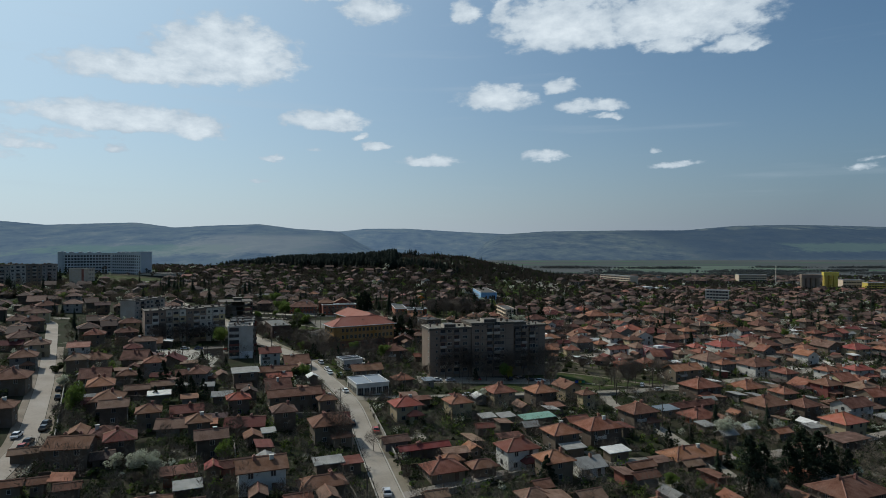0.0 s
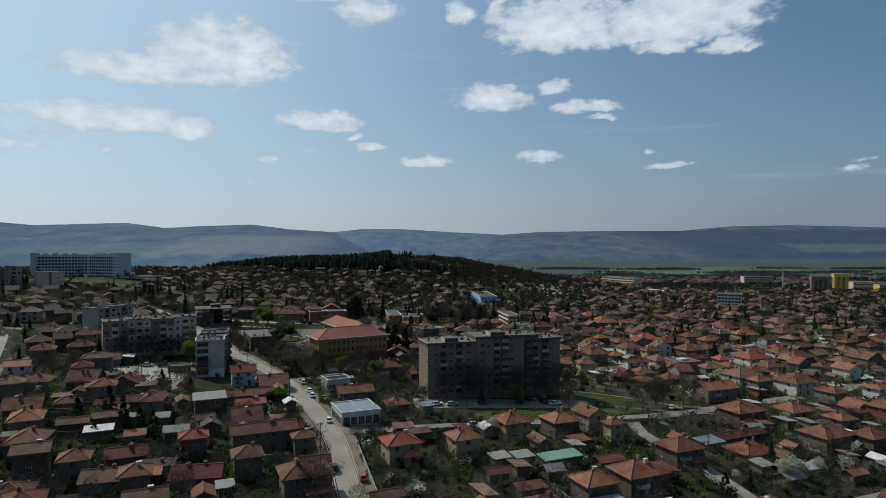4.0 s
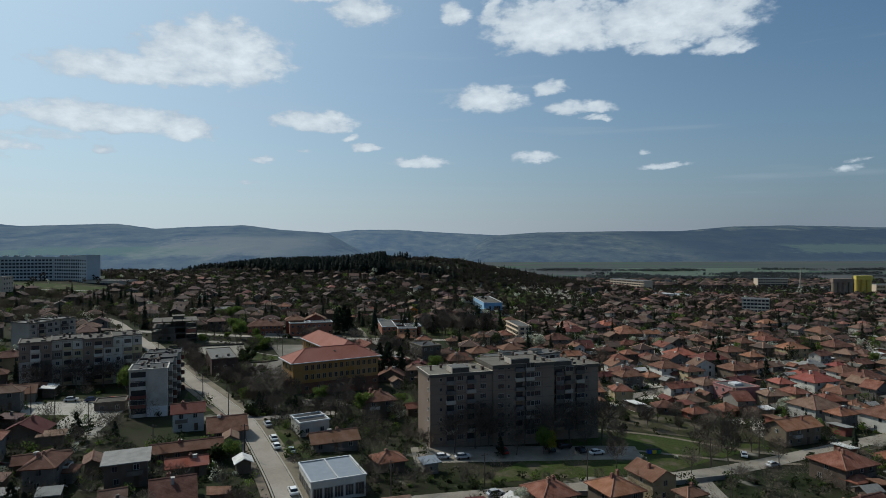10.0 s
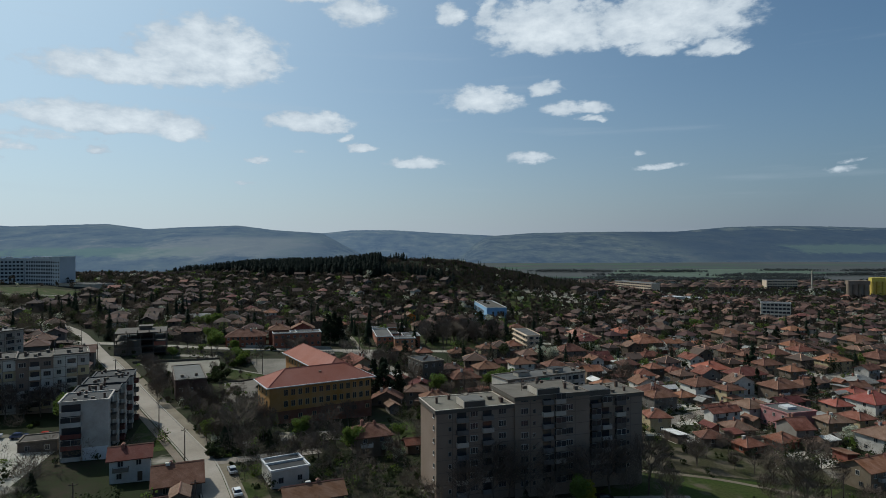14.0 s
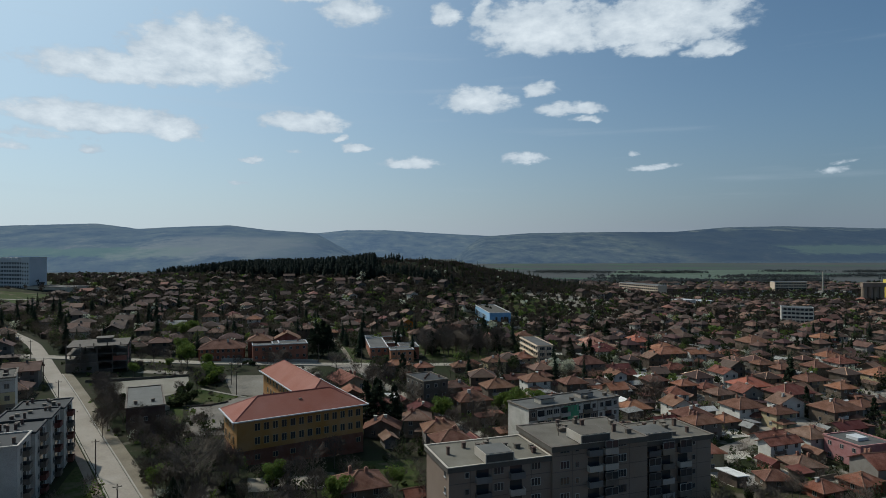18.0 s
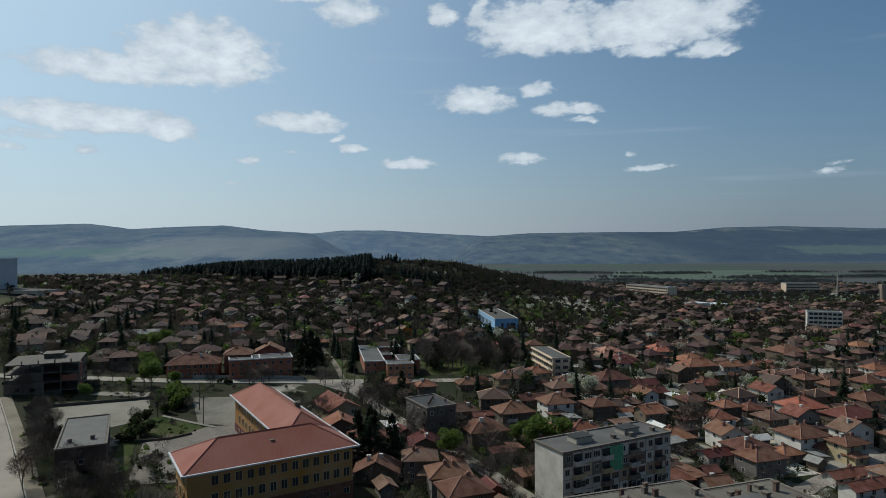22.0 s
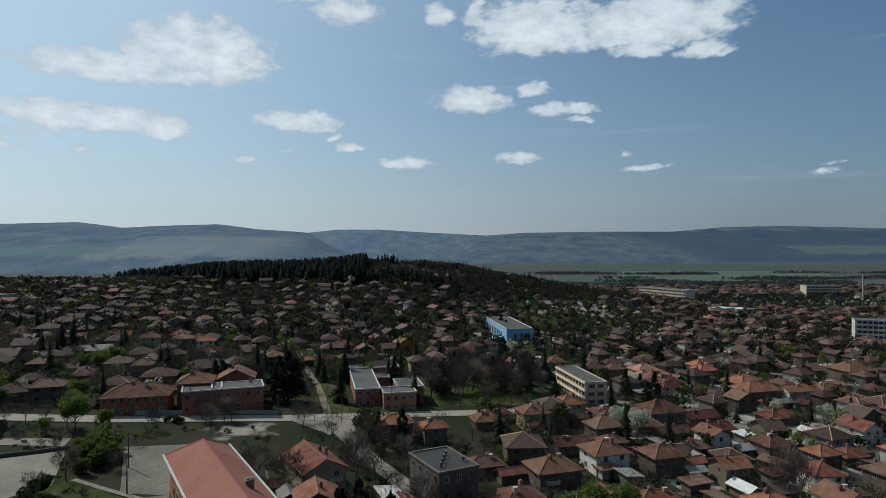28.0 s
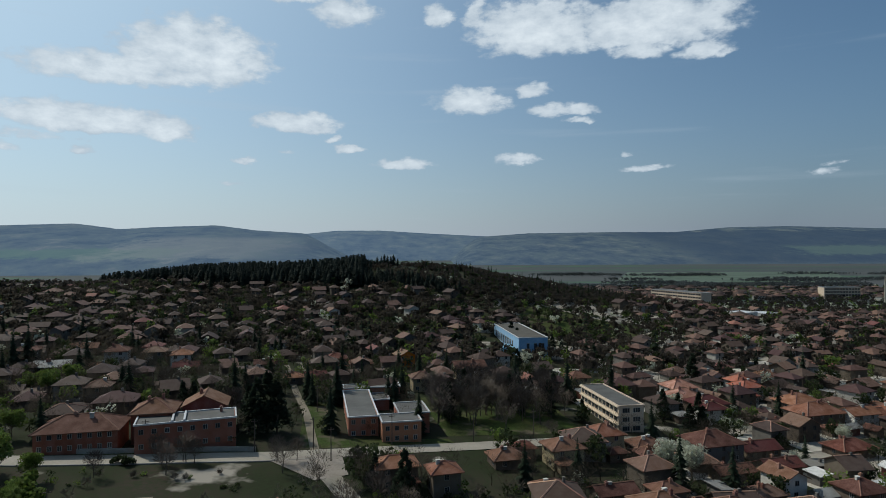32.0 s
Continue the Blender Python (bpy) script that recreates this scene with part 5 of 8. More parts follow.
unfinished(-121, 409.5, 18.0, 21, 20, 7.2, 4, "abandoned concrete and brick shell of an unfinished four-storey building", True)
dark = hall("apartment_house", 12.0, 377.5, 23.0, 9.5, 14.0, 0.2, 10.4, M_SHELL, M_TAR, "grey three-storey concrete house with tarred flat roof", "house", 3, 3, M_CONC, 4)
for i in range(5):
    place("roof_vent", VENT_B, dark, (2 + 1.5 * i, 3 + (i * 37 % 7), 10.7), scale=(0.8, 0.8, 0.6))


# ---------------------------------------------------------------- far landmarks
M_HOSP = mat("pale_grey_render", (0.44, 0.45, 0.46), var=0.12, scale=0.1)


def hospital_wing(x, y, rot, L, blank, label):
    """One wing of the hospital slab: eight storeys of banded windows, a stair end, a blank end."""
    ob = empty("hospital", x, y, rot, label, "hospital", "wings of the hospital", z=18.2)
    a = radians(rot)
    FOOT.append((x + math.cos(a) * L / 2, y + math.sin(a) * L / 2 + 6, L / 2))
    stair = 9.0
    s0, s1 = (0, L - stair) if not blank else (5.0, L)
    flat_part(ob, s0, 0, s1, 13, -8, 27.6, M_HOSP, M_FELT, M_HOSP)
    e0, e1 = (L - stair + 0.01, L) if not blank else (0, 4.99)
    flat_part(ob, e0, -1.2, e1, 14.2, -8, 29.4, M_HOSP, M_FELT, M_HOSP, name="stair_tower")
    n = int((s1 - s0) / 3.0)
    for k in range(8):
        z = 1.6 + 3.2 * k
        place("window_band", mesh("window_band", *boxes((s0 + 0.6, -0.08, z, s1 - 0.4, -0.02, z + 1.7)), M_GLASS), ob)
        tagged(place("mullions", mesh("mullions", *boxes(*[(s0 + 0.9 + (s1 - s0 - 1.6) * i / n, -0.16, z, s0 + 1.7 + (s1 - s0 - 1.6) * i / n, -0.06, z + 1.7) for i in range(n + 1)]), M_HOSP), ob), kind="stuff")
        if not blank:
            for i in range(3):
                place("window", WIN, ob, (e0 + 1.8 + 2.7 * i, -1.23, z), scale=(1.2, 1, 1.2))
    for i in range(4):
        place("lift_house", mesh("lift_house", *boxes((s0 + 5 + i * (L - 16) / 4, 3, 27.8, s0 + 9 + i * (L - 16) / 4, 8, 29.6))), ob).data.materials.append(M_HOSP)
    return ob


hospital_wing(-377.6, 699.0, 16.0, 51.5, True, "pale grey hospital wing of eight storeys with a blank end")
hw = hospital_wing(-327.5, 713.0, -23.0, 43.0, False, "pale grey hospital wing of eight storeys with a stair tower")
flat_part(hw, 44.0, -6, 88, 14, -8, 6.6, M_PANEL2, M_FELT, M_PANEL2, name="annex")
place("annex_window_band", mesh("annex_window_band", *boxes((46, -6.09, 2.0, 86, -6.02, 4.6))), hw).data.materials.append(M_GLASS)
# flats on the near side of the hospital, and their blank-ended tower
panel_flats("apartment_block", -310, 487, 42.0, 42, 12, 22.5, 17.5, 6, 12, "patchwork pale panel flats of six storeys near the hospital", [M_PANEL2, M_PANEL3, M_PANEL], steps=4)
bt = hall("apartment_tower", -270.5, 516.8, 3.0, 14.5, 12, 21.0, 15.6, M_BEIGE, M_FELT, "blank-ended beige apartment tower near the hospital", "apartment tower", 0, 5, M_PANEL2, 4)
place("brick_strip", mesh("brick_strip", *boxes((9.4, -0.05, -2, 11.2, -0.004, 15.4))), bt).data.materials.append(M_ORBRICK)


def works(name, x, y, rot, L, D, H, m, label, floors=3, n=14):
    ob = empty(name, x, y, rot, label, "building", z=gz(x, y))
    flat_part(ob, 0, 0, L, D, -4, H, m, M_FELTG, M_WHITE)
    for k in range(floors):
        v, f = boxes((0.5, -0.08, 1.0 + H / floors * k, L - 0.5, -0.02, 2.6 + H / floors * k))
        place("window_band", mesh("window_band", v, f, M_GLASS), ob)
        v, f = boxes(*[(0.7 + (L - 1.4) * i / n, -0.14, 1.0 + H / floors * k, 1.3 + (L - 1.4) * i / n, -0.06, 2.6 + H / floors * k) for i in range(n)])
        tagged(place("mullions", mesh("mullions", v, f, m), ob), kind="stuff")
    return ob


works("factory_office", 300, 951, -71.0, 70, 14, 13, M_BEIGE, "long cream four-storey works building", 4, 20)
works("factory_office", 560, 1022, -6.0, 46, 14, 15, M_BEIGE, "long cream works building at the edge of the fields", 4, 12)
works("apartment_block", 309, 629, -30.0, 22, 12, 15.5, M_PANEL3, "pale five-storey flats above the roofs", 5, 7)
FOOT.append((320, 632, 16))
for p_ in ((299, 772), (322, 780)):
    ob_ = empty("market_hall", p_[0], p_[1], 20, "low market hall with white metal roof", "hall")
    flat_part(ob_, 0, 0, 17, 16, -3, 5.6, WALLM["w"], M_WHITE, M_WHITE)
    FOOT.append((p_[0] + 9, p_[1] + 12, 17))


def silo_group(x, y, n, r, h, m, label):
    ob = empty("silo", x, y, -8, label, "silo", z=gz(x, y))
    for i in range(n):
        seg = 20
        v = [(2.05 * r * i + math.cos(2 * math.pi * k / seg) * r, math.sin(2 * math.pi * k / seg) * r, z) for z in (-4, h) for k in range(seg)]
        f = [(k, (k + 1) % seg, seg + (k + 1) % seg, seg + k) for k in range(seg)] + [tuple(range(seg, 2 * seg))]
        place("silo_tube", mesh("silo_tube", v, f, m), ob)
    place("headhouse", mesh("headhouse", *boxes((-r, -r, h + 0.01, 2.05 * r * n - r, r, h + 5))), ob).data.materials.append(m)
    return ob


silo_group(608, 873, 3, 3.4, 22, M_SILO, "bright yellow grain silos")
silo_group(561, 853, 4, 3.2, 19, M_PANEL, "grey concrete grain silos")
works("grain_store", 640, 880, -8, 30, 16, 15, M_BEIGE, "tall cream grain store", 3, 8)
works("grain_store", 655, 850, -8, 24, 14, 13, M_SILO, "yellow painted works block beside grain silos", 4, 6)
for x_, y_, h_ in ((580, 949, 33),):
    ob_ = empty("chimney_stack", x_, y_, 0, "tall slim concrete chimney stack", "chimney")
    place("shaft", mesh("shaft", [(math.cos(k) * (1.0 - 0.35 * j), math.sin(k) * (1.0 - 0.35 * j), j * h_ - 2 * (1 - j)) for j in (0, 1) for k in np.linspace(0, 2 * math.pi, 12, endpoint=False)], [(k, (k + 1) % 12, 12 + (k + 1) % 12, 12 + k) for k in range(12)], M_PANEL2), ob_)
ob_ = empty("radio_mast", 62, 800, 0, "thin radio mast on the hill", "mast")
place("mast", mesh("mast", *boxes((-0.3, -0.3, -1, 0.3, 0.3, 11), (-1, -0.1, 9, 1, 0.1, 9.3)), M_POLE), ob_)


# ---------------------------------------------------------------- houses along the streets
house(-128.0, 209.4, 9.8, 9.8, 19, 2, 'h', 'b', 't')
house(-110.5, 176.4, 6.2, 6.2, 19, 2, 'h', 'b', 't')
house(-123.8, 242.3, 6.7, 6.7, 19, 2, 'h', 'w', 't')
house(-135.4, 266.0, 7.3, 5.7, 18, 2, 'g', 'p', 'w')
house(-105.0, 217.1, 8.6, 8.6, 19, 2, 'g', 'b', 't')
house(-101.5, 232.9, 6.3, 4.8, 19, 1, 'h', 'b', 't')
house(-89.8, 213.2, 6.8, 3.7, 19, 1, 'g', 'w', 't')
house(-84.1, 220.9, 7.1, 3.9, 19, 1, 'g', 'w', 't')
house(-96.9, 245.7, 6.9, 6.9, 19, 2, 'h', 'o', 'g')
house(-83.5, 182.8, 6.8, 5.2, 19, 2, 'g', 'w', 't')
house(-72.4, 179.1, 5.7, 5.7, 19, 2, 'h', 'b', 't')
house(-65.5, 189.7, 8.3, 5.5, 19, 1, 'g', 'd', 't')
house(-56.0, 171.1, 5.5, 5.5, 19, 2, 'h', 'b', 't')
house(-48.6, 157.7, 6.9, 5.3, 19, 2, 'g', 'w', 't')
house(-44.1, 144.4, 2.6, 3.4, 19, 1, 'p', 'r', 't')
house(-87.2, 150.9, 9.0, 2.5, 19, 1, 'g', 'w', 't')
house(-78.0, 165.4, 7.4, 7.4, 19, 1, 'h', 'b', 't')
house(-80.5, 131.5, 3.4, 2.4, 19, 1, 'g', 'b', 't')
house(-76.2, 133.2, 2.6, 2.4, 19, 1, 'g', 'b', 't')
house(-69.0, 130.8, 4.0, 2.4, 19, 1, 'g', 'b', 't')
house(-50.2, 123.7, 7.5, 4.1, 19, 1, 'h', 'b', 'g')
house(-52.1, 196.0, 6.0, 5.3, 19, 2, 'h', 'r', 't')
house(-81.2, 240.7, 10.5, 4.7, 19, 1, 'g', 'b', 't')
house(-167.8, 274.9, 8.3, 5.5, 18, 1, 'g', 'd', 't')
house(-59.8, 275.6, 8.2, 6.9, 18, 2, 'g', 'd', 'w')
house(-47.3, 269.4, 9.6, 10.4, 18, 1, 'g', 'b', 'g')
house(-48.5, 239.8, 8.3, 4.6, 19, 1, 'g', 'r', 't')
house(-52.1, 251.0, 16.0, 5.0, 19, 1, 'g', 'b', 't')
house(-59.8, 234.5, 8.5, 7.5, 19, 2, 'm', 'x', 't')
house(-36.4, 203.1, 15.9, 5.8, 19, 2, 'g', 'b', 't')
house(-25.5, 199.4, 4.8, 3.6, 19, 2, 'h', 'b', 't')
house(-36.0, 184.0, 6.0, 6.0, 19, 2, 'h', 'w', 't')
house(-21.3, 175.1, 10.2, 8.0, 19, 2, 'h', 'b', 't')
house(-40.8, 167.2, 3.5, 4.7, 19, 1, 'p', 'b', 't')
house(-37.5, 171.0, 2.6, 2.4, 19, 1, 'm', 'x', 't')
house(-32.1, 138.7, 9.8, 6.5, 19, 2, 'g', 'b', 'w')
house(-18.7, 137.9, 9.3, 5.2, 19, 1, 'h', 'b', 't')
house(-13.7, 151.6, 4.3, 3.2, 19, 1, 'm', 'd', 't')
house(-22.4, 129.1, 4.6, 2.4, 19, 1, 'g', 'o', 't')
house(-17.1, 263.0, 12.1, 6.9, 18, 1, 'g', 'b', 'g')
house(-6.2, 299.4, 9.7, 8.7, 17, 2, 'h', 'b', 't')
house(6.0, 300.7, 5.2, 4.0, 16, 1, 'g', 'o', 't')
house(-1.8, 249.1, 6.8, 6.0, 19, 1, 'h', 'o', 't')
house(8.5, 247.4, 3.6, 3.1, 19, 1, 'm', 'a', 'g')
house(-0.4, 199.9, 8.3, 7.4, 19, 2, 'h', 'r', 'c')
house(4.4, 165.6, 13.2, 2.6, 19, 1, 'g', 'r', 't')
house(8.8, 150.8, 8.6, 6.6, 19, 1, 'h', 'o', 't')
house(16.8, 205.9, 7.0, 7.0, 19, 2, 'h', 'o', 'c')
house(33.5, 224.0, 8.3, 8.3, 19, 2, 'h', 'o', 'c')
house(49.1, 227.1, 8.5, 8.5, 19, 2, 'h', 'o', 't')
house(61.4, 236.4, 6.9, 8.9, 19, 2, 'p', 'b', 'c')
house(65.6, 225.1, 5.0, 3.8, 19, 2, 'h', 'b', 'c')
house(25.5, 197.4, 3.9, 3.0, 19, 1, 'm', 'x', 't')
house(31.8, 199.0, 4.3, 3.2, 19, 1, 'm', 'x', 't')
house(42.0, 199.4, 10.6, 3.6, 19, 1, 'm', 'n', 't')
house(44.0, 176.3, 7.9, 7.0, 19, 2, 'h', 'o', 't')
house(54.8, 198.7, 6.9, 3.7, 19, 1, 'g', 'o', 't')
house(57.1, 183.5, 10.8, 8.4, 19, 2, 'h', 'o', 't')
house(77.5, 205.4, 9.4, 8.4, 19, 2, 'h', 'b', 't')
house(93.6, 220.4, 6.9, 4.5, 19, 1, 'm', 'a', 'c')
house(28.7, 161.1, 8.8, 6.8, 19, 2, 'h', 'd', 'w')
house(36.4, 152.7, 7.1, 6.3, 19, 2, 'h', 'o', 't')
house(45.8, 157.1, 7.2, 6.3, 19, 1, 'g', 'x', 'w')
house(10.9, 157.2, 4.8, 3.6, 19, 1, 'h', 'o', 't')
house(18.6, 153.7, 6.0, 3.9, 19, 1, 'h', 'b', 't')
house(17.6, 166.8, 2.9, 3.9, 19, 1, 'p', 'o', 't')
house(27.8, 136.1, 5.7, 4.3, 19, 1, 'h', 'w', 't')
house(40.4, 136.4, 5.5, 4.2, 19, 1, 'g', 'w', 't')
house(57.5, 168.4, 6.0, 3.2, 19, 1, 'm', 'k', 't')
house(60.1, 157.3, 6.8, 2.9, 19, 1, 'g', 'b', 't')
house(79.4, 170.2, 16.0, 7.5, 19, 1, 'h', 'o', 't')
house(121.5, 252.0, 12.2, 10.4, 18, 2, 'h', 'o', 't')
house(147.0, 261.4, 10.9, 9.7, 18, 1, 'h', 'o', 'c')
house(178.1, 254.6, 9.1, 8.1, 19, 2, 'h', 'b', 'r')
house(189.3, 247.9, 10.0, 8.9, 19, 2, 'h', 'w', 't')
house(107.1, 229.6, 20.1, 4.3, 19, 1, 'g', 'b', 't')
house(103.1, 214.8, 10.3, 9.1, 19, 1, 'h', 'o', 'r')
house(132.9, 223.1, 12.2, 9.5, 19, 2, 'h', 'b', 't')
house(145.4, 220.4, 8.1, 7.2, 19, 2, 'h', 'b', 't')
house(163.7, 220.3, 11.9, 8.0, 19, 2, 'g', 'b', 'w')
house(145.9, 200.3, 10.0, 8.9, 19, 2, 'h', 'r', 'c')
house(138.9, 188.7, 11.8, 5.4, 19, 1, 'm', 'w', 't')
house(122.1, 196.7, 5.2, 3.3, 19, 1, 'g', 'o', 't')
house(103.2, 157.7, 4.4, 5.8, 19, 1, 'p', 'r', 't')
house(104.4, 141.7, 14.2, 9.7, 19, 2, 'h', 'b', 't')
house(154.8, 311.0, 13.3, 11.9, 16, 2, 'h', 'w', 'w')
house(184.4, 353.4, 13.9, 12.4, 14, 2, 'h', 'r', 'w')
house(171.6, 297.0, 13.1, 11.7, 17, 2, 'h', 'b', 'w')
house(209.7, 355.9, 13.6, 12.1, 14, 2, 'h', 'b', 't')
house(245.7, 352.8, 10.3, 13.1, 14, 2, 'p', 'w', 't')
house(258.9, 345.0, 12.5, 9.8, 14, 2, 'h', 'r', 'c')
house(104.1, 369.7, 10.1, 9.0, 13, 2, 'h', 'b', 't')
house(117.9, 372.7, 7.0, 6.2, 13, 1, 'h', 'o', 'g')
house(128.9, 380.9, 11.1, 9.9, 12, 2, 'h', 'b', 'w')
house(122.5, 412.5, 7.4, 6.6, 11, 2, 'h', 'o', 't')
house(151.7, 434.3, 7.7, 9.8, 10, 2, 'p', 'o', 'w')
house(150.1, 411.3, 12.6, 11.2, 11, 2, 'h', 'r', 'w')
house(170.0, 413.8, 14.3, 8.2, 11, 1, 'g', 'w', 't')
house(161.8, 376.3, 13.4, 10.5, 13, 2, 'h', 'b', 't')
house(174.3, 379.4, 7.8, 6.9, 13, 2, 'h', 'b', 'w')
house(155.1, 362.8, 11.2, 6.3, 13, 1, 'g', 'd', 't')
house(123.2, 355.2, 12.3, 4.3, 14, 1, 'g', 'o', 'w')
house(179.8, 330.8, 9.2, 8.2, 15, 2, 'h', 'b', 'c')
house(129.5, 285.5, 15.4, 8.2, 17, 2, 'g', 'o', 't')
house(123.9, 317.0, 7.8, 6.9, 16, 1, 'h', 'o', 'r')
house(110.1, 313.1, 7.0, 6.2, 16, 1, 'h', 'o', 'r')
house(210.5, 393.6, 12.7, 10.0, 12, 1, 'h', 'x', 't')
house(209.6, 368.6, 11.5, 9.0, 13, 2, 'h', 'b', 'w')
house(253.8, 434.4, 13.6, 12.1, 10, 2, 'h', 'b', 't')
house(286.7, 492.1, 15.0, 13.4, 9, 2, 'h', 'b', 't')
house(222.7, 427.8, 13.5, 10.6, 10, 2, 'h', 'o', 'c')
house(225.8, 456.7, 11.2, 10.0, 9, 2, 'h', 'o', 'w')
house(205.0, 446.2, 9.7, 8.6, 9, 2, 'h', 'b', 't')
house(220.5, 523.3, 14.7, 13.2, 9, 2, 'h', 'b', 't')
house(156.6, 299.5, 8.0, 6.2, 17, 2, 'h', 'o', 'g')
house(113.2, 420.8, 8.4, 7.5, 10, 2, 'h', 'b', 't')
house(129.9, 398.1, 8.1, 7.2, 12, 2, 'h', 'w', 't')
house(159.8, 399.3, 15.2, 10.3, 12, 2, 'h', 'd', 't')
house(137.3, 372.3, 8.6, 6.7, 13, 2, 'h', 'b', 'c')
house(102.9, 361.5, 10.2, 7.9, 13, 2, 'h', 'b', 'g')
house(94.2, 369.3, 8.4, 4.7, 13, 1, 'g', 'd', 'w')
house(117.0, 341.0, 11.7, 4.7, 14, 2, 'g', 'o', 'w')
house(153.3, 499.3, 12.9, 11.5, 9, 2, 'h', 'o', 't')
house(163.8, 483.3, 10.4, 7.0, 9, 2, 'g', 'o', 'w')
house(185.5, 493.3, 12.6, 9.8, 9, 1, 'h', 'o', 'w')
house(182.6, 453.4, 8.7, 6.8, 9, 2, 'h', 'b', 't')
house(185.5, 442.0, 8.3, 6.4, 9, 2, 'h', 'b', 't')
house(232.1, 473.8, 10.5, 8.2, 9, 2, 'h', 'o', 'w')
house(182.5, 419.2, 11.0, 8.6, 11, 2, 'h', 'b', 'c')
house(276.4, 538.9, 12.1, 9.5, 9, 2, 'h', 'o', 'w')
house(178.1, 556.2, 11.8, 9.2, 9, 1, 'h', 'b', 't')
house(28.3, 376.6, 10.7, 9.5, 13, 2, 'h', 'b', 't')
house(16.8, 332.5, 9.2, 8.2, 15, 2, 'h', 'b', 't')
house(40.9, 395.5, 10.6, 8.3, 12, 2, 'h', 'b', 't')
house(58.2, 407.9, 9.6, 8.5, 11, 2, 'h', 'b', 'w')
house(69.8, 414.8, 5.8, 4.5, 11, 1, 'h', 'd', 'g')
house(73.4, 407.4, 8.7, 7.7, 11, 2, 'h', 'b', 't')
house(47.9, 443.0, 8.4, 7.5, 9, 2, 'h', 'b', 'c')
house(63.6, 456.6, 9.0, 8.0, 9, 2, 'h', 'o', 'c')
house(76.0, 456.4, 8.9, 6.9, 9, 1, 'h', 'b', 't')
house(94.4, 453.7, 13.3, 10.5, 9, 2, 'h', 'b', 'g')
house(110.7, 458.1, 11.7, 6.6, 9, 1, 'g', 'd', 't')
house(33.0, 442.4, 8.5, 6.6, 9, 1, 'h', 'b', 't')
house(38.7, 449.9, 5.7, 4.4, 9, 1, 'h', 'o', 't')
house(90.7, 436.9, 10.4, 4.7, 10, 1, 'g', 'b', 't')
house(90.2, 422.9, 8.1, 5.4, 10, 1, 'h', 'w', 't')
house(98.9, 428.1, 6.2, 8.0, 10, 2, 'p', 'b', 'w')
house(120.8, 526.5, 10.9, 9.7, 9, 2, 'h', 'p', 'w')
house(118.5, 500.6, 12.1, 9.5, 9, 2, 'h', 'd', 't')
house(152.3, 535.6, 8.4, 8.4, 9, 2, 'h', 'r', 'w')
house(145.3, 546.3, 7.8, 10.0, 9, 2, 'p', 'w', 'w')
house(25.5, 403.9, 8.7, 5.8, 11, 1, 'h', 'w', 't')
house(38.7, 422.8, 6.9, 4.5, 10, 1, 'h', 'b', 't')
house(63.9, 447.5, 5.1, 3.2, 9, 1, 'h', 'b', 't')
house(107.9, 443.3, 10.5, 5.9, 9, 1, 'g', 'd', 't')
house(115.3, 511.9, 11.2, 8.8, 9, 2, 'h', 'p', 'w')
house(116.0, 492.8, 8.5, 6.6, 9, 2, 'h', 'd', 'w')
house(149.2, 525.6, 9.5, 8.5, 9, 2, 'h', 'r', 'w')
house(149.9, 486.4, 15.5, 10.5, 9, 2, 'h', 'o', 't')
house(173.0, 490.1, 12.0, 6.8, 9, 1, 'g', 'o', 'c')
house(139.5, 457.2, 11.7, 7.9, 9, 1, 'h', 'o', 't')
house(132.2, 481.1, 7.3, 4.8, 9, 1, 'g', 'w', 'c')
house(63.1, 415.7, 6.4, 4.9, 11, 2, 'h', 'b', 't')
house(52.9, 420.7, 9.2, 5.1, 10, 1, 'g', 'b', 't')
house(4.0, 427.7, 9.2, 6.1, 10, 2, 'h', 'o', 't')
house(14.8, 424.6, 6.4, 5.7, 10, 2, 'h', 'o', 't')
house(74.0, 448.7, 7.0, 5.4, 9, 1, 'h', 'b', 't')
house(148.7, 475.4, 5.4, 4.1, 9, 1, 'h', 'b', 't')
house(-88.2, 492.2, 6.6, 5.8, 9, 2, 'h', 'w', 't')
house(-120.9, 530.7, 11.9, 6.7, 9, 1, 'g', 'x', 't')
house(-107.2, 553.4, 8.4, 7.5, 9, 2, 'h', 'b', 'w')
house(-127.8, 570.6, 10.9, 6.2, 9, 1, 'g', 'b', 't')
house(-137.7, 545.4, 7.6, 6.8, 9, 2, 'h', 'b', 't')
house(-93.2, 556.0, 8.2, 7.2, 9, 2, 'h', 'w', 't')
house(-81.5, 552.9, 7.7, 6.8, 9, 2, 'h', 'o', 'w')
house(-76.2, 541.3, 9.1, 5.0, 9, 1, 'g', 'd', 't')
house(-106.4, 534.2, 6.7, 3.6, 9, 1, 'g', 'o', 't')
house(-18.4, 555.5, 8.6, 6.7, 9, 2, 'h', 'o', 'c')
house(-7.7, 561.5, 9.7, 7.6, 9, 1, 'h', 'b', 't')
house(16.1, 523.9, 7.4, 6.6, 9, 2, 'h', 'w', 'c')
house(-32.3, 526.8, 6.4, 4.9, 9, 1, 'h', 'o', 't')
house(-24.4, 532.0, 7.7, 4.2, 9, 1, 'g', 'd', 't')
house(-47.1, 550.4, 8.3, 4.6, 9, 1, 'g', 'b', 't')
house(81.8, 537.4, 8.5, 7.6, 9, 2, 'h', 'b', 'c')
house(-195.2, 325.0, 8.6, 8.3, 31, 2, 'h', 'w', 'c')
house(-188.1, 324.6, 9.5, 8.4, 35, 2, 'h', 'b', 't')
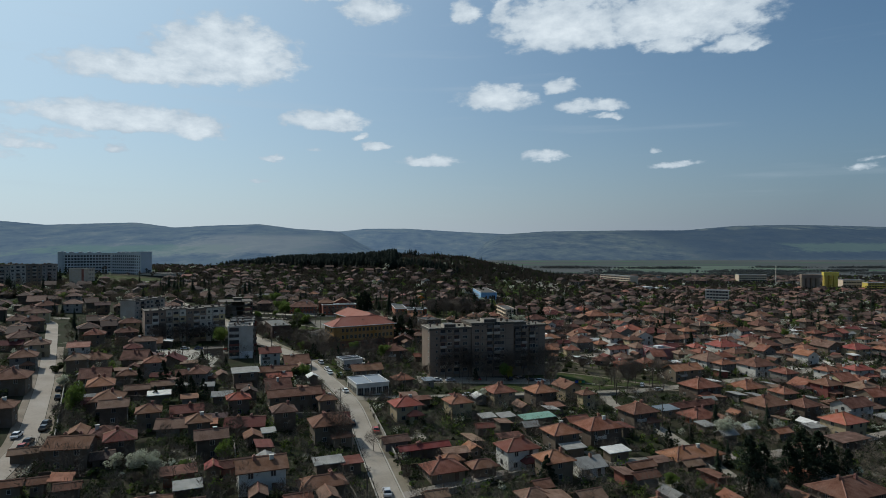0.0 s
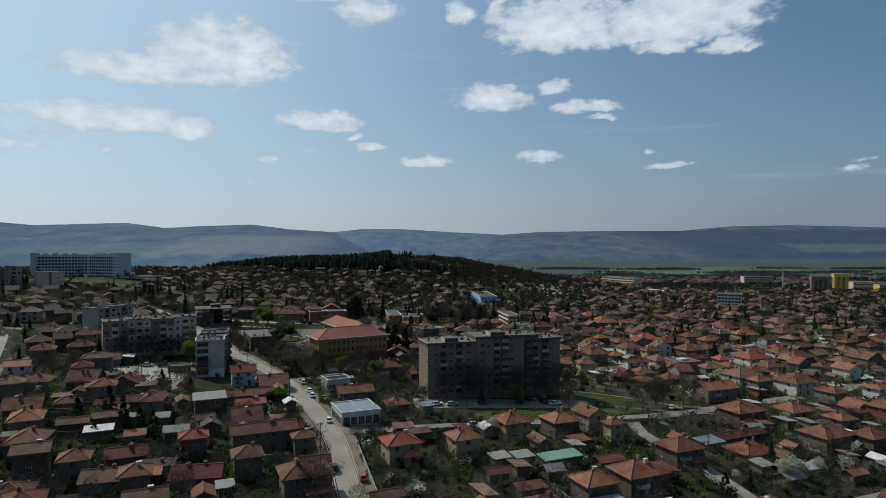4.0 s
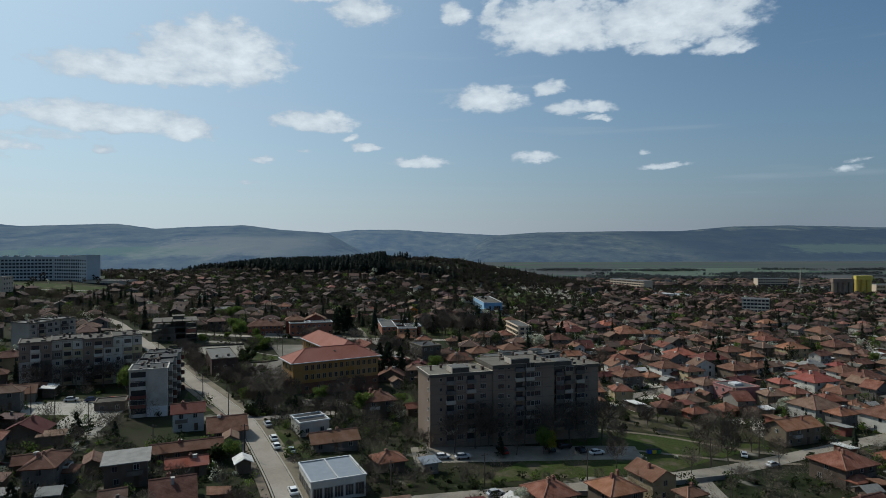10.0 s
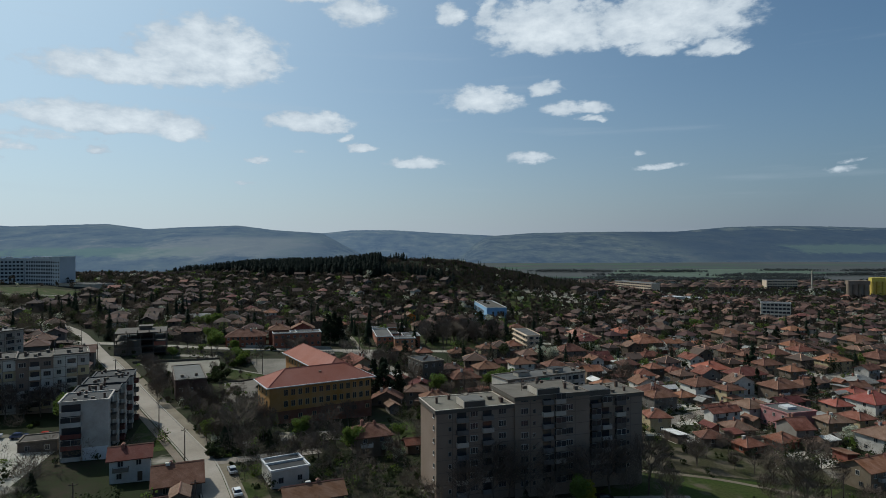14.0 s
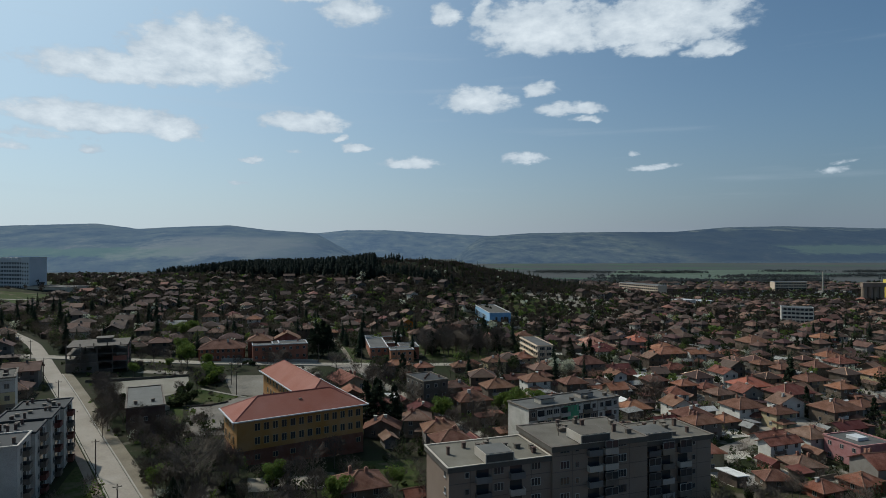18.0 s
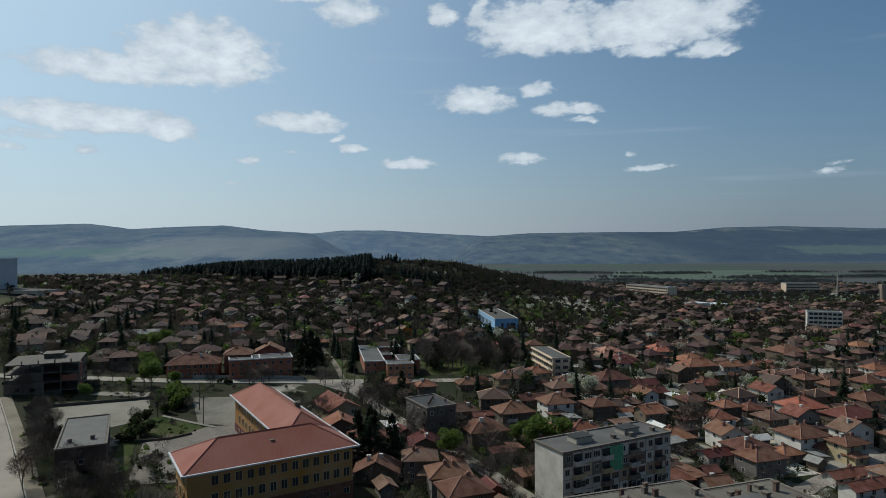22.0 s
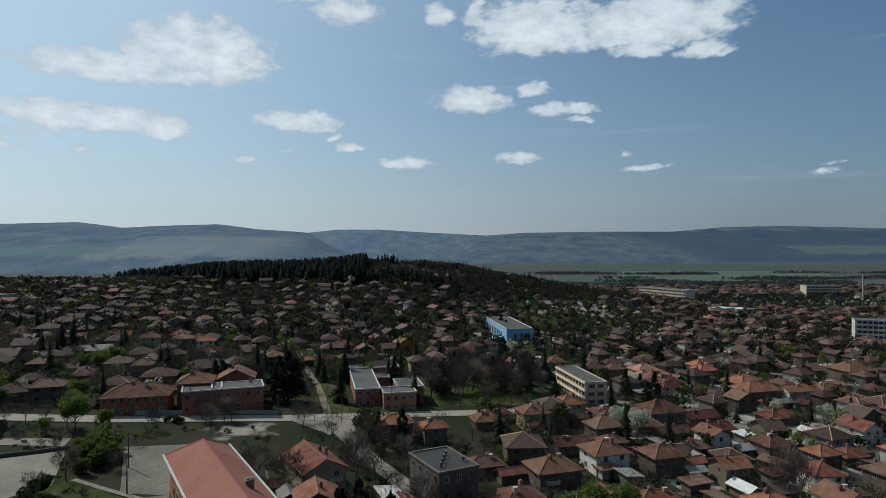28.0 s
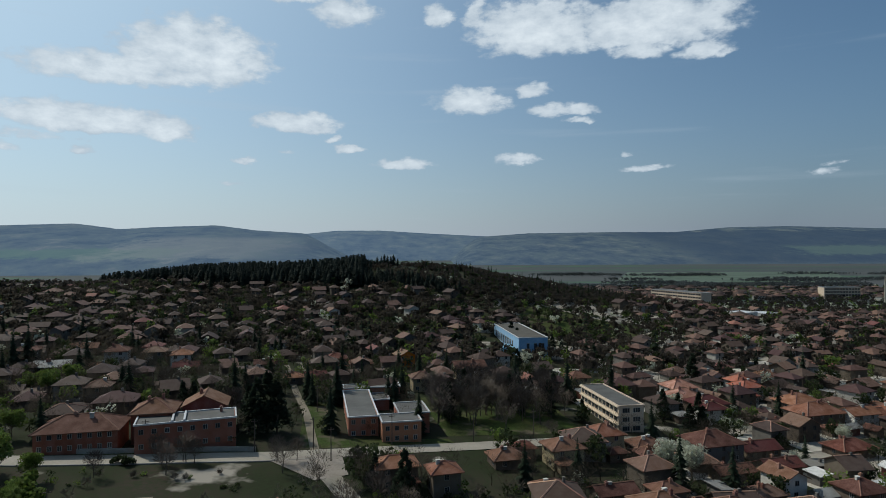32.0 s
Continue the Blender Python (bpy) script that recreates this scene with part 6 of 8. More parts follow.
house(-166.2, 280.2, 10.5, 8.2, 37, 2, 'h', 'w', 'c')
house(-200.6, 352.4, 10.2, 7.8, 24, 2, 'h', 'w', 'c')
house(-143.1, 241.7, 8.0, 8.7, 25, 2, 'h', 'b', 'g')
house(-209.7, 359.0, 10.0, 8.7, 28, 2, 'h', 'w', 'c')
house(-211.8, 380.1, 10.0, 8.1, 38, 2, 'h', 'b', 'g')
house(-152.1, 266.3, 8.2, 7.7, 26, 2, 'h', 'w', 'c')


# ---------------------------------------------------------------- streets of houses beyond
def near_line(x, y, pts, d):
    p = Vector((x, y))
    for a, b in zip(pts, pts[1:]):
        a, b = Vector(a), Vector(b)
        t = max(0, min(1, (p - a).dot(b - a) / (b - a).length_squared))
        if (p - a.lerp(b, t)).length < d:
            return True
    return False


ROADS = ((MAIN, 4.3), (LEFTST, 4.8), (SHOPST, 3.0), (YARDST, 3.3), (SCHST, 2.2), (EASTST, 2.5), (NEARST, 2.5), (SIDEST, 2.5), (LANE, 2.2))
CLEARINGS = ((-70, 400, 42, 45), (85, 275, 42, 22), (42, 492, 30, 26), (-40, 296, 40, 34), (-58, 342, 24, 26), (-5, 315, 14, 16), (38, 255, 34, 10), (88, 303, 20, 13), (80, 592, 14, 12), (-98, 292, 14, 13), (-15, 495, 12, 22), (10, 665, 22, 32), (-60, 437, 44, 12), (-2, 452, 30, 12), (-27, 420, 8, 10))
BARE_GROUND = ((-60, 434, 45, 14), (-2, 451, 34, 13), (-27, 422, 10, 12), (40, 490, 26, 26), (-36, 478, 9, 22))


def free(x, y, r, roads=True, openings=True):
    for fx, fy, fr in FOOT:
        if abs(fx - x) < fr + r and math.hypot(fx - x, fy - y) < (fr + r) * 0.86:
            return False
    if roads and any(near_line(x, y, p, w + r) for p, w in ROADS):
        return False
    if openings and any(abs(x - a) < c + r * 0.6 and abs(y - b) < d + r * 0.6 for a, b, c, d in CLEARINGS):
        return False
    return True


EDGE_X = [-275, -252, -200, -120, -60, 0, 60, 120, 180, 230, 262]
EDGE_Y = [930, 893, 838, 806, 792, 772, 748, 752, 782, 828, 900]


def on_hill(x, y):
    """Inside the woods on the hill, behind their front edge."""
    return -275 < x < 262 and float(np.interp(x, EDGE_X, EDGE_Y)) < y < 985


pr = random.Random(21)
FARV, FARF, FARM = [], [], []
FAR_MATS = [ROOF["b"], ROOF["o"], ROOF["r"], ROOF["d"], ROOF["w"], WALLM["t"], WALLM["w"], WALLM["g"], M_GLASS, M_CAP]
# far copies; brown tile is darkened to paint cloud shade over the west town
FAR_MATS = [mat(m.name + "_far", tuple(c), island=True, rows=(0.16 if i < 5 else 0.0), var=0.25, rand=0.35) if i != 8 else m for i, (m, c) in enumerate(zip(FAR_MATS, ((0.053, 0.031, 0.023), (0.106, 0.058, 0.042), (0.15, 0.06, 0.047), (0.055, 0.026, 0.024), (0.064, 0.042, 0.033), (0.08, 0.063, 0.047), (0.33, 0.31, 0.275), (0.125, 0.115, 0.1), (0.03, 0.03, 0.03), (0.33, 0.19, 0.13))))]
made = 0


def far_house(x, y, w, d, rot, st, kind, ci, wi):
    """Walls, roof, windows and ridge of one far house, joined to the others."""
    z0, c, s = gz(x, y), math.cos(radians(rot)), math.sin(radians(rot))

    def add(v, f, m):
        k = len(FARV)
        FARV.extend((x + p[0] * c - p[1] * s, y + p[0] * s + p[1] * c, z0 + p[2]) for p in v)
        FARF.extend(tuple(i + k for i in q) for q in f)
        FARM.extend([m] * len(f))
    H = 2.9 if st == 1 else 5.6
    add(*wall_shape(w, d, H, kind), wi)
    v, f, caps, top = roof_shape(w, d, H, kind)
    add(v, f, ci)
    if y < 470:
        add(*bars_along(caps, 0.2), 9)
    add(*boxes((w * 0.1, -0.3, top - 1.2, w * 0.1 + 0.6, 0.3, top + 0.7)), 7)
    for fl in range(st):
        n = max(1, int(w / 3.4))
        for i in range(n):
            cx = w * ((i + 0.5) / n - 0.5)
            add(*boxes((cx - 0.55, -d / 2 - 0.05, 1 + 2.75 * fl, cx + 0.55, -d / 2 + 0.05, 2.3 + 2.75 * fl)), 8)


cells = []
for j in range(70):
    for i in range(-50, 66):
        cells.append((i, j))
for i, j in cells:
    rot = 14.0
    a = radians(rot)
    u, v_ = i * 13.9 + pr.uniform(-4.3, 4.3), j * 14.3 + pr.uniform(-4.3, 4.3) + (5 if (i // 3) % 2 else 0)
    x, y = u * math.cos(a) - v_ * math.sin(a), 110 + u * math.sin(a) + v_ * math.cos(a)
    drop = pr.random()
    w, d = pr.uniform(5.8, 10.8), pr.uniform(5.4, 9.2)
    st = 2 if pr.random() < 0.6 else 1
    kind = "h" if pr.random() < 0.68 else pr.choice("gp")
    ci = pr.choices(range(5), ((14, 62, 7, 4, 13) if y < 480 else (30, 46, 5, 5, 14)) if x > 55 else (46, 27, 4, 13, 10))[0]
    wi = pr.choices("twcgr", (42, 22, 10, 20, 6) if x > 70 else (54, 8, 8, 26, 4))[0]
    r2 = rot + 16 * math.sin(x * 0.011 + 1) * math.cos(y * 0.009) + pr.choice((0, 0, 90)) + pr.uniform(-9, 9)
    if y < 128 or y > 1010 or x > -40 and y > 985 or x < -0.66 * y - 30 or x > 0.86 * y + 60 or on_hill(x, y) or (x > 330 and y > 840):
        continue
    if drop < ((0.22 if y < 620 else 0.14) if x > 70 else 0.24) or not free(x, y, max(w, d) * 0.52):
        continue
    if y < 310 and -95 < x < 170 and drop < 0.8:
        continue
    if x < -330 and y > 540 or x < -235 and 585 < y < 790 or x < -200 and y > 900 or 96 < x < 190 and y > 650 or 60 < x < 97 and y > 725 or 14 < x < 40 and 640 < y < 690:
        continue
    if any(abs(x - a) < c + 3 and abs(y - b) < d + 3 for a, b, c, d in BARE_GROUND):
        continue
    if made < 155 and y < 580 and -150 < x < 330:
        house(round(x, 1), round(y, 1), round(w, 1), round(d, 1), round(r2), st, kind, "bordw"[ci], wi)
        made += 1
    else:
        FOOT.append((x, y, math.hypot(w, d) / 2))
        far_house(x, y, w, d, r2, st, kind, ci, {"t": 5, "w": 6, "c": 5, "g": 7, "r": 5}[wi])
    # outbuildings in the gardens
    if pr.random() < 0.5 and y < 800:
        x2, y2 = x + pr.uniform(-9, 9), y + pr.choice((-1, 1)) * pr.uniform(6.5, 9)
        if free(x2, y2, 2.4):
            FOOT.append((x2, y2, 3))
            far_house(x2, y2, pr.uniform(4, 7), pr.uniform(3, 4.5), r2, 1, pr.choice("mg"), pr.choice((0, 4, 4, 7, 3)), 5)
# low town beyond the hill's right flank
for k in range(330):
    x, y = pr.uniform(190, 800), 1000 + 210 * pr.random() ** 1.6
    if free(x, y, 5, False, False):
        FOOT.append((x, y, 6))
        far_house(x, y, pr.uniform(8, 14), pr.uniform(7, 9), pr.uniform(0, 30), 2, "h", pr.choice((0, 1, 0, 4)), pr.choice((5, 6)))
tagged(new("far_houses", mesh("far_houses", FARV, FARF, FAR_MATS, FARM)), "hundreds of distant tiled-roof houses", "houses", kind="stuff")

def garden_wall(pts, h=1.5, m_=None, label="pale concrete garden wall along the road"):
    v, f = [], []
    for a, b in zip(pts, pts[1:]):
        a, b = Vector(a), Vector(b)
        n = max(1, int((b - a).length / 6))
        t = (b - a).normalized()
        s = Vector((t.y, -t.x)) * 0.12
        for i in range(n):
            p, q = a.lerp(b, i / n), a.lerp(b, (i + 1) / n)
            k = len(v)
            zp, zq = gz(p.x, p.y), gz(q.x, q.y)
            for o, z, e in ((p, zp, -1), (p, zp, 1), (q, zq, 1), (q, zq, -1)):
                v.append((o.x + s.x * e, o.y + s.y * e, z - 0.4))
            for o, z, e in ((p, zp, -1), (p, zp, 1), (q, zq, 1), (q, zq, -1)):
                v.append((o.x + s.x * e, o.y + s.y * e, z + h))
            f += [(k + 4, k + 5, k + 6, k + 7), (k, k + 1, k + 5, k + 4), (k + 1, k + 2, k + 6, k + 5), (k + 2, k + 3, k + 7, k + 6), (k + 3, k, k + 4, k + 7)]
    tagged(new("garden_wall", mesh("garden_wall", v, f, m_ or M_KERB)), label, "wall", "garden walls")



# sheds, lean-tos and plot fences in the near gardens
sr = random.Random(33)
sheds = 0
for _ in range(2600):
    y = sr.uniform(122, 430) if sr.random() < 0.6 else sr.uniform(330, 530)
    x = sr.uniform(max(-0.58 * y, -125) if y < 400 else 70, 0.78 * y + 10)
    w, d = sr.uniform(3.2, 6.5), sr.uniform(2.6, 4.0)
    if not free(x, y, 2.3):
        continue
    house(round(x, 1), round(y, 1), round(w, 1), round(d, 1), round(16 + sr.choice((0, 90)) + sr.uniform(-6, 6)), 1, sr.choice("mmgg"), sr.choices("bwdxko", (30, 28, 12, 16, 5, 9) if x < 70 else (24, 20, 6, 26, 12, 12))[0], sr.choice("ttgrt"), windows=sr.random() < 0.4)
    FOOT[-1] = (x, y, 2.6)
    sheds += 1
    if sheds == 250:
        break
fences = 0
M_FENCE = (M_CONC, M_WOOD, WALLM["g"])
for fx, fy, frad in list(FOOT):
    if not (125 < fy < 420 and -110 < fx < 0.7 * fy and 3.5 < frad < 11) or fences > 110 or sr.random() < 0.35:
        continue
    a = radians(17 + sr.choice((0, 90)))
    o = Vector((fx, fy)) + Vector((-math.sin(a), math.cos(a))) * sr.choice((-1, 1)) * (frad + 1.2)
    e = Vector((math.cos(a), math.sin(a))) * sr.uniform(4, 9)
    if any(near_line(o.x + k * e.x, o.y + k * e.y, p, w_ + 0.6) for k in (-1, 0, 1) for p, w_ in ROADS) or not free(o.x + e.x, o.y + e.y, 0.3, False) or not free(o.x - e.x, o.y - e.y, 0.3, False):
        continue
    mi_ = sr.randrange(3)
    garden_wall([(o.x - e.x, o.y - e.y), (o.x + e.x, o.y + e.y)], sr.uniform(1.1, 1.8), M_FENCE[mi_], ("grey concrete plot wall between gardens", "dark wooden plot fence between gardens", "grey rendered plot wall between gardens")[mi_])
    fences += 1

# ---------------------------------------------------------------- trees
tr = random.Random(5)


def leaf_cloud(r, n, size, rx, rz, cz, gaps=5):
    """Many small leaf clumps in an uneven crown with gaps."""
    v, f = [], []
    lobes = [(Vector((r.uniform(-1, 1) * rx * 0.65, r.uniform(-1, 1) * rx * 0.65, cz + r.uniform(-0.7, 0.8) * rz)), r.uniform(0.35, 0.6) * rx) for _ in range(gaps + 4)]
    for _ in range(n):
        c, rad = r.choice(lobes)
        p = Vector((r.gauss(0, 1), r.gauss(0, 1), r.gauss(0, 1))).normalized() * rad * r.uniform(0.55, 1.05)
        p.z *= 0.8
        p += c
        nrm = Vector((r.gauss(0, 1), r.gauss(0, 1), r.gauss(0, 0.8) + 0.5)).normalized()
        t = nrm.orthogonal().normalized() * size * r.uniform(0.6, 1.3)
        b = nrm.cross(t) * r.uniform(0.6, 1.0)
        k = len(v)
        v += [tuple(p + t), tuple(p + b), tuple(p - t), tuple(p - b)]
        f.append((k, k + 1, k + 2, k + 3))
    return v, f


def limbs(r, h, levels, spread, first=0.35, width=0.16):
    """A tapered trunk with limbs and twigs as three- and five-sided tubes."""
    v, f = [], []

    def tube(a, b, ra, rb, n):
        t = (b - a).normalized()
        s = t.orthogonal().normalized()
        u = t.cross(s)
        k = len(v)
        for c, rad in ((a, ra), (b, rb)):
            for i in range(n):
                q = c + (s * math.cos(2 * math.pi * i / n) + u * math.sin(2 * math.pi * i / n)) * rad
                v.append(tuple(q))
        f.extend((k + i, k + (i + 1) % n, k + n + (i + 1) % n, k + n + i) for i in range(n))

    def grow(p, d, ln, rad, lev):
        mid = p + d * ln * 0.5 + Vector((r.uniform(-1, 1), r.uniform(-1, 1), 0)) * ln * 0.05
        end = mid + (d + Vector((r.uniform(-1, 1), r.uniform(-1, 1), r.uniform(0, 0.4))) * 0.18).normalized() * ln * 0.5
        n = 5 if lev == levels else 3
        tube(p, mid, rad, rad * 0.8, n)
        tube(mid, end, rad * 0.8, rad * 0.5, n)
        if lev == 0:
            return
        for i in range(r.randint(3, 5)):
            t = r.uniform(0.35, 1.0)
            q = p.lerp(mid, t * 2) if t < 0.5 else mid.lerp(end, t * 2 - 1)
            az = r.uniform(0, 2 * math.pi)
            nd = (d * 0.75 + Vector((math.cos(az), math.sin(az), r.uniform(0.0, 0.5))) * spread).normalized()
            grow(q, nd, ln * r.uniform(0.5, 0.72), rad * 0.5, lev - 1)
    grow(Vector((0, 0, -0.4)), Vector((0, 0, 1)), h * 0.55, width, levels)
    return v, f


def twig_cloud(r, n, rx, rz, cz):
    """Fine leafless twigs filling a crown, each a slim upward blade."""
    v, f = [], []
    for _ in range(n):
        d = Vector((r.gauss(0, 1), r.gauss(0, 1), r.gauss(0, 1))).normalized() * r.uniform(0.25, 1.0) ** 0.6
        p = Vector((d.x * rx, d.y * rx, cz + d.z * rz))
        t = (Vector((d.x, d.y, 0.7 + 0.5 * d.z)) + Vector((r.uniform(-1, 1), r.uniform(-1, 1), r.uniform(-0.5, 0.5))) * 0.6).normalized() * r.uniform(0.5, 1.2)
        s = t.orthogonal().normalized() * 0.045
        k = len(v)
        v += [tuple(p - s), tuple(p + s), tuple(p + t)]
        f.append((k, k + 1, k + 2))
    return v, f


def conifer_shape(r, h, rad, tiers=36, n=12):
    v, f = [], []
    for k in range(tiers):
        t = k / (tiers - 1)
        z, rr = h * (0.1 + 0.88 * t), rad * (1 - 0.93 * t ** (1.0 if tiers > 13 else 2.2)) * r.uniform(0.8, 1.15)
        for i in range(n):
            az = 2 * math.pi * (i + r.uniform(-0.4, 0.4)) / n
            L = rr * r.uniform(0.65, 1.2)
            wd = L * 0.3
            c, s = math.cos(az), math.sin(az)
            dz = -L * r.uniform(0.1, 0.7)
            q = len(v)
            v += [(0, 0, z + h * 0.03), (c * L * 0.55 - s * wd, s * L * 0.55 + c * wd, z + dz * 0.4), (c * L, s * L, z + dz), (c * L * 0.55 + s * wd, s * L * 0.55 - c * wd, z + dz * 0.5)]
            f.append((q, q + 1, q + 2, q + 3))
    return v, f


def needle_cone(r, n, h, rad, size):
    """Needle clumps packed into a broad, uneven cone of boughs."""
    v, f = [], []
    boughs = [(r.uniform(0.08, 1.0) ** 1.2, r.uniform(0, 6.283), r.uniform(0.75, 1.15)) for _ in range(70)]
    for _ in range(n):
        t, az, k = r.choice(boughs)
        u = r.uniform(0.1, 1.0) ** 0.6
        rr = rad * (1 - 0.9 * t ** 1.2) * k * u
        az += r.gauss(0, 0.16)
        p = Vector((math.cos(az) * rr, math.sin(az) * rr, h * (0.12 + 0.86 * t) - rr * 0.22 + r.gauss(0, 0.22)))
        nrm = Vector((r.gauss(0, 0.6), r.gauss(0, 0.6), 1)).normalized()
        a = nrm.orthogonal().normalized() * size * r.uniform(0.7, 1.4)
        b = nrm.cross(a) * r.uniform(0.5, 0.9)
        q = len(v)
        v += [tuple(p + a), tuple(p + b), tuple(p - a), tuple(p - b)]
        f.append((q, q + 1, q + 2, q + 3))
    return v, f


TREES = {"bare": [], "conifer": [], "pine": [], "green": [], "blossom": [], "shrub": []}
TLABEL = {"bare": ("bare leafless deciduous tree with fine grey twigs", "tree"), "conifer": ("tall dark green conifer tree", "tree"), "pine": ("broad dark green pine tree among the houses", "tree"), "green": ("tree with fresh yellow-green spring leaves", "tree"), "blossom": ("fruit tree in pale white blossom", "tree"), "shrub": ("rounded green garden shrub", "shrub")}


def make_tree(kind, k):
    r = random.Random(100 + k * 7 + len(kind))
    if kind == "bare":
        tv, tf = limbs(r, 9.5, 3, 0.8)
        return mesh("trunk", tv, tf, M_BARK), mesh("bare_crown", *twig_cloud(r, 900, 3.0, 2.9, 5.6), M_TWIG)
    if kind == "conifer":
        tv, tf = limbs(r, 10, 0, 0.5, width=0.2)
        return mesh("trunk", tv, tf, M_BARK), mesh("crown", *needle_cone(r, 3600, 11.0, 3.5, 0.22), M_CONIF)
    if kind == "pine":
        tv, tf = limbs(r, 10, 1, 0.5, width=0.22)
        return mesh("trunk", tv, tf, M_BARK), mesh("crown", *needle_cone(r, 5200, 11.5, 4.3, 0.2), M_CONIF)
    if kind == "green":
        tv, tf = limbs(r, 6.5, 2, 0.8)
        return mesh("trunk", tv, tf, M_BARK), mesh("crown", *leaf_cloud(r, 2600, 0.2, 2.9, 2.2, 5.0, 9), M_LEAF)
    if kind == "blossom":
        tv, tf = limbs(r, 5, 2, 0.9)
        return mesh("trunk", tv, tf, M_BARK), mesh("crown", *leaf_cloud(r, 1900, 0.16, 2.4, 1.6, 3.7, 8), M_BLOSS)
    tv, tf = limbs(r, 2.5, 1, 0.9, width=0.08)
    return mesh("trunk", tv, tf, M_BARK), mesh("crown", *leaf_cloud(r, 700, 0.25, 1.7, 1.0, 1.5), M_BUSH)


TMESH = {k: [make_tree(k, i) for i in range(3)] for k in TREES}


def tree(kind, x, y, s=1.0, pick=None):
    t, c = TMESH[kind][tr.randrange(3) if pick is None else pick]
    ob = new("tree" if kind != "shrub" else "shrub")
    ob.empty_display_size = 0.5
    ob.location, ob.rotation_euler = (x, y, gz(x, y)), (0, 0, tr.uniform(0, 6.28))
    ob.scale = (s * tr.uniform(0.9, 1.1), s * tr.uniform(0.9, 1.1), s)
    tagged(ob, *TLABEL[kind], group=kind + " trees" if kind != "shrub" else "shrubs")
    place("trunk", t, ob)
    if c:
        place("crown" if kind != "bare" else "bare_crown", c, ob)
    return ob


tree('conifer', -7.0, 359.2, 1.3)
tree('conifer', -3.0, 356.7, 1.4)
tree('conifer', 1.8, 360.5, 1.2)
tree('conifer', -4.0, 364.6, 1.25)
tree('conifer', -4.4, 383.6, 0.59)
tree('conifer', -32.6, 295.7, 0.53)
tree('conifer', -43.6, 293.7, 0.63)
tree('bare', -41.8, 300.5, 1.49)
tree('bare', -41.1, 309.5, 1.37)
tree('bare', -45.7, 304.9, 0.84)
tree('bare', -18.6, 315.6, 0.99)
tree('bare', -13.6, 321.1, 0.94)
tree('green', -50.6, 302.3, 0.79)
tree('bare', -40.6, 321.5, 0.93)
tree('green', -35.2, 313.0, 0.66)
tree('bare', -91.5, 430.9, 0.82)
tree('bare', -96.9, 431.4, 0.90)
tree('bare', -100.5, 428.8, 0.80)
tree('bare', -49.9, 434.8, 0.72)
tree('bare', -46.3, 438.4, 0.70)
tree('bare', -43.2, 437.1, 0.69)
tree('bare', -22.3, 433.0, 0.89)
tree('bare', -27.2, 391.3, 1.12)
tree('bare', -19.3, 387.4, 1.16)
tree('bare', -5.6, 394.1, 1.30)
tree('conifer', 21.1, 490.9, 0.93)
tree('conifer', -0.7, 425.8, 0.77)
tree('conifer', 5.7, 419.1, 1.06)
tree('conifer', -58.0, 487.8, 0.78)
tree('bare', -82.5, 475.2, 0.82)
tree('conifer', 22.1, 481.1, 0.79)
tree('conifer', 63.0, 505.1, 1.12)
tree('conifer', 55.2, 508.9, 0.92)
tree('conifer', 67.1, 485.6, 0.70)
tree('bare', 51.7, 467.0, 0.64)
tree('conifer', 95.6, 623.4, 0.95)
tree('conifer', 97.4, 612.2, 0.81)
tree('conifer', 78.4, 635.2, 1.03)
tree('conifer', 77.2, 645.4, 1.18)
tree('bare', 33.0, 527.2, 1.29)
tree('bare', 34.8, 510.0, 1.30)
tree('bare', 35.7, 490.8, 1.32)
tree('bare', 38.4, 484.5, 1.36)
tree('bare', 43.7, 492.0, 1.33)
tree('bare', 46.8, 484.6, 1.25)
tree('bare', 52.7, 489.1, 1.20)
tree('bare', 44.5, 529.1, 1.18)
tree('bare', 63.4, 522.2, 1.21)
tree('bare', 26.6, 486.7, 1.21)
tree('bare', 38.7, 472.4, 1.09)
tree('bare', 63.9, 494.0, 1.03)
tree('conifer', 139.3, 549.7, 1.29)
tree('conifer', 102.1, 481.1, 0.86)
tree('conifer', 106.3, 480.6, 0.83)
tree('shrub', 162.0, 488.1, 1.32)
tree('shrub', 121.3, 463.1, 1.60)
tree('blossom', 80.1, 437.1, 1.60)
tree('blossom', 78.7, 440.2, 1.09)
tree('blossom', 113.6, 478.9, 1.03)
tree('blossom', 118.2, 478.4, 0.83)
tree('blossom', 106.3, 501.8, 1.30)
tree('green', -104.1, 494.8, 1.22)
tree('green', -102.8, 506.7, 1.16)
tree('green', -110.6, 497.5, 0.98)
tree('bare', -82.6, 501.7, 1.19)
tree('bare', -70.5, 503.5, 1.11)
tree('conifer', -54.5, 476.7, 0.89)
tree('green', -92.5, 452.4, 1.06)
tree('green', -98.3, 189.6, 0.90)
tree('blossom', -115.9, 216.7, 0.85)
tree('blossom', -110.3, 218.3, 0.64)
tree('blossom', -66.9, 145.7, 0.81)
tree('blossom', -61.3, 144.3, 1.04)
tree('blossom', -56.8, 144.1, 0.95)
tree('green', -62.2, 161.4, 0.46)
tree('shrub', -55.1, 161.0, 1.06)
tree('green', -50.2, 144.7, 0.52)
tree('conifer', -74.8, 209.2, 0.92)
tree('conifer', -66.5, 207.8, 0.75)
tree('conifer', -81.8, 207.7, 0.49)
tree('conifer', -85.1, 263.9, 0.66)
tree('pine', 33.8, 148.8, 0.63)
tree('pine', 83.7, 147.8, 1.35)
tree('pine', 88.8, 150.5, 1.13)
tree('pine', 103.1, 156.7, 1.31)
